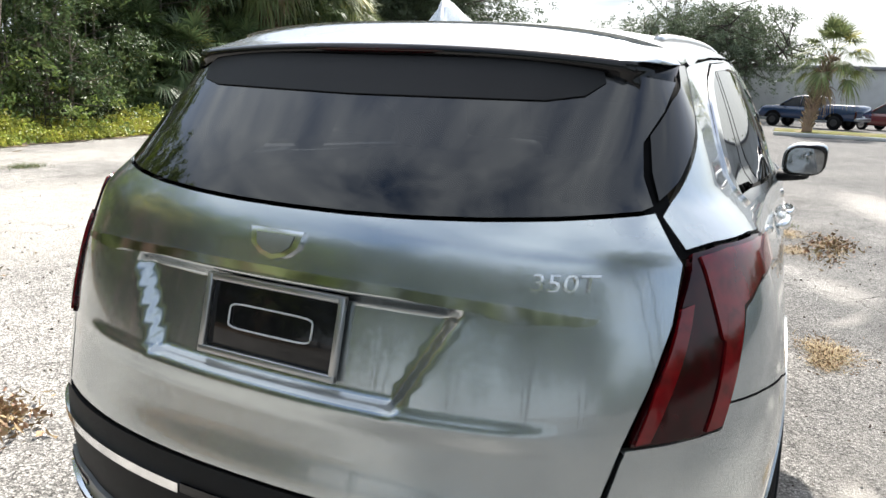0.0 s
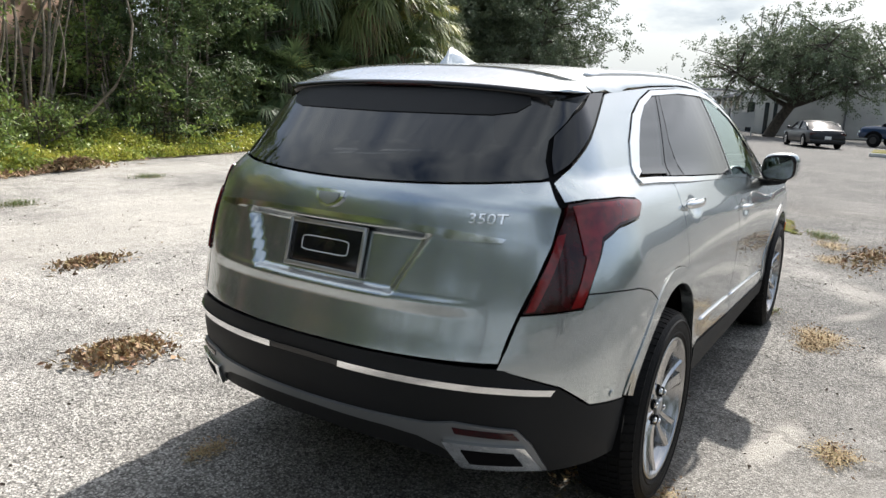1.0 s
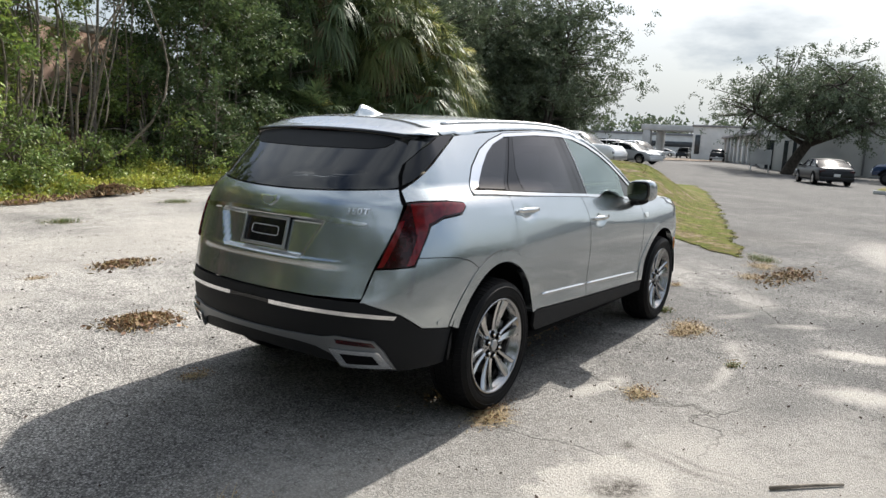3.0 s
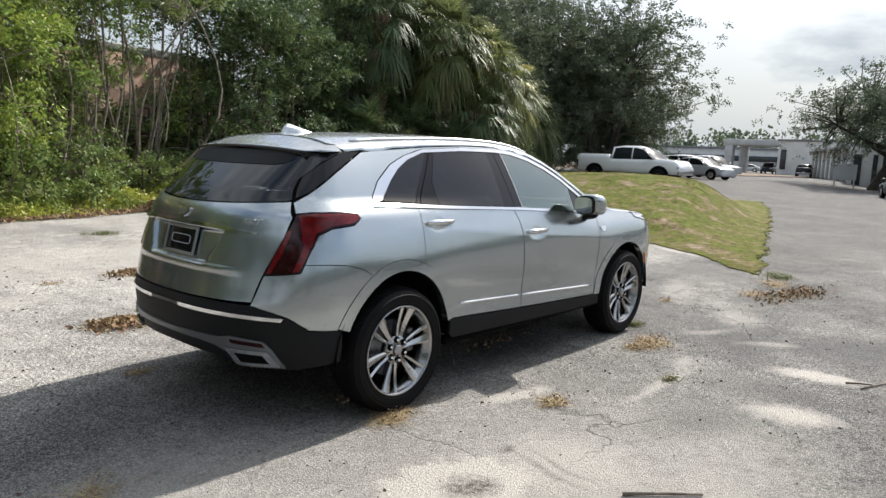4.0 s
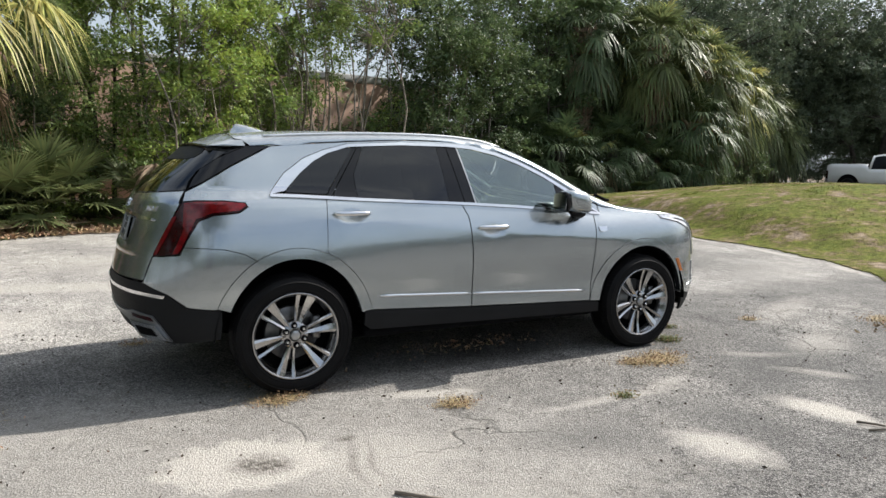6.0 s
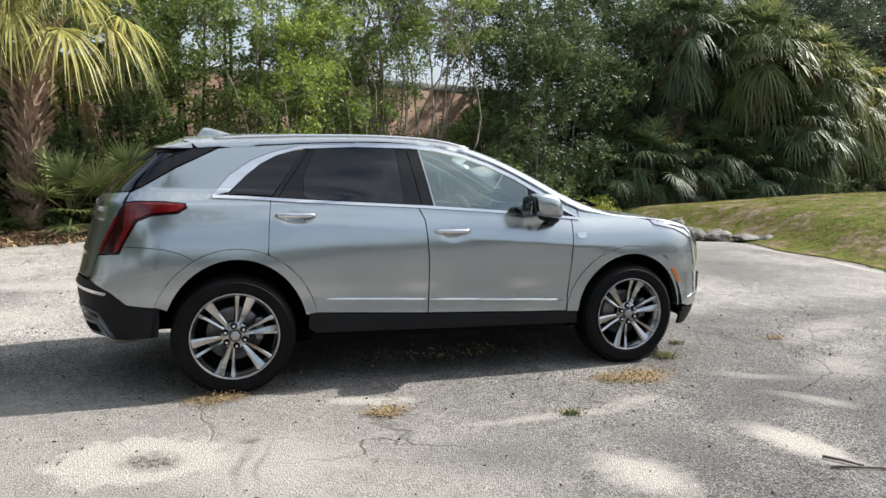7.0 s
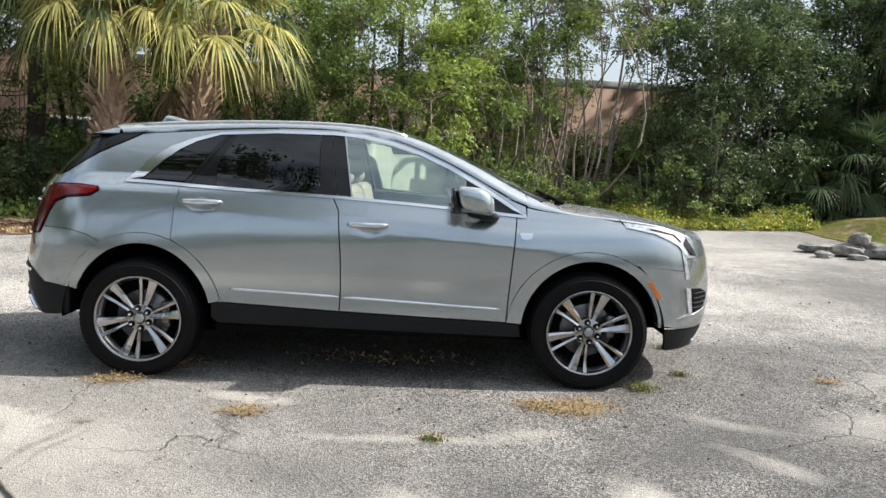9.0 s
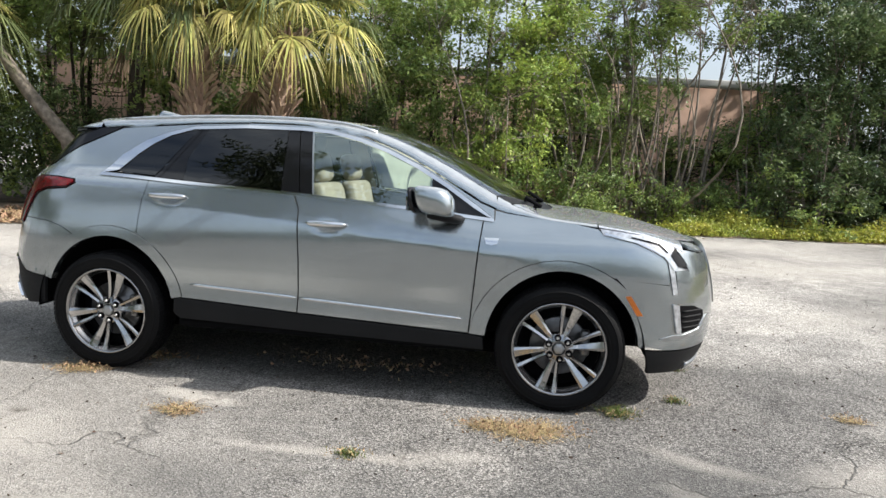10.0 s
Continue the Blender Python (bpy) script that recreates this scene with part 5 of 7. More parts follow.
grass_mat = turf_material("dry_patchy_turf", 0, .9)
lawn = sheet("lawn", grass_mat, list(np.arange(7, 12, .08)) + list(np.arange(12, 14, .2)) + list(np.arange(14, 28.1, .5)), list(np.arange(-1.2, 3, .08)) + list(np.arange(3, 8, .2)) + list(np.arange(8, 30, .6)), lawn_height, lambda x, y: x > LAWN_W(min(y, 14.5)) + rough_edge(x, y) and y > LAWN_S(x) + rough_edge(x, y))
tagged(lawn, "low mound of patchy yellow-green lawn", "lawn", kind="structure")
woods = sheet("woodland_floor", soil, [12.9, 18, 28.1, 60, 110], [13.9, 20, 30, 60, 110], lambda x, y: .02 if x < 28.2 else (.44 if x < 100 else .1), lambda x, y: y > 15 and (x < 26 or y > 24))
tagged(woods, "shaded woodland floor", "ground", kind="structure")

# ---- plants ----
rng = np.random.default_rng(7)
LEAF_BRIGHT = material("bright_leaf", (.19, .28, 0.063), rough=.45, spec=.32, random_tint=.4, trans=.3, scale=1.3, second=(.31, .40, 0.084))
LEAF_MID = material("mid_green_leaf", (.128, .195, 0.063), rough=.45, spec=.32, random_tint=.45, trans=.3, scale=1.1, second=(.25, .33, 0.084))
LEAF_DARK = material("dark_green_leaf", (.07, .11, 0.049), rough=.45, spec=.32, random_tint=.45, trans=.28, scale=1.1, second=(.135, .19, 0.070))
LEAF_OAK = material("oak_leaf", (.085, .115, 0.070), rough=.45, spec=.32, random_tint=.4, trans=.28, scale=.5, second=(.125, .16, 0.091))
LEAF_YELLOW = material("yellow_green_vine", (.19, .26, 0.056), rough=.45, spec=.32, random_tint=.4, trans=.28, scale=.9, second=(.43, .44, 0.084))
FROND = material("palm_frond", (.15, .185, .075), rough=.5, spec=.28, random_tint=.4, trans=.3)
# gold copy of the frond colour, with sunlight put into it
FROND_SUN_GOLD = material("sunlit_palm_frond", (.46, .45, .145), rough=.48, spec=.3, random_tint=.4, trans=.35)
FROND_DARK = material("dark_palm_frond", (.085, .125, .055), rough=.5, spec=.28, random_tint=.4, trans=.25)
FROND_DEAD = material("dead_frond", (.27, .20, .125), rough=.8, random_tint=.4, trans=.1)
BARK = material("grey_bark", (.20, .17, .135), rough=.9, vary=.4, scale=9, bump=.8, bump_scale=30)
BARK_DARK = material("dark_bark", (.055, .045, .035), rough=.95, vary=.4, scale=7, bump=.8, bump_scale=25)
BOOTS = material("palm_boots", (.28, .21, .145), rough=.9, random_tint=.4, bump=.5, bump_scale=30)
STRAW = material("dry_straw", (.35, .27, .135), rough=.85, random_tint=.45)
DRY_LEAF = material("dry_leaf", (.31, .215, .12), rough=.85, random_tint=.5)
WEED = material("green_weed", (.10, .14, .03), rough=.6, random_tint=.4, trans=.25)


def mesh_part(name, verts, faces, mat, parent=None, label="", smooth=False):
    me = bpy.data.meshes.new(name)
    me.from_pydata(verts, [], faces)
    for k in mat if isinstance(mat, (list, tuple)) else (mat,):
        me.materials.append(k)
    if smooth:
        me.polygons.foreach_set("use_smooth", [True] * len(me.polygons))
    ob = new(name, me)
    ob.parent = parent
    if label:
        tagged(ob, label)
    return ob


def leaf_arrays(centres, size, droop=.3, narrow=.33):
    """One small pointed leaf, folded along its rib, at each centre: arrays of corners and of faces."""
    n = len(centres)
    d = rng.normal(size=(n, 3))
    d[:, 2] -= droop * 1.5
    d /= np.linalg.norm(d, axis=1, keepdims=True)
    a = np.cross(d, rng.normal(size=(n, 3)))
    a /= np.linalg.norm(a, axis=1, keepdims=True) + 1e-9
    u = np.cross(d, a)
    s = size * rng.uniform(.6, 1.3, size=(n, 1))
    base, tip = centres - d * s * .5, centres + d * s * .5
    mid = centres + u * s * .10
    quad = np.stack([base, mid + a * s * narrow, tip, mid - a * s * narrow], 1).reshape(-1, 3)
    faces = np.arange(4 * n).reshape(-1, 4)
    return quad, faces


def spray_arrays(tips, way, per, length, leaf, narrow=.21):
    """Leafy twigs: leaves set to both sides along each twig, lying roughly in the twig's own plane."""
    n = len(tips)
    way = way + rng.normal(size=(n, 3)) * .6
    way[:, 2] -= .15
    way /= np.linalg.norm(way, axis=1, keepdims=True)
    up = np.array([0, 0, 1.0]) + rng.normal(size=(n, 3)) * .75
    across = np.cross(way, up)
    across /= np.linalg.norm(across, axis=1, keepdims=True) + 1e-9
    face = np.cross(across, way)
    rep = lambda q: np.repeat(q, per, axis=0)
    m = n * per
    t = np.tile(np.linspace(0, 1, per), n)[:, None]
    sgn = np.tile(np.where(np.arange(per) % 2 == 0, 1.0, -1.0), n)[:, None]
    ln = rep(length * rng.uniform(.55, 1.35, size=(n, 1)))
    s = leaf * rng.uniform(.65, 1.25, size=(m, 1))
    d = rep(way) * .55 + rep(across) * sgn * .8 + rng.normal(size=(m, 3)) * .38
    d[:, 2] -= .22
    d /= np.linalg.norm(d, axis=1, keepdims=True)
    nrm = rep(face) + rng.normal(size=(m, 3)) * .42
    a = np.cross(d, nrm)
    a /= np.linalg.norm(a, axis=1, keepdims=True) + 1e-9
    base = rep(np.asarray(tips)) + rep(way) * ln * (t - .5) - np.array([0, 0, 1.0]) * ln * .18 * t * t + rng.normal(size=(m, 3)) * leaf * .45
    mid = base + d * s * .5 + np.cross(a, d) * s * .07
    quad = np.stack([base, mid + a * s * narrow, base + d * s, mid - a * s * narrow], 1).reshape(-1, 3)
    return quad, np.arange(4 * m).reshape(-1, 4)


def clump_points(clumps, per, spread):
    """Leaves thrown round each clump's centre."""
    c = np.repeat(np.asarray(clumps, float), per, axis=0)
    return c + rng.normal(size=c.shape) * spread * np.array([1, 1, .75])


def crown_points(n, radii, hollow=.55, flat_bottom=-.5):
    """Clump centres in an uneven shell."""
    def one(lo):
        while True:
            v = rng.normal(size=3)
            v /= np.linalg.norm(v)
            if v[2] >= flat_bottom:
                return v * rng.uniform(lo, 1.05)

    # boughs first, then the clumps gathered round them, flattened and uneven
    boughs = [one(hollow) for _ in range(max(7, n // 11))]
    out = []
    for k in range(n):
        c = boughs[k % len(boughs)]
        out.append((c + rng.normal(size=3) * np.array([.17, .17, .085]) * rng.uniform(.5, 1.4)) * np.array(radii))
    return np.array(out)


def limb(bm, p, q, r0, r1, bend=.15, steps=5, sides=6):
    p, q = Vector(p), Vector(q)
    off = Vector(rng.normal(size=3)) * bend * (q - p).length * .5
    pts = [p.lerp(q, t) + off * math.sin(math.pi * t) * .6 for t in np.linspace(0, 1, steps)]
    tube_bm(pts, [r0 + (r1 - r0) * t for t in np.linspace(0, 1, steps)], sides, bm, caps=False)
    return pts


def broadleaf(label, at, height, radii, clumps, per, leaf, mat, bark=BARK, stems=3, stem_r=.07, spread=.3, base=.35, category="tree", group="", spread_base=.25, hollow=.5, top_spread=.35, bend=.12, low=None, twigs=60):
    """A tree: stems and limbs that reach the clumps, and a crown of many small leaves on twigs.
    With low the crown is an uneven column from that height up; without it a spreading head."""
    tree = thing("tree" if category != "shrub" else "shrub", label, category, group, at=pose(*at))
    if low is None:
        pts = crown_points(clumps, radii, hollow, -.75)
        pts[:, 2] += height - radii[2]
        pts = pts[pts[:, 2] > height * base * .4]
    else:
        nb = max(8, clumps // 9)
        u = rng.random(nb) ** .85
        ang = rng.uniform(0, 2 * math.pi, nb)
        rad = radii[0] * (.45 + .65 * np.sin(math.pi * np.clip(u, 0, 1) ** .8)) * np.sqrt(rng.random(nb)) * rng.uniform(.7, 1.25, nb)
        boughs = np.stack([rad * np.cos(ang), rad * np.sin(ang), low + (height - low) * u], 1)
        pts = np.repeat(boughs, 9, axis=0)
        pts = pts + rng.normal(size=pts.shape) * np.array([.26, .26, .19]) * np.repeat(rng.uniform(.5, 1.5, (nb, 1)), 9, axis=0)
        pts = pts[pts[:, 2] > .12]
    bm = bmesh.new()
    tops = []
    for k in range(stems):
        ang = 2 * math.pi * k / max(1, stems) + rng.uniform(-.4, .4)
        foot = (spread_base * math.cos(ang), spread_base * math.sin(ang), -.1)
        reach = top_spread * rng.uniform(.5, 1.2) * (stems > 1)
        top = (radii[0] * reach * math.cos(ang), radii[1] * reach * math.sin(ang), height * rng.uniform(.6, .95))
        thick = stem_r * rng.uniform(.5, 1.25)
        line = limb(bm, foot, top, thick, thick * .35, bend, 10, 7)
        tops += line[3:]
    for q in pts[:: max(1, len(pts) // twigs)]:
        near = min(tops, key=lambda t: (t - Vector(q)).length + max(0, t.z - q[2]) * 2)
        limb(bm, near, q, stem_r * .30, stem_r * .07, .3, 5, 5)
    part("trunk", bm, bark, tree)
    way = pts - np.array([0, 0, 1.0]) * pts[:, 2:].mean() * .8
    way /= np.linalg.norm(way, axis=1, keepdims=True) + 1e-9
    v, f = spray_arrays(pts, way, int(per * 1.4), spread * 3.0, leaf * .95)
    mesh_part("crown", v.tolist(), f.tolist(), mat, tree)
    return tree


def frond(verts, faces, mats, root, way, length, blade, droop, slot=0, leaflets=40, wide=.027):
    """A fan palm leaf: a stalk, and leaflets that spread from its end and hang at their tips."""
    root, way = Vector(root), Vector(way).normalized()
    side_ = way.cross(Vector((0, 0, 1)))
    side_ = side_.normalized() if side_.length > 1e-3 else Vector((1, 0, 0))
    pts = []
    for t in np.linspace(0, 1, 5):
        pts.append(root + way * length * t + Vector((0, 0, -droop * .35 * length * t * t)))
    for a, b in zip(pts, pts[1:]):
        w = side_ * .016
        k = len(verts)
        verts += [a - w, a + w, b + w, b - w]
        faces.append((k, k + 1, k + 2, k + 3))
        mats.append(slot)
    hub = pts[-1]
    fwd = (pts[-1] - pts[-2]).normalized()
    up = side_.cross(fwd)
    for j in range(leaflets):
        ang = (j / (leaflets - 1) - .5) * radians(rng.uniform(215, 250))
        d = (fwd * math.cos(ang) + side_ * math.sin(ang) + up * (.12 + .12 * abs(math.sin(ang)))).normalized()
        ln = blade * (.72 + .28 * math.cos(ang)) * rng.uniform(.85, 1.1)
        w = d.cross(up)
        w = (w.normalized() if w.length > 1e-3 else side_) * wide * rng.uniform(.7, 1.15)
        sag = droop * rng.uniform(.6, 1.5)
        prev = None
        for i, t in enumerate((0, .35, .7, 1.0)):
            p = hub + d * ln * (t - .10 * sag * t * t) + Vector((0, 0, -sag * ln * (t**2.2) * .62))
            ww = w * (.45, 1.0, .62, .06)[i]
            k = len(verts)
            verts += [p - ww, p + ww]
            if prev is not None:
                faces.append((prev, prev + 1, k + 1, k))
                mats.append(slot)
            prev = k


def fan_palm(label, at, trunk_h, fronds=26, dead=10, blade=.85, stalk=.9, mats=(FROND, FROND_DEAD), trunk_r=.20, lean=(0, 0), category="palm", droop=.9, gold=.0, boots=True, group="", low=None, fine=(40, .027)):
    """A cabbage palm: a trunk clad in old leaf bases, hanging dead leaves, a head of fans."""
    palm = thing("palm_tree" if trunk_h > .6 else "palmetto", label, category, group, at=pose(*at))
    head = Vector((lean[0], lean[1], trunk_h))
    if trunk_h > .6:
        line = [Vector((lean[0] * t * t, lean[1] * t * t, trunk_h * t - .1 * (1 - t))) for t in np.linspace(0, 1, 9)]
        part("trunk", tube_bm(line, [trunk_r * (1.15 - .2 * t) for t in np.linspace(0, 1, 9)], 12), BARK_DARK if not boots else BOOTS, palm)
        if boots:
            bm = bmesh.new()
            rows_n = int(trunk_h / .13)
            for r in range(rows_n):
                t = .10 + .9 * r / rows_n
                c = Vector((lean[0] * t * t, lean[1] * t * t, trunk_h * t))
                for k in range(9):
                    ang = 2 * math.pi * (k + .5 * (r % 2)) / 9 + rng.uniform(-.12, .12)
                    o = Vector((math.cos(ang), math.sin(ang), 0))
                    s = Vector((-math.sin(ang), math.cos(ang), 0))
                    ln = rng.uniform(.18, .44) * (.6 + .6 * t)
                    root = c + o * trunk_r * .92
                    tip = root + o * ln * rng.uniform(.45, .85) + s * ln * rng.uniform(-.25, .25) + Vector((0, 0, ln * rng.uniform(.5, .95)))
                    w = rng.uniform(.025, .055)
                    vs = [bm.verts.new(q) for q in (root - s * w, root + s * w, tip + s * w * .45, tip - s * w * .45, root + o * .05 - Vector((0, 0, .02)), tip + o * .03 - Vector((0, 0, .03)))]
                    for q in ((0, 1, 2, 3), (0, 3, 5, 4), (1, 4, 5, 2)):
                        bm.faces.new([vs[i] for i in q])
            tagged(part("leaf_base", bm, BOOTS, palm, smooth=False), kind="stuff")
    green, gf, gm = [], [], []
    for k in range(fronds):
        ang = k * 2.39996 + rng.uniform(-.2, .2)
        q = (k + .5) / fronds
        el = radians(80 - (100 if low is None else low) * q)
        way = (math.cos(ang) * math.cos(el), math.sin(ang) * math.cos(el), math.sin(el))
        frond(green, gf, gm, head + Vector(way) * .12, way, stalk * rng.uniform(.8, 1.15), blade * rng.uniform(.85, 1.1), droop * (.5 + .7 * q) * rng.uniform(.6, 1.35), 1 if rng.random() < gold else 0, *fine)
    ob = mesh_part("crown", [tuple(v) for v in green], gf, [mats[0], FROND_SUN_GOLD], palm)
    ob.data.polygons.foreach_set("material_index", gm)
    if dead:
        green, gf, gm = [], [], []
        for k in range(dead):
            ang = k * 2.39996 + .5
            el = radians(rng.uniform(-75, -25))
            way = (math.cos(ang) * math.cos(el), math.sin(ang) * math.cos(el), math.sin(el))
            frond(green, gf, gm, head + Vector((0, 0, -.15)), way, stalk * .75, blade * .85, 1.5, 0, 20)
        mesh_part("dead_frond", [tuple(v) for v in green], gf, mats[1], palm, "hanging dead brown fronds")
    return palm


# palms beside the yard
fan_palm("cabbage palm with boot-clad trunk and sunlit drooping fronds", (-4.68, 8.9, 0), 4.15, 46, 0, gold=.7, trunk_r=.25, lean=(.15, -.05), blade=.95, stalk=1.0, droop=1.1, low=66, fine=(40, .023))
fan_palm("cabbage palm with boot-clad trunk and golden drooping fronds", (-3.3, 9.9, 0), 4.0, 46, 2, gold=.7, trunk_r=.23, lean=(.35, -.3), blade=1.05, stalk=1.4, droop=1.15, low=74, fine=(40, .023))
fan_palm("shaded cabbage palm with hanging dead fronds", (-7.0, 10.4, 0), 5.0, 46, 2, boots=False, trunk_r=.17, lean=(.5, -.3), gold=.12, blade=1.1, stalk=1.3, droop=1.1, fine=(44, .018))
fan_palm("shaded cabbage palm beside a leaning trunk", (-9.3, 7.4, 0), 4.2, 42, 3, lean=(-.3, -.2), gold=.12, blade=1.1, stalk=1.3, droop=1.1, fine=(44, .018))
fan_palm("tall cabbage palm in a dense grove", (19.6, 16.2, 0), 6.2, 90, 20, blade=1.1, stalk=1.35, droop=1.12, mats=(FROND, FROND_DEAD), gold=.10, group="grove palms", fine=(24, .040), low=140)
fan_palm("tall cabbage palm with long drooping fronds", (22.4, 16.4, 0), 5.4, 90, 18, blade=1.1, stalk=1.3, droop=1.12, gold=.14, group="grove palms", fine=(24, .040), low=135)
fan_palm("cabbage palm with a yellowing skirt of fronds", (25.3, 17.6, 0), 4.8, 90, 26, blade=1.15, stalk=1.44, droop=1.12, gold=.22, group="grove palms", fine=(24, .040), low=140)
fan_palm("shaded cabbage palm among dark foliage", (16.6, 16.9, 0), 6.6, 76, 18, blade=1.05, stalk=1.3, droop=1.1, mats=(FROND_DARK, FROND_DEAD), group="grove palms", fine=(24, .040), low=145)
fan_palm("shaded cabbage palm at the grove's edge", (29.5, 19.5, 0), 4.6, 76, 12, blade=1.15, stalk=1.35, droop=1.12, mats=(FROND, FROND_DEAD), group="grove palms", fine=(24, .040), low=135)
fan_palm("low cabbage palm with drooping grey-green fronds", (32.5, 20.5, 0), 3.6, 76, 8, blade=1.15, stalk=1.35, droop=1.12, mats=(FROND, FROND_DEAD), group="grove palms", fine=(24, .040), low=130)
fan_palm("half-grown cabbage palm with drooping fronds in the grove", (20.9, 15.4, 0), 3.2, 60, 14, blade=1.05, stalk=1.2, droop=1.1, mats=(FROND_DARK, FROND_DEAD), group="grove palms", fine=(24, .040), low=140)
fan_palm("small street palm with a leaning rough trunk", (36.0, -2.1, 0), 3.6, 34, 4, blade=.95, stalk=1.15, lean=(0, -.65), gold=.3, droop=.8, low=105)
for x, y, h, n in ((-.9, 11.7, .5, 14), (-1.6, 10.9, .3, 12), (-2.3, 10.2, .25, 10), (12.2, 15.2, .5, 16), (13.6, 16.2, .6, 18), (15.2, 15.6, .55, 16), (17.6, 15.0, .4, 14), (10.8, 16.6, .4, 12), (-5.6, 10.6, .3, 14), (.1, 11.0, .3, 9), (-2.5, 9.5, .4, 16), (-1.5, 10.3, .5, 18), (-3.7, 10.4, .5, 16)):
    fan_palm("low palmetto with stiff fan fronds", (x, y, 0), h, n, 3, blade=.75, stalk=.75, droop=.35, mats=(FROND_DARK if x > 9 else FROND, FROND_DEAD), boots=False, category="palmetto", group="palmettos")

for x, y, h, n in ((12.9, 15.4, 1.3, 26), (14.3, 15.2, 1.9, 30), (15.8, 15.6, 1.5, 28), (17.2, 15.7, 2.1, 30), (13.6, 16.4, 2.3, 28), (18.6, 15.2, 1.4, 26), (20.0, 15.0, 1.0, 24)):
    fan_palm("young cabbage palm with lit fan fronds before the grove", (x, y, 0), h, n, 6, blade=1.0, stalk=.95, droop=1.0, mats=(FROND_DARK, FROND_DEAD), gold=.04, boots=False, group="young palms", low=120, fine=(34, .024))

# broadleaf trees and shrubs
for x, y, h, low, r, mat in ((.2, 12.2, 6.2, .8, 1.25, LEAF_MID), (1.9, 12.5, 6.8, 1.0, 1.35, LEAF_MID), (3.1, 13.6, 7.2, 2.4, 1.3, LEAF_MID), (1.9, 11.5, 4.8, 1.3, .85, LEAF_BRIGHT), (1.0, 11.3, 3.0, .5, .6, LEAF_BRIGHT), (2.6, 12.4, 5.4, 3.0, .7, LEAF_BRIGHT), (-1.2, 12.6, 5.6, .6, 1.3, LEAF_MID)):
    broadleaf("thin-stemmed tree with bright green leaves", (x, y, 0), h, (r, r, 0), int(40 * h * r), 16, .125, mat, stems=3, stem_r=.035, spread=.13, group="bright thicket trees", low=low, top_spread=.8, bend=.4)
for x, y, h, low, r in ((5.7, 14.6, 8.4, 4.3, 1.8), (4.5, 15.4, 8.0, 3.6, 1.6), (6.5, 15.4, 8.6, 4.9, 1.8), (5.0, 14.2, 6.6, 3.0, 1.1), (3.9, 14.4, 4.6, 1.2, 1.0)):
    broadleaf("pale multi-stemmed tree with sparse foliage", (x, y, 0), h, (r, r, 0), 250, 16, .12, LEAF_MID, stems=7, stem_r=.042, spread=.14, spread_base=.32, top_spread=1.05, bend=.38, group="pale-stemmed trees", low=low, twigs=110)
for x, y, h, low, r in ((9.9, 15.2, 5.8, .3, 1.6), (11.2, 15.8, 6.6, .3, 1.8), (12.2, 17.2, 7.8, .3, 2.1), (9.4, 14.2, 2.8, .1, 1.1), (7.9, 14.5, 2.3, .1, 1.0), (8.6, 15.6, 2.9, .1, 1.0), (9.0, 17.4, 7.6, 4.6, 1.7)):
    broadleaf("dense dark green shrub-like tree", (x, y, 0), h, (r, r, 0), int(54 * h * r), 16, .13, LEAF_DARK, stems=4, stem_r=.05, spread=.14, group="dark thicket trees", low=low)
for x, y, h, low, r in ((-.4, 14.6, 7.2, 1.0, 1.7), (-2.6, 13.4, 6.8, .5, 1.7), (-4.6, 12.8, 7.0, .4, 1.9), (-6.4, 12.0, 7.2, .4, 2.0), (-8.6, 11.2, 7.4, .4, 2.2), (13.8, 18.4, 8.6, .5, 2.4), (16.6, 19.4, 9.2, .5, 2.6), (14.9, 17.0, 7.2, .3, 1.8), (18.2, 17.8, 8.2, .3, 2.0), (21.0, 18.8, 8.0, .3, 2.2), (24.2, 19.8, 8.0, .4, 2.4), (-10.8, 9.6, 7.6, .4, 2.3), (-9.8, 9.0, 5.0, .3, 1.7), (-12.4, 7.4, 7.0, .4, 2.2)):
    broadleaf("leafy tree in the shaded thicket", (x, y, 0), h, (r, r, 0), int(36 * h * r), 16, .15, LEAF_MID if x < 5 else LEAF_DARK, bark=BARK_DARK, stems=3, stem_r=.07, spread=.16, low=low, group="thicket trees")
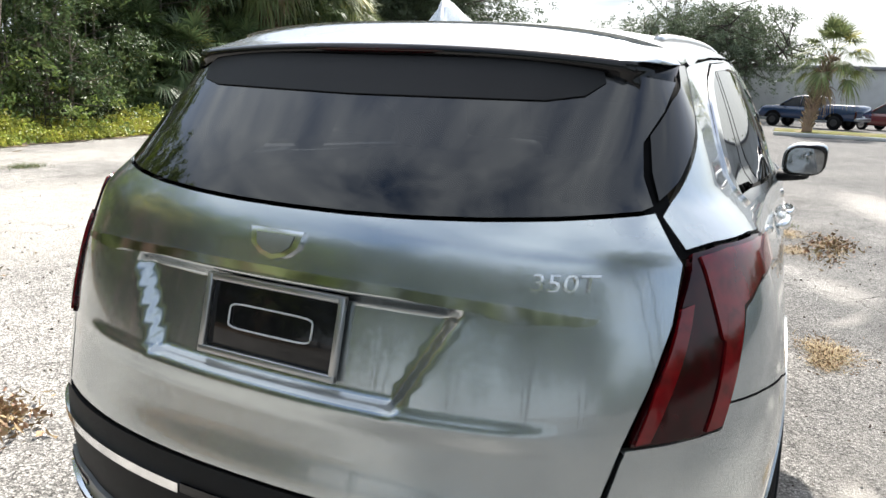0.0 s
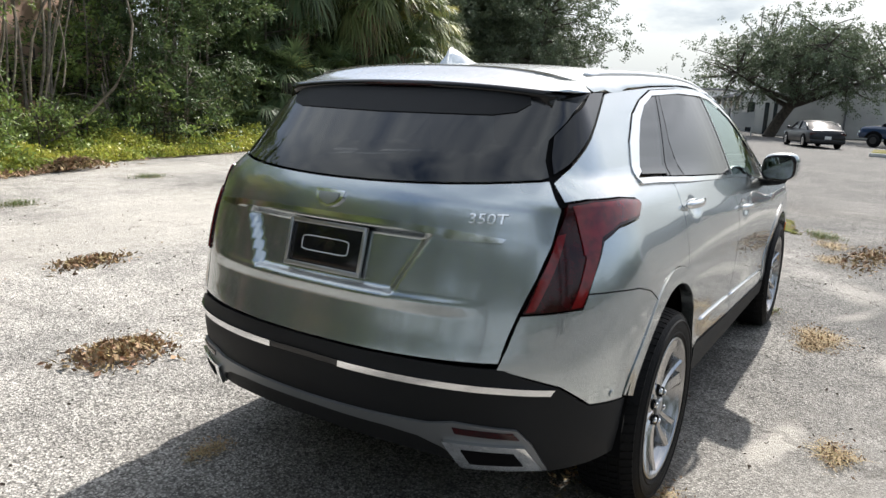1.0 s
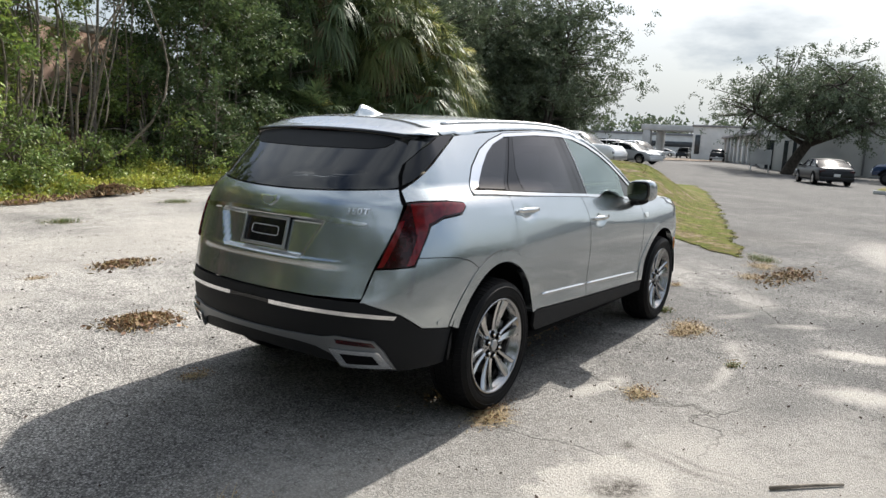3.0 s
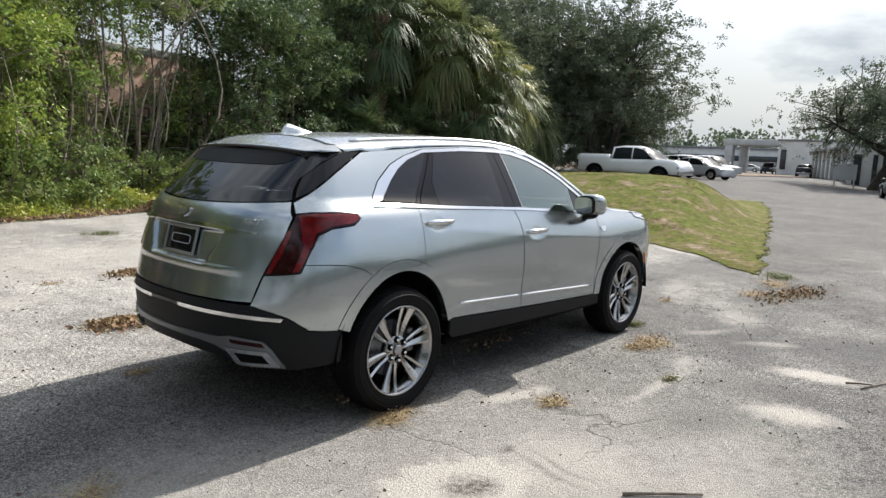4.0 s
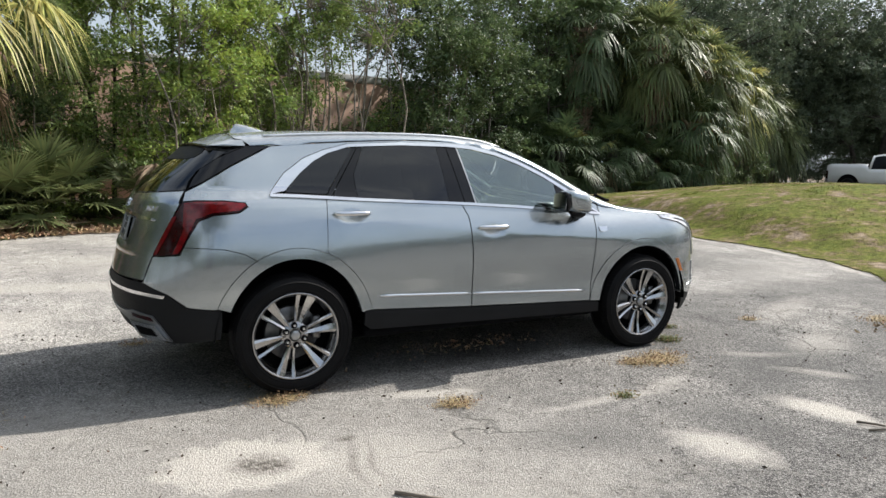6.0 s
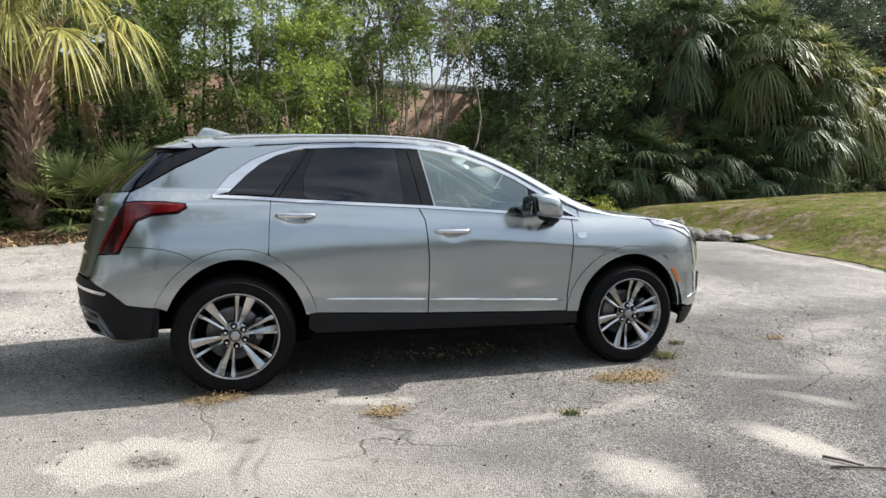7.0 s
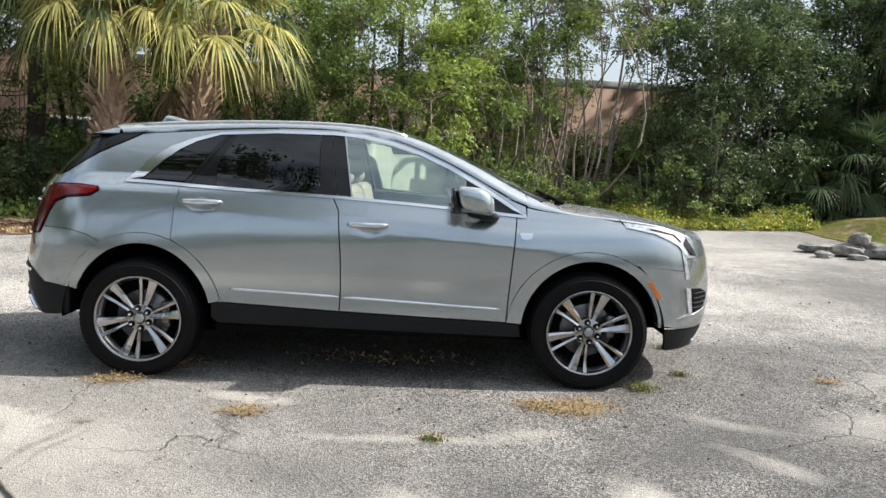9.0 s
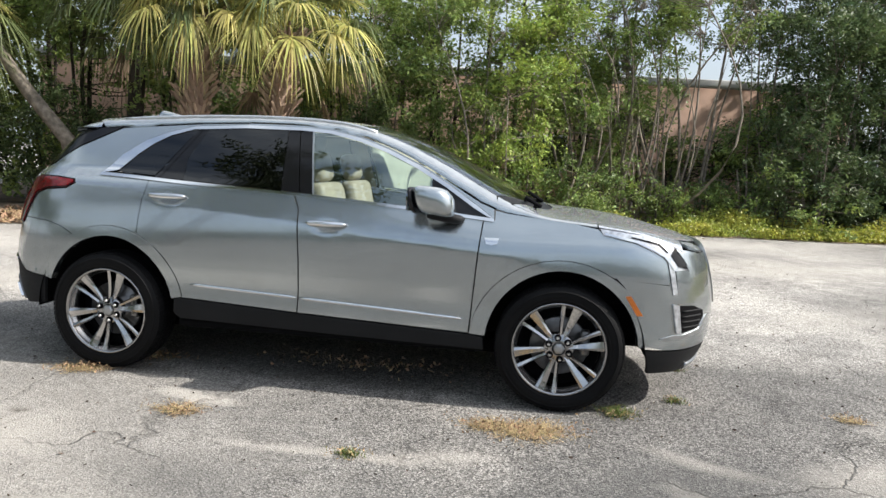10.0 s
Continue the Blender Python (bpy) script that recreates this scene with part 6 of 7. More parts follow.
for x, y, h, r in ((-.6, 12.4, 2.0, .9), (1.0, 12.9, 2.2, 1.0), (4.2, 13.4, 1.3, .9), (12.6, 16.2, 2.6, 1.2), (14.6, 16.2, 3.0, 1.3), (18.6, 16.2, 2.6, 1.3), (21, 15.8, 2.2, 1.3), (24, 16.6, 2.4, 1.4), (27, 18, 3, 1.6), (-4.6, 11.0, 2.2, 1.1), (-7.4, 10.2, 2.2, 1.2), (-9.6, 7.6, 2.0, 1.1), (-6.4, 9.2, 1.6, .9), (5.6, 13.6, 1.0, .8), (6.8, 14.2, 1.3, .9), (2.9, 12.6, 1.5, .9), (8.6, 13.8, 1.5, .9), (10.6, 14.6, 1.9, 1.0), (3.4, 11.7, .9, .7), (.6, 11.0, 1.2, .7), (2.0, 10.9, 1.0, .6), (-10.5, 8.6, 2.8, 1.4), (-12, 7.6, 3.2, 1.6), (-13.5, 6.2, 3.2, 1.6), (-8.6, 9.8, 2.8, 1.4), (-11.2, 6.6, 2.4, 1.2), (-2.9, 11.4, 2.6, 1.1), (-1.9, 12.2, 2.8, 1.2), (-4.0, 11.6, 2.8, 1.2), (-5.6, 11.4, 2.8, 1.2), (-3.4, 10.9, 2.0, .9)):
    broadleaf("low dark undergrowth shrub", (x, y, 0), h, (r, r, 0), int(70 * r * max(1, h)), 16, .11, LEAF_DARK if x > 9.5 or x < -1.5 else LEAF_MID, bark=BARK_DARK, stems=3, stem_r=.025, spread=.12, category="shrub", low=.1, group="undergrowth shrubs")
for x, y, h, r in ((29, 21.5, 3.0, 2.6), (33, 22, 3.4, 3.0), (38, 23, 3.4, 3.2), (43, 22, 3.2, 3.0), (47.5, 21.5, 3.0, 3.0), (53, 24, 3.4, 3.4)):
    broadleaf("wide dark shrub under the oaks", (x, y, 0), h, (r, r, h * .55), 480, 22, .15, LEAF_OAK, bark=BARK_DARK, stems=3, stem_r=.05, spread=.25, category="shrub", group="shrubs under the oaks", hollow=.3)
# unseen trees, added to block sky and darken the tailgate
for x, y, h, r in ((-19, 5, 13, 4.6), (-21, -1, 14, 5), (-20, -8, 13, 5), (-19, -15, 13, 5), (-15.5, 9.5, 12, 3.6)):
    broadleaf("tall leafy tree added out of view behind the yard", (x, y, 0), h, (r, r, h * .48), 700, 16, .36, LEAF_OAK, bark=BARK_DARK, stems=3, stem_r=.15, spread=.35, group="trees at the yard's back", hollow=.4)
broadleaf("tall leafy tree beside the open yard", (-4.8, -10.2, 0), 13.5, (3.6, 3.6, 4.6), 420, 14, .30, LEAF_OAK, bark=BARK_DARK, stems=2, stem_r=.18, spread=.35, hollow=.35)
for x, y, h, low, r in ((-11, 13, 11, 3.5, 2.6), (-7.6, 14.2, 10.5, 3.5, 2.4), (-4.4, 15.2, 10.8, 4.0, 2.4), (-1.4, 16, 10.4, 4.6, 2.0), (1.2, 16.4, 10.2, 4.6, 1.8), (3.6, 17.4, 4.2, .6, 1.3), (4.9, 17.8, 3.4, .5, 1.2), (11.6, 19.4, 10.6, 4.5, 2.2), (2.4, 17.6, 4.0, .4, 1.4), (6.3, 16.8, 3.0, .2, 1.0), (7.5, 17.0, 3.1, .2, 1.1), (8.8, 16.6, 3.6, .2, 1.0)):
    broadleaf("leafy tree in the back row", (x, y, 0), h, (r, r, 0), int(30 * (h - low) * r), 16, .16, LEAF_MID, bark=BARK_DARK, stems=3, stem_r=.07, spread=.16, low=low, group="back row trees")
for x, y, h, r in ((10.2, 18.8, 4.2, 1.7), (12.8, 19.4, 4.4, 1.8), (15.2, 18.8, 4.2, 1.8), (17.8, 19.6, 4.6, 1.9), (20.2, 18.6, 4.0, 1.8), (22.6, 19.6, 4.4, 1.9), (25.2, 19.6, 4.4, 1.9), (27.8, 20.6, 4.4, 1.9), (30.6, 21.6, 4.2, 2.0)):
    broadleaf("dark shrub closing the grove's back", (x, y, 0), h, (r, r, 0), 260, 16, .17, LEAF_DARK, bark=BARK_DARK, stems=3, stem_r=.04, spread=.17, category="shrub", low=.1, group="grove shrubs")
# the tall oaks beyond the mound, and the wood behind all
for x, y, h, r in ((41.5, 20.5, 12.5, 6.0), (39.0, 25.5, 13.0, 6.2), (35.5, 24.5, 13.5, 6.0), (28.0, 23.5, 12.0, 5.0), (22.0, 22.0, 10.5, 3.8), (49, 24, 8, 4.5)):
    broadleaf("tall dark spreading oak", (x, y, 0), h, (r, r, h * .46), 2500, 24, .20, LEAF_OAK, bark=BARK_DARK, stems=3, stem_r=.2, spread=.26, hollow=.25, group="tall oaks", twigs=140)
# the single oak before the low building
oak = thing("oak_tree", "spreading live oak with a leaning forked trunk", "tree", at=pose(57.6, 6.8, 0))
bm = bmesh.new()
stem = limb(bm, (0, 0, -.1), (.3, -1.5, 2.8), .46, .34, .12, 7, 10)
head = stem[-1]
tips = []
for gx, gy, gz in ((1, 4.8, 5.2), (-1, 2.6, 6.8), (0, -1.0, 7.8), (2, -4.4, 6.6), (-1.5, -6.6, 5.2), (3.5, 1.0, 7.0), (-3.5, -2.0, 6.6), (-2.5, 4.6, 4.6), (3.5, -5.4, 5.4)):
    tips += limb(bm, head if abs(gy) < 4.7 else stem[-2], (gx, gy * .9 - 1.8, gz), .21, .07, .25, 8, 7)[3:]
pts = crown_points(2500, (6.4, 7.2, 3.6), .2, -.9) + np.array([.5, -2.0, 6.1])
pts[:, 2] += -.35 * np.abs(pts[:, 1] + 2.0) / 7.2 * 3
for q in pts[::9]:
    near = min(tips, key=lambda t: (t - Vector(q)).length)
    limb(bm, near, q, .07, .02, .2, 4, 4)
part("trunk", bm, BARK_DARK, oak)
way = pts - np.array([.5, -1.2, 5.0])
way /= np.linalg.norm(way, axis=1, keepdims=True) + 1e-9
v, f = spray_arrays(pts, way, 24, .7, .20)
mesh_part("crown", v.tolist(), f.tolist(), LEAF_OAK, oak)
# a grey trunk leaning into the palms
ob = part("leaning_trunk", tube_bm([(-6.6, 8.2, -.1), (-7.0, 8.15, 1.5), (-7.8, 8.1, 2.4), (-8.6, 8.0, 3.5), (-9.3, 8.0, 4.8)], [.17, .15, .13, .11, .08], 9), BARK)
tagged(ob, "bare grey trunk leaning among the palms", "tree trunk")

# low vines along the pavement's edge
NV = 3600
cx = rng.uniform(1.2, 12.0, NV)
vx = np.array([VERGE(x) for x in cx])
off = np.abs(rng.normal(size=NV)) * .9 + .1
hill = np.array([.5 + .5 * noise.noise((x * .9, y * .9, 2.2)) for x, y in zip(cx, vx + off)])
cz = .04 + (.95 * np.clip(hill - .2, 0, 1)) * np.clip(off / 1.1, 0, 1) * rng.uniform(.3, 1.1, NV)
keep = hill + rng.uniform(-.15, .15, NV) > .34
v, f = leaf_arrays(clump_points(np.stack([cx, vx + off, cz], 1)[keep], 13, .085), .075)
v[:, 2] = np.maximum(v[:, 2], .02)
tagged(mesh_part("vine_cover", v.tolist(), f.tolist(), [LEAF_YELLOW]), "low yellow-green vines and weeds along the verge", "ground cover", kind="stuff")
cx = rng.uniform(-7, 1.5, 700)
cy = np.array([VERGE(x) for x in cx]) + rng.uniform(1.7, 3.9, 700)
v, f = leaf_arrays(clump_points(np.stack([cx, cy, rng.uniform(.05, .35, 700)], 1), 12, .14), .10)
v[:, 2] = np.maximum(v[:, 2], .02)
tagged(mesh_part("undergrowth", v.tolist(), f.tolist(), [LEAF_MID]), "low green undergrowth beneath the trees", "ground cover", kind="stuff")


# dry litter along the verge's edge
NL = 10000
lx = rng.uniform(-8, 4.5, NL)
ly = np.array([VERGE(x) for x in lx]) + np.abs(rng.normal(size=NL)) * 1.15 - .15
v, f = leaf_arrays(np.stack([lx, ly, .03 + .05 * rng.random(NL) + .04 * np.clip(ly - np.array([VERGE(x) for x in lx]), 0, 2)], 1), .10, 0, .2)
v[:, 2] = np.maximum(v[:, 2], .015)
tagged(mesh_part("leaf_litter", v.tolist(), f.tolist(), DRY_LEAF), "dry brown leaf litter strewn along the verge", "leaf litter", kind="stuff")


def blades(pts, length, spread, width_=.006, lean=.5, rise=1.0):
    """Bent grass blades from the given feet: two faces each."""
    verts, faces = [], []
    for p in pts:
        a = rng.uniform(0, 2 * math.pi)
        o = Vector((math.cos(a), math.sin(a), 0))
        s = Vector((-o.y, o.x, 0)) * width_
        ln = length * rng.uniform(.5, 1.3)
        p = Vector(p)
        m_, t_ = p + o * ln * lean * .35 + Vector((0, 0, ln * .6 * rise)), p + o * ln * lean + Vector((0, 0, ln * .75 * rise))
        k = len(verts)
        verts += [p - s, p + s, m_ + s * .8, m_ - s * .8, t_]
        faces += [(k, k + 1, k + 2, k + 3), (k + 3, k + 2, k + 4)]
    return [tuple(q) for q in verts], faces


# turf on the mound
pts = []
while len(pts) < 90000:
    x, y = 7.2 + 13 * rng.random() ** 1.5, rng.uniform(-1, 13)
    if x > LAWN_W(min(y, 14.5)) + rough_edge(x, y) - .05 and y > LAWN_S(x) + rough_edge(x, y) - .05:
        pts.append((x, y, lawn_height(x, y) - .01))
v, f = blades(pts, .034, .02, .008, 1.5, .5)
tagged(mesh_part("turf", v, f, turf_material("turf_blade", .5, 0)), "short patchy yellow-green grass blades", "grass", kind="stuff")


def tuft(label, at, radius, n, green, length=.10, squash=1.0, turn=0):
    """A tuft of weeds and dry straw in a crack."""
    tf = thing("weed_tuft", label, "weeds", "weeds in the yard", at=pose(*at, 0, 0, turn))
    n = int(n * 2.2)
    p = rng.normal(size=(n, 2)) * radius * .42
    v, f = blades([(x, y * squash, 0) for x, y in p], length * (.55 if green else .75), .05, .0019, 1.2 if green else 1.9, 1.0 if green else .4)
    tagged(mesh_part("grass_blade", v, f, WEED if green else STRAW, tf), kind="stuff")
    q = np.concatenate([rng.normal(size=(n // 2, 2)) * radius * .6, np.abs(rng.normal(size=(n // 2, 1))) * .015 + .008], 1)
    q[:, 1] *= squash
    v, f = leaf_arrays(q, .02, 0, .2)
    v[:, 2] = np.clip(v[:, 2], .004, .08)
    tagged(mesh_part("dry_leaf", v.tolist(), f.tolist(), DRY_LEAF if not green else STRAW, tf), kind="stuff")
    return tf


for x, y, r, n, g, ln, sq, tn in ((-.12, -1.0, .17, 170, False, .07, .55, 8), (.82, -1.52, .13, 110, False, .07, .6, 0), (2.72, -1.30, .24, 260, False, .08, .6, 15), (2.5, -1.27, .16, 140, False, .06, .6, 0), (3.22, -.88, .11, 120, True, .08, .8, 0), (1.87, -1.84, .08, 70, True, .05, .7, 0), (-.81, .715, .10, 70, False, .04, .6, 0), (-1.70, -.74, .10, 26, False, .12, 1, 0), (-1.69, -1.17, .12, 130, False, .05, .8, 0), (3.6, -.55, .07, 50, True, .06, .7, 0), (3.72, .2, .08, 50, True, .07, .7, 0), (1.9, 7.6, .3, 150, True, .16, .8, 0), (5.0, 9.3, .35, 180, True, .14, .7, 0), (-.15, 4.04, .12, 70, False, .05, .6, 0), (7.6, -.95, .4, 260, True, .12, .5, 20), (6.9, -1.1, .4, 220, False, .09, .5, 10), (5.9, -1.15, .3, 160, False, .07, .5, 0), (4.6, -.6, .1, 60, False, .05, .6, 0)):
    tuft("tuft of green weeds in a crack" if g else "tuft of dry straw and weeds in a crack", (x, y, .002), r, n, g, ln, sq, tn)


# small dark chips, seeds and bits of leaf strewn over the yard
ND = 2600
dx, dy = rng.uniform(-4.5, 6.5, ND), rng.uniform(-4.2, 7.5, ND)
v, f = leaf_arrays(np.stack([dx, dy, np.full(ND, .008)], 1), .026 * rng.uniform(.35, 1.15, size=(ND, 1)), 0, .3)
v[:, 2] = np.clip(v[:, 2], .004, .016)
chips = material("dark_chip", (.07, .05, .035), rough=.9, random_tint=.6)
tagged(mesh_part("ground_debris", v.tolist(), f.tolist(), chips), "small dark leaf chips strewn on the pavement", "debris", kind="stuff")


def leaf_pile(label, at, rx, ry, n, turn=0, high=.07, leaf=.055):
    pile = thing("leaf_pile", label, "leaf litter", "piles of dry leaves", at=pose(*at, 0, 0, turn))
    p = rng.normal(size=(n, 2)) * .45
    z = high * np.exp(-(p**2).sum(1) * 1.6) * rng.uniform(.2, 1, n) + .006
    q = np.stack([p[:, 0] * rx, p[:, 1] * ry, z], 1)
    v, f = leaf_arrays(q[: n // 2], leaf, 0, .3)
    v[:, 2] = np.maximum(v[:, 2], .003)
    tagged(mesh_part("leaf", v.tolist(), f.tolist(), DRY_LEAF, pile), kind="stuff")
    v, f = leaf_arrays(q[n // 2 :], leaf * 1.5, 0, .07)
    v[:, 2] = np.maximum(v[:, 2], .003)
    tagged(mesh_part("straw", v.tolist(), f.tolist(), STRAW, pile), kind="stuff")


leaf_pile("round pile of dry brown leaves on concrete", (-.35, 2.0, .002), .30, .24, 800, 0, .06, .05)
leaf_pile("long strewn pile of dry leaves and straw", (.80, 4.15, .002), .42, .22, 420, 10, .05)
leaf_pile("brown leaf litter heaped beside the car", (.05, -.62, .002), .38, .12, 220, 0, .012, .03)
leaf_pile("brown leaf litter under the car", (1.6, -.35, .002), .9, .25, 220, 0, .012, .03)
leaf_pile("dark rubble and dry leaves at the lawn's tip", (6.3, -1.5, .002), .9, .28, 420, -6, .05)
leaf_pile("dead palm leaves strewn on the verge", (-2.4, 9.3, .03), 1.3, .6, 600, 20, .12)
leaf_pile("dead palm leaves and twigs under the palms", (-4.4, 7.9, .03), 1.2, .6, 600, 30, .12)
leaf_pile("dry fronds and litter at the pavement's edge", (1.0, 10.3, .03), 1.6, .35, 500, 5, .08)


def stick(label, points, r):
    ob = part("fallen_stick", tube_bm(points, [r, r * .9, r * .7, r * .35][: len(points)], 6), BARK)
    tagged(ob, label, "stick", "fallen sticks")


stick("short grey stick lying on asphalt", [(.008, -2.423, .010), (.15, -2.56, .012), (.285, -2.695, .009)], .009)
stick("thin forked twig on asphalt", [(2.80, -2.78, .012), (2.86, -2.86, .014), (2.91, -2.93, .01)], .008)
stick("broken twig on asphalt", [(2.74, -2.89, .010), (2.92, -2.96, .012), (3.2, -3.04, .01)], .007)


def fallen_frond(at, turn, blade=.8):
    """A dead fan leaf lying on the ground, its stalk bent up a little."""
    ob = thing("fallen_frond", "dead straw-brown palm frond lying on the verge", "frond", "fallen fronds", at=pose(*at, rng.uniform(-6, 6), rng.uniform(-4, 8), turn))
    vs, fs, ms = [], [], []
    frond(vs, fs, ms, (-.9, 0, .05), (1, 0, .10), .9, blade, .14, 0, 26, .022)
    mesh_part("leaf", [(v.x, v.y, max(v.z, .012)) for v in vs], fs, FROND_DEAD, ob)


for x, y, turn in ((-4.6, 7.7, 20), (-3.6, 8.2, 160), (-2.9, 8.5, -30), (-2.0, 9.2, 200), (-5.4, 7.2, 80), (4.3, 11.0, 10), (4.9, 11.15, 170), (.9, 10.35, 30), (13.4, 14.2, 40), (15.6, 14.4, 190), (-1.2, 9.6, 95)):
    fallen_frond((x, y, .05), turn)
leaf_pile("heap of dry fronds and twigs on the verge", (4.6, 11.0, .03), .9, .3, 420, 5, .22, .12)
leaf_pile("straw and dead palm litter under the palms", (-3.2, 8.4, .02), 1.8, .7, 900, 35, .10, .09)


def rock(label, at, size):
    bm = bmesh.new()
    bmesh.ops.create_icosphere(bm, subdivisions=2, radius=1)
    for v in bm.verts:
        k = 1 + .45 * noise.noise(v.co * 1.3 + Vector(at) * 3) + .2 * noise.noise(v.co * 3.5 + Vector(at))
        v.co = Vector((v.co.x * size[0], v.co.y * size[1], max(v.co.z, -.4) * size[2])) * k
    ob = part("rock", bm, ROCK, smooth=False)
    ob.matrix_world = pose(*at)
    tagged(ob, label, "rock", "rocks by the lawn")


ROCK = material("grey_rock", (.21, .20, .18), rough=.9, vary=.4, scale=5, bump=.7, bump_scale=20)
rock("rounded grey boulder on the rubble", (9.6, 7.4, .30), (.19, .17, .16))
for x, y, z, sx, sy, sz in ((9.4, 7.4, .10, .34, .24, .14), (9.9, 7.2, .10, .30, .26, .15), (10.35, 6.95, .09, .34, .22, .13), (10.8, 6.6, .07, .3, .2, .1), (11.2, 6.4, .07, .24, .2, .1), (9.1, 7.9, .08, .3, .22, .12), (10.1, 7.7, .12, .26, .2, .14), (8.8, 7.1, .05, .16, .14, .08), (9.3, 6.9, .05, .18, .12, .07), (10.6, 7.3, .10, .2, .18, .12)):
    rock("broken grey stone by the lawn", (x, y, z), (sx, sy, sz))
# hanging dead frond beside the palmetto
palm = thing("dead_frond", "dead brown palm frond hanging from a bent stalk", "frond", at=pose(.1, 10.3, 0))
vs, fs, ms = [], [], []
frond(vs, fs, ms, (-1.2, .1, .5), (.75, 0, .65), 1.6, .3, .8, 0, 12)
for wx, wy in ((.75, -.1), (-.75, -.1), (.25, -.5), (-.25, .4), (.5, .4)):
    frond(vs, fs, ms, (.30, 0, 1.30), (wx, wy, -.75), .08, .74, 1.0, 0, 30, .035)
mesh_part("leaf", [tuple(v) for v in vs], fs, FROND_DEAD, palm)

# ---- the building behind the trees, and the far side of the yard ----
STUCCO = material("pink_stucco", (.64, .43, .33), rough=.9, vary=.18, scale=1.2, bump=.3, bump_scale=40)
PALE_WALL = material("pale_grey_render", (.48, .48, .47), rough=.9, vary=.1, scale=.8, bump=.2, bump_scale=20)
WHITE_WALL = material("white_paint", (.62, .62, .60), rough=.8, vary=.08, scale=.8)
BLUE_WALL = material("blue_paint", (.06, .20, .52), rough=.7, vary=.1, scale=1)
ROOFING = material("grey_roofing", (.20, .20, .21), rough=.9, vary=.15, scale=1)
CAR_PANE = material("dark_car_window", (.012, .014, .016), rough=.25, spec=.25, vary=.2, scale=2)
PANE = material("dark_pane", (.03, .035, .04), rough=.08, vary=.2, scale=2)

house = thing("stucco_building", "pink stucco building behind the trees", "building")
house_turn = pose(8.3, 20.2, 0, 0, 0, 9) @ pose(-8.3, -20.2, 0)
bm = box_bm((27, .3, 4.3), (-1.0, 20.2, 2.15), .02)
part("wall", bm, STUCCO, house)
bm = box_bm((27.4, .5, .28), (-1.0, 20.15, 4.42), .04)
part("parapet", bm, PALE_WALL, house, "pale parapet band")
bm = box_bm((27, 9, .15), (-1.0, 24.8, 4.2), .02)
part("roof", bm, ROOFING, house)
for x in (-10, -4, 2.2):
    w = part("window", box_bm((1.6, .08, 1.1), (x, 20.02, 1.9), .02), PANE, house)
    part("window_frame", box_bm((1.75, .06, 1.25), (x, 20.04, 1.9), .02), WHITE_WALL, w)

house.matrix_world = house_turn

hall = thing("low_building", "long low pale grey building with a flat roof", "building")
part("wall", box_bm((14, 44, 4.3), (72.5, -14.6, 2.15), .05), PALE_WALL, hall)
part("roof", box_bm((14.6, 44.6, .30), (72.5, -14.6, 4.35), .08), ROOFING, hall)
part("downpipe", tube_bm([(65.4, 2.2, .1), (65.4, 2.2, 4.2)], .08, 8), ROOFING, hall)
part("wall_lamp", box_bm((.4, .5, .35), (65.3, 4.6, 3.5), .05), DARK, hall)
shop = thing("arcade_building", "white building with a columned arcade and dark doors", "building")
LINE_A, LINE_B = Vector((66.5, 9.2, 0)), Vector((107, 23.2, 0))
along = (LINE_B - LINE_A).normalized()
inward = Vector((along.y, -along.x, 0))
turn_shop = Matrix.Rotation(math.atan2(along.y, along.x), 4, "Z")
shop_len = (LINE_B - LINE_A).length
mid_ = (LINE_A + LINE_B) / 2
part("wall", box_bm((shop_len, 6, 3.5), mid_ + inward * 5.4 + Vector((0, 0, 1.75)), .05, turn=turn_shop), WHITE_WALL, shop)
part("roof", box_bm((shop_len + .8, 9, .35), mid_ + inward * 3.9 + Vector((0, 0, 3.55)), .06, turn=turn_shop), ROOFING, shop)
for k in range(11):
    part("column", box_bm((.35, .35, 3.4), LINE_A.lerp(LINE_B, k / 10) + Vector((0, 0, 1.7)), .04, turn=turn_shop), WHITE_WALL, shop)
for k in range(10):
    d = part("door", box_bm((2.2, .12, 2.4), LINE_A.lerp(LINE_B, (k + .5) / 10) + inward * 2.38 + Vector((0, 0, 1.25)), .02, turn=turn_shop), PANE, shop)
front = part("front_wall", box_bm((.3, 3.4, 3.5), (66.0, 8.6, 1.75), .04), WHITE_WALL, shop)
for y, w_ in ((9.6, .6), (8.3, .35), (7.5, .5)):
    part("front_door", box_bm((.1, w_, 2.7), (65.83, y, 1.4), .02), PANE, front)
port = thing("car_port", "grey flat-roofed car port with thick posts", "car port")
part("roof", box_bm((9, 11.4, 1.0), (125, 35.2, 5.1), .1), PALE_WALL, port)
for y in (30.4, 39.9):
    for x in (121.2, 128.6):
        part("post", box_bm((1.3, 1.3, 4.7), (x, y, 2.35), .05), PALE_WALL, port)
annex = thing("low_office", "white low office block with a flat roof", "building")
part("wall", box_bm((14, 8.8, 5.2), (119, 25.0, 2.6), .05), WHITE_WALL, annex)
part("roof", box_bm((14.4, 9.2, .3), (119, 25.0, 5.3), .05), ROOFING, annex)
part("window", box_bm((.1, .8, 3.0), (111.95, 28.6, 2.4), .02), PANE, annex)
depot = thing("pale_depot", "long pale building with a ribbon of dark windows", "building")
part("wall", box_bm((10, 60, 4.6), (165, 62, 2.3), .05), WHITE_WALL, depot)
part("window_band", box_bm((.2, 56, 1.2), (159.9, 62, 2.6), .03), PANE, depot)
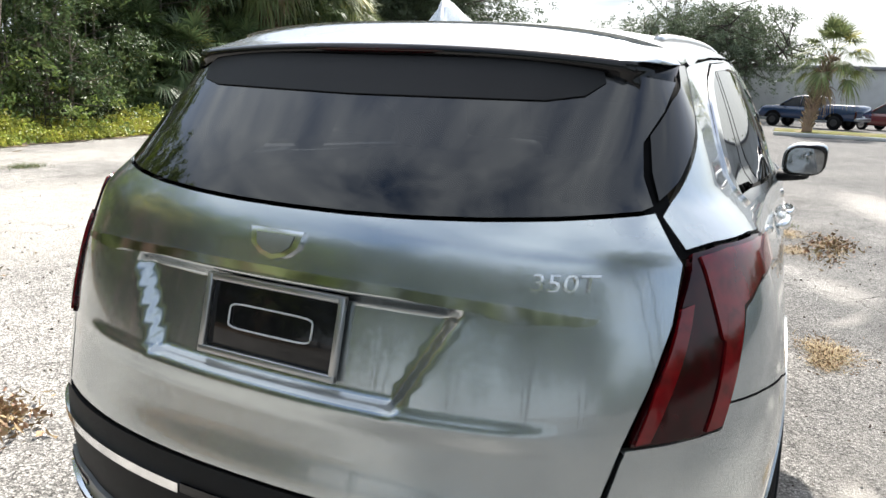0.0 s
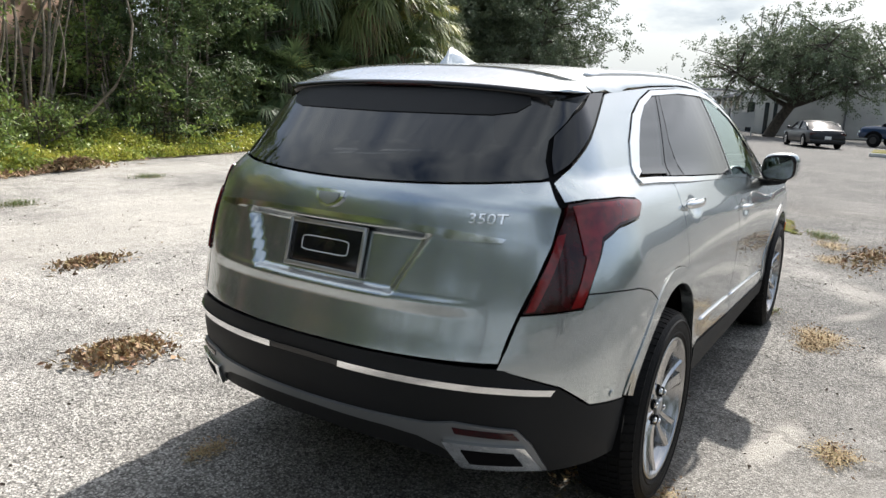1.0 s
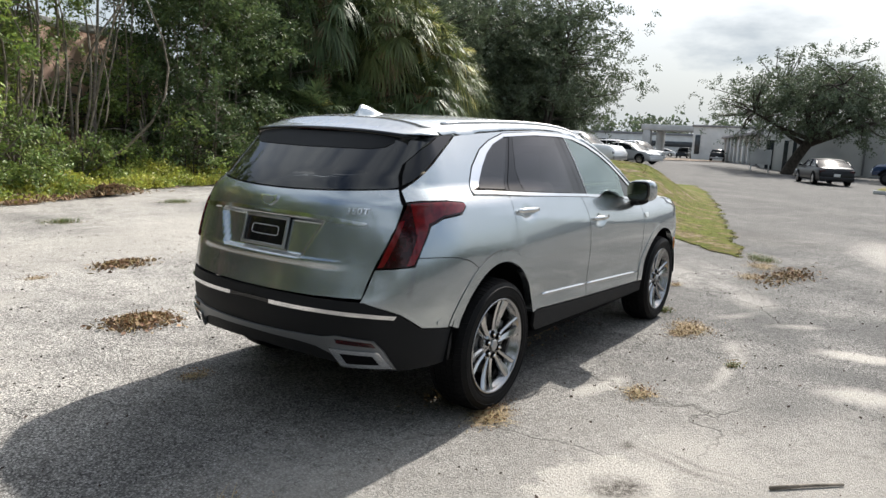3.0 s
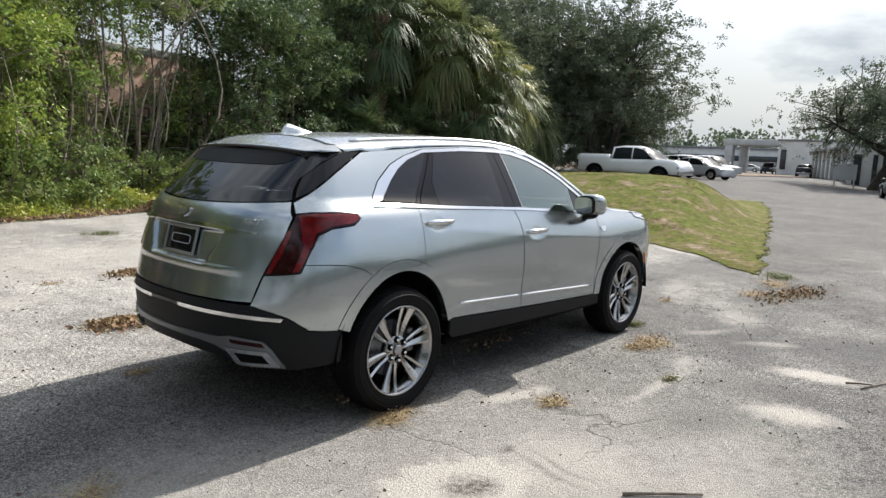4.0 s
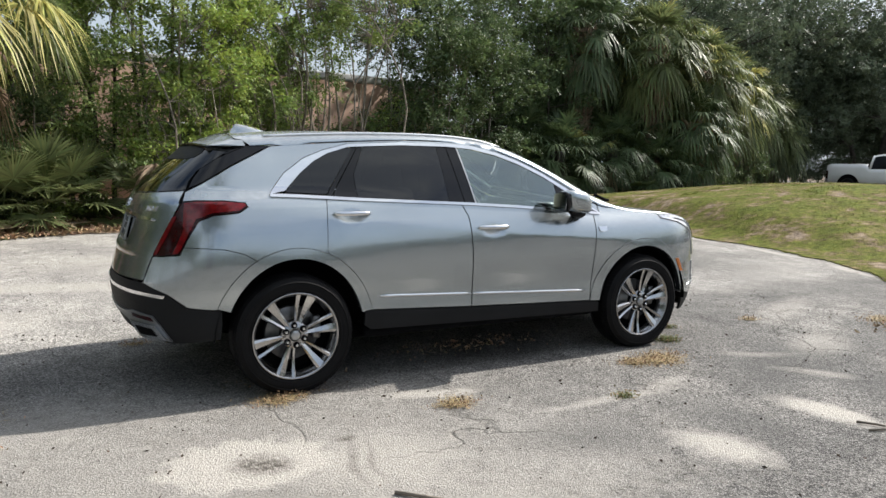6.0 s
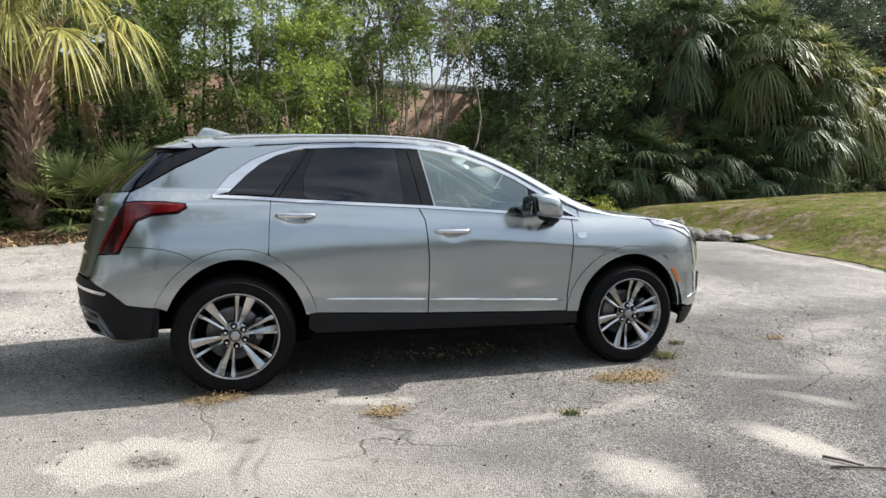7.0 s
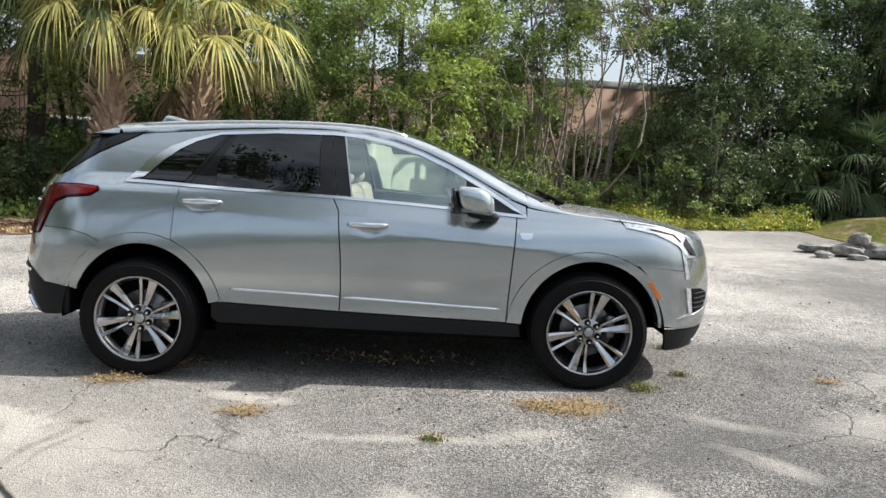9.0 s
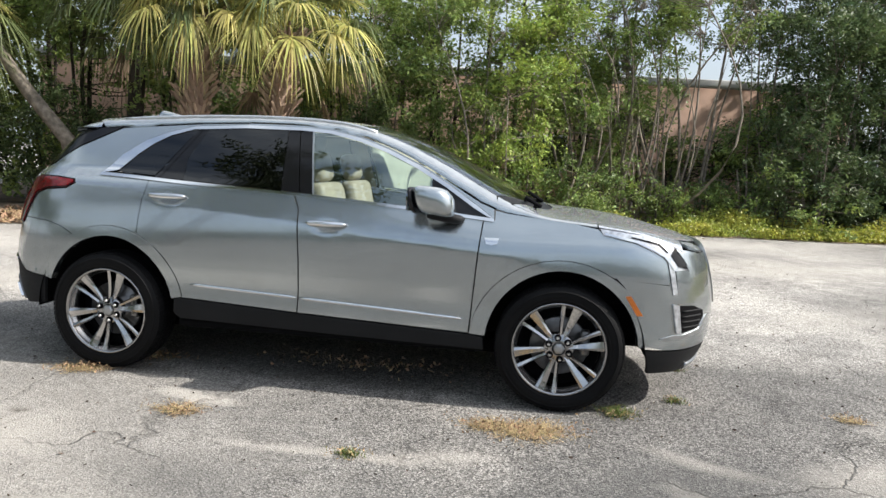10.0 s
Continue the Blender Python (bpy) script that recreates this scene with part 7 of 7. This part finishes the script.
part("roof", box_bm((10.6, 60.6, .5), (165, 62, 4.8), .05), ROOFING, depot)
board = thing("sign_board", "grey blank sign board on two posts", "sign")
part("panel", box_bm((.08, 1.55, 1.15), (56.3, 8.5, 1.25), .02), PALE_WALL, board)
for y in (7.85, 9.15):
    part("post", tube_bm([(56.36, y, 0), (56.36, y, 1.85)], .05, 8), WHITE_WALL, board)
blue = thing("blue_building", "bright blue painted low building", "building")
part("wall", box_bm((12, 22, 4.6), (112, -20, 2.3), .05), BLUE_WALL, blue)
part("roof", box_bm((13, 23, .5), (112, -20, 4.8), .05), ROOFING, blue)
part("window", box_bm((.1, 1.2, 1.0), (105.9, -13.5, 3.0), .02), PANE, blue)
# a row of far trees on the skyline
cl = []
for k in range(150):
    y = rng.uniform(-60, 120)
    cl.append((215 + rng.uniform(-8, 8), y, 4 + rng.uniform(-2, 5) + 2 * noise.noise((y * .05, 0, 0))))
v, f = leaf_arrays(clump_points(cl, 45, 2.0), 1.3)
v[:, 2] = np.maximum(v[:, 2], .1)
tagged(mesh_part("far_woods", v.tolist(), f.tolist(), LEAF_OAK), "hazy row of trees on the skyline", "woods", kind="stuff")
# trees across the yard, on the side that the car's doors face
cl = []
for k in range(900):
    x = rng.uniform(-45, 75)
    cl.append((x, -46 + rng.uniform(-3, 3), rng.random() * (5.5 + 3.0 * noise.noise((x * .12, 3, 0)))))
v, f = leaf_arrays(clump_points(cl, 40, .9), .75)
v[:, 2] = np.maximum(v[:, 2], .1)
tagged(mesh_part("tree_belt", v.tolist(), f.tolist(), LEAF_OAK), "belt of trees across the yard", "woods", kind="stuff")
# parking sign post and kerb by the far lot
kerb = part("kerb", box_bm((.25, 9, .16), (33.2, -5.2, .08), .03), PALE_WALL)
tagged(kerb, "pale concrete kerb of a planting island", "kerb", kind="structure")
isl = part("planting_island", box_bm((6, 9, .12), (36.4, -5.2, .06), .05), grass_mat)
tagged(isl, "grassy planting island with a kerb", "lawn", kind="structure")


def far_car(name, label, at, turn, length, wide, high, paint, kind="sedan"):
    """A parked car seen from far: a body and a glasshouse lofted from sections, wheels in dark arches, lamps."""
    pickup = kind == "pickup"
    c = thing(name, label, "pickup" if pickup else "car", "parked cars", at=pose(*at, 0, 0, turn))
    L, H, W = length, high, wide / 2
    shape = {
        "sedan": ([-.5, -.47, -.38, -.1, .18, .40, .48, .5], [.50, .66, .69, .67, .66, .58, .50, .42], [-.41, -.33, -.22, -.10, .02, .10, .18, .25], [.67, .82, .95, 1.0, .99, .93, .79, .645]),
        "suv": ([-.5, -.48, -.38, -.1, .18, .40, .48, .5], [.48, .60, .61, .60, .60, .55, .50, .40], [-.485, -.46, -.42, -.2, .02, .10, .18, .26], [.60, .78, .94, 1.0, .99, .94, .80, .59]),
        "pickup": ([-.5, -.495, -.165, -.145, .18, .30, .46, .5], [.70, .74, .74, .63, .65, .665, .63, .46], [-.155, -.145, -.13, -.05, .08, .14, .20, .27], [.735, .85, .965, 1.0, 1.0, .955, .85, .66]),
    }[kind]
    belt = lambda x: float(np.interp(x, shape[0], shape[1])) * H
    top = lambda x: float(np.interp(x, shape[2], shape[3])) * H
    low = .17 * H if not pickup else .27 * H
    bm = bmesh.new()
    rows = []
    for x in np.linspace(-.5, .5, 41):
        w = W * (1 - .10 * abs(2 * x) ** 6)
        zb = belt(x)
        half_ = [(w * .90, low), (w * .985, low + .10), (w, low + (zb - low) * .45), (w * .985, low + (zb - low) * .75), (w * .93, zb - .015), (w * .80, zb + .012), (0, zb + .035)]
        ring = [(y, z) for y, z in half_] + [(-y, z) for y, z in half_[-2::-1]]
        rows.append([bm.verts.new((x * L * (1 - .012 * abs(z - .5 * H) / H), y, z)) for y, z in ring])
    for a, b in zip(rows, rows[1:]):
        for j in range(len(a) - 1):
            bm.faces.new((a[j], a[j + 1], b[j + 1], b[j]))
        bm.faces.new((a[-1], a[0], b[0], b[-1]))
    bm.faces.new(rows[0][::-1])
    bm.faces.new(rows[-1])
    bmesh.ops.recalc_face_normals(bm, faces=bm.faces)
    part("body", bm, paint, c)
    cabin, roof_ = bmesh.new(), bmesh.new()
    rows, tops = [], []
    x0, x1 = shape[2][0], shape[2][-1]
    for x in np.linspace(x0, x1, 21):
        zb, zt = belt(x) - .01, max(top(x), belt(x) + .005)
        k = (zt - zb) / (.38 * H)
        half_ = [(W * .92, zb), (W * (.92 - .16 * k), zb + (zt - zb) * .85), (W * (.92 - .24 * k), zb + (zt - zb) * .97), (0, zt + .02 * k)]
        ring = half_ + [(-y, z) for y, z in half_[-2::-1]]
        rows.append([cabin.verts.new((x * L, y, z)) for y, z in ring])
        if top(x) > .93 * H:
            tops.append([roof_.verts.new((x * L, y * 1.01, z + .008)) for y, z in ring[1:-1]])
    for bm_, rr in ((cabin, rows), (roof_, tops)):
        for a, b in zip(rr, rr[1:]):
            for j in range(len(a) - 1):
                bm_.faces.new((a[j], a[j + 1], b[j + 1], b[j]))
        bmesh.ops.recalc_face_normals(bm_, faces=bm_.faces)
    part("cabin_glass", cabin, CAR_PANE, c)
    part("roof_skin", roof_, paint, c)
    for s in (-1, 1):
        def pillar(xa, xb, thick):
            za, zb = belt(xa), max(top(xb) - .03, belt(xb))
            k = (zb - za) / (.38 * H)
            part("pillar", tube_bm([(xa * L, s * W * .93, za), ((xa + xb) / 2 * L, s * W * (.935 - .085 * k), (za + zb) / 2), (xb * L, s * W * (.93 - .19 * k), zb)], thick, 6), paint, c)
        span = x1 - x0
        pillar(x0 + .04 * span, x0 + (.07 if pickup else .24) * span, .055)
        pillar(x0 + .50 * span, x0 + .49 * span, .035)
        pillar(x1 - .01 * span, x1 - .27 * span, .035)
        r, arch = (.40, .16) if pickup else (.33, .09)
        for x in (-.30, .32):
            t = lathe_bm([(.2, -.11), (r - .02, -.11), (r, -.06), (r, .06), (r - .02, .11), (.2, .11)], 22)
            bmesh.ops.translate(t, verts=t.verts, vec=(x * L, s * (W - .10), r))
            wl_ = part("wheel", t, RUBBER, c)
            q = lathe_bm([(.21, -.112), (.17, -.118), (.0001, -.105)], 16)
            if s > 0:
                for v in q.verts:
                    v.co.y *= -1
            bmesh.ops.translate(q, verts=q.verts, vec=(x * L, s * (W - .10), r))
            part("rim", q, ALLOY_DARK if pickup else ALLOY, wl_)
            g_ = bmesh.new()
            pts = [(x * L + (r + arch) * math.cos(k), s * (W * .985 + .004), max(low + .01, r + (r + arch) * math.sin(k))) for k in np.linspace(0, math.pi, 17)]
            g_.faces.new([g_.verts.new(p) for p in pts])
            ex = bmesh.ops.extrude_face_region(g_, geom=list(g_.faces))
            bmesh.ops.translate(g_, verts=[v for v in ex["geom"] if isinstance(v, bmesh.types.BMVert)], vec=(0, s * .012, 0))
            bmesh.ops.recalc_face_normals(g_, faces=g_.faces)
            part("wheel_arch", g_, DARK, c, smooth=False)
        part("tail_lamp", box_bm((.10, .30, .16 if not pickup else .4), (-.487 * L, s * (W - .20), (.53 if not pickup else .47) * H), .03), RED_DARK, c)
        part("headlamp", box_bm((.12, .36, .14), (.482 * L, s * (W - .24), .46 * H), .03), LAMP_CLEAR, c)
        part("side_mirror", box_bm((.12, .20, .13), ((x1 - .045) * L, s * (W + .06), belt(x1 - .05) + .09), .04), paint if not pickup else DARK, c)
    part("number_plate", box_bm((.03, .32, .16), (-.497 * L, 0, .40 * H), .01), LEAD_MARK, c)
    part("rear_bumper", box_bm((.16, wide * .92, .20), (-.492 * L, 0, low + .13), .05), paint if not pickup else SATIN, c)
    part("front_bumper", box_bm((.14, wide * .92, .22), (.49 * L, 0, low + .13), .05), paint if not pickup else SATIN, c)
    return c


WHITE_CAR = material("white_car_paint", (.86, .86, .86), rough=.25, vary=.04, scale=1, coat=1)
BLACK_CAR = material("black_car_paint", (.012, .013, .016), rough=.3, vary=.1, scale=1, spec=.3)
BLUE_CAR = material("dark_blue_car_paint", (.02, .04, .09), rough=.15, vary=.1, scale=1, coat=1)
RED_CAR = material("dark_red_car_paint", (.12, .02, .016), rough=.2, vary=.1, scale=1, coat=1)
SILVER_CAR = material("silver_car_paint", (.5, .51, .52), rough=.3, metal=.2, vary=.05, scale=1, coat=1)
far_car("pickup_truck", "white crew-cab pickup with black wheel arches parked behind the mound", (32.6, 13.75, .30), -90, 5.95, 2.0, 1.93, WHITE_CAR, "pickup")
far_car("sedan_car", "old black sedan parked on the yard", (41.4, 2.3, 0), 22, 5.0, 1.85, 1.42, BLACK_CAR)
far_car("pickup_truck", "dark blue pickup parked behind the small palm", (46.5, -2.6, 0), 62, 5.9, 2.0, 1.9, BLUE_CAR, "pickup")
far_car("suv_parked", "dark red SUV parked in the far lot", (48.5, -7.2, 0), 50, 4.7, 1.9, 1.7, RED_CAR, "suv")
far_car("sedan_car", "silver sedan parked in the far lot", (45.6, 15.2, .38), -103, 4.6, 1.8, 1.45, SILVER_CAR)
far_car("suv_parked", "white SUV parked in the far lot", (51.5, 18.3, .38), -105, 4.7, 1.9, 1.65, WHITE_CAR, "suv")
far_car("suv_parked", "silver SUV parked in the far lot", (56.0, 18.3, .38), -112, 4.7, 1.9, 1.7, SILVER_CAR, "suv")
far_car("pickup_truck", "dark pickup standing before the arcade", (100, 22.4, 0), 12, 5.6, 1.9, 1.8, BLACK_CAR, "pickup")
far_car("suv_parked", "dark SUV standing under the car port", (124, 34.0, 0), 185, 4.8, 1.95, 1.9, BLACK_CAR, "suv")
far_car("sedan_car", "pale sedan parked behind the car port", (136, 41.5, 0), 100, 4.6, 1.8, 1.45, SILVER_CAR)
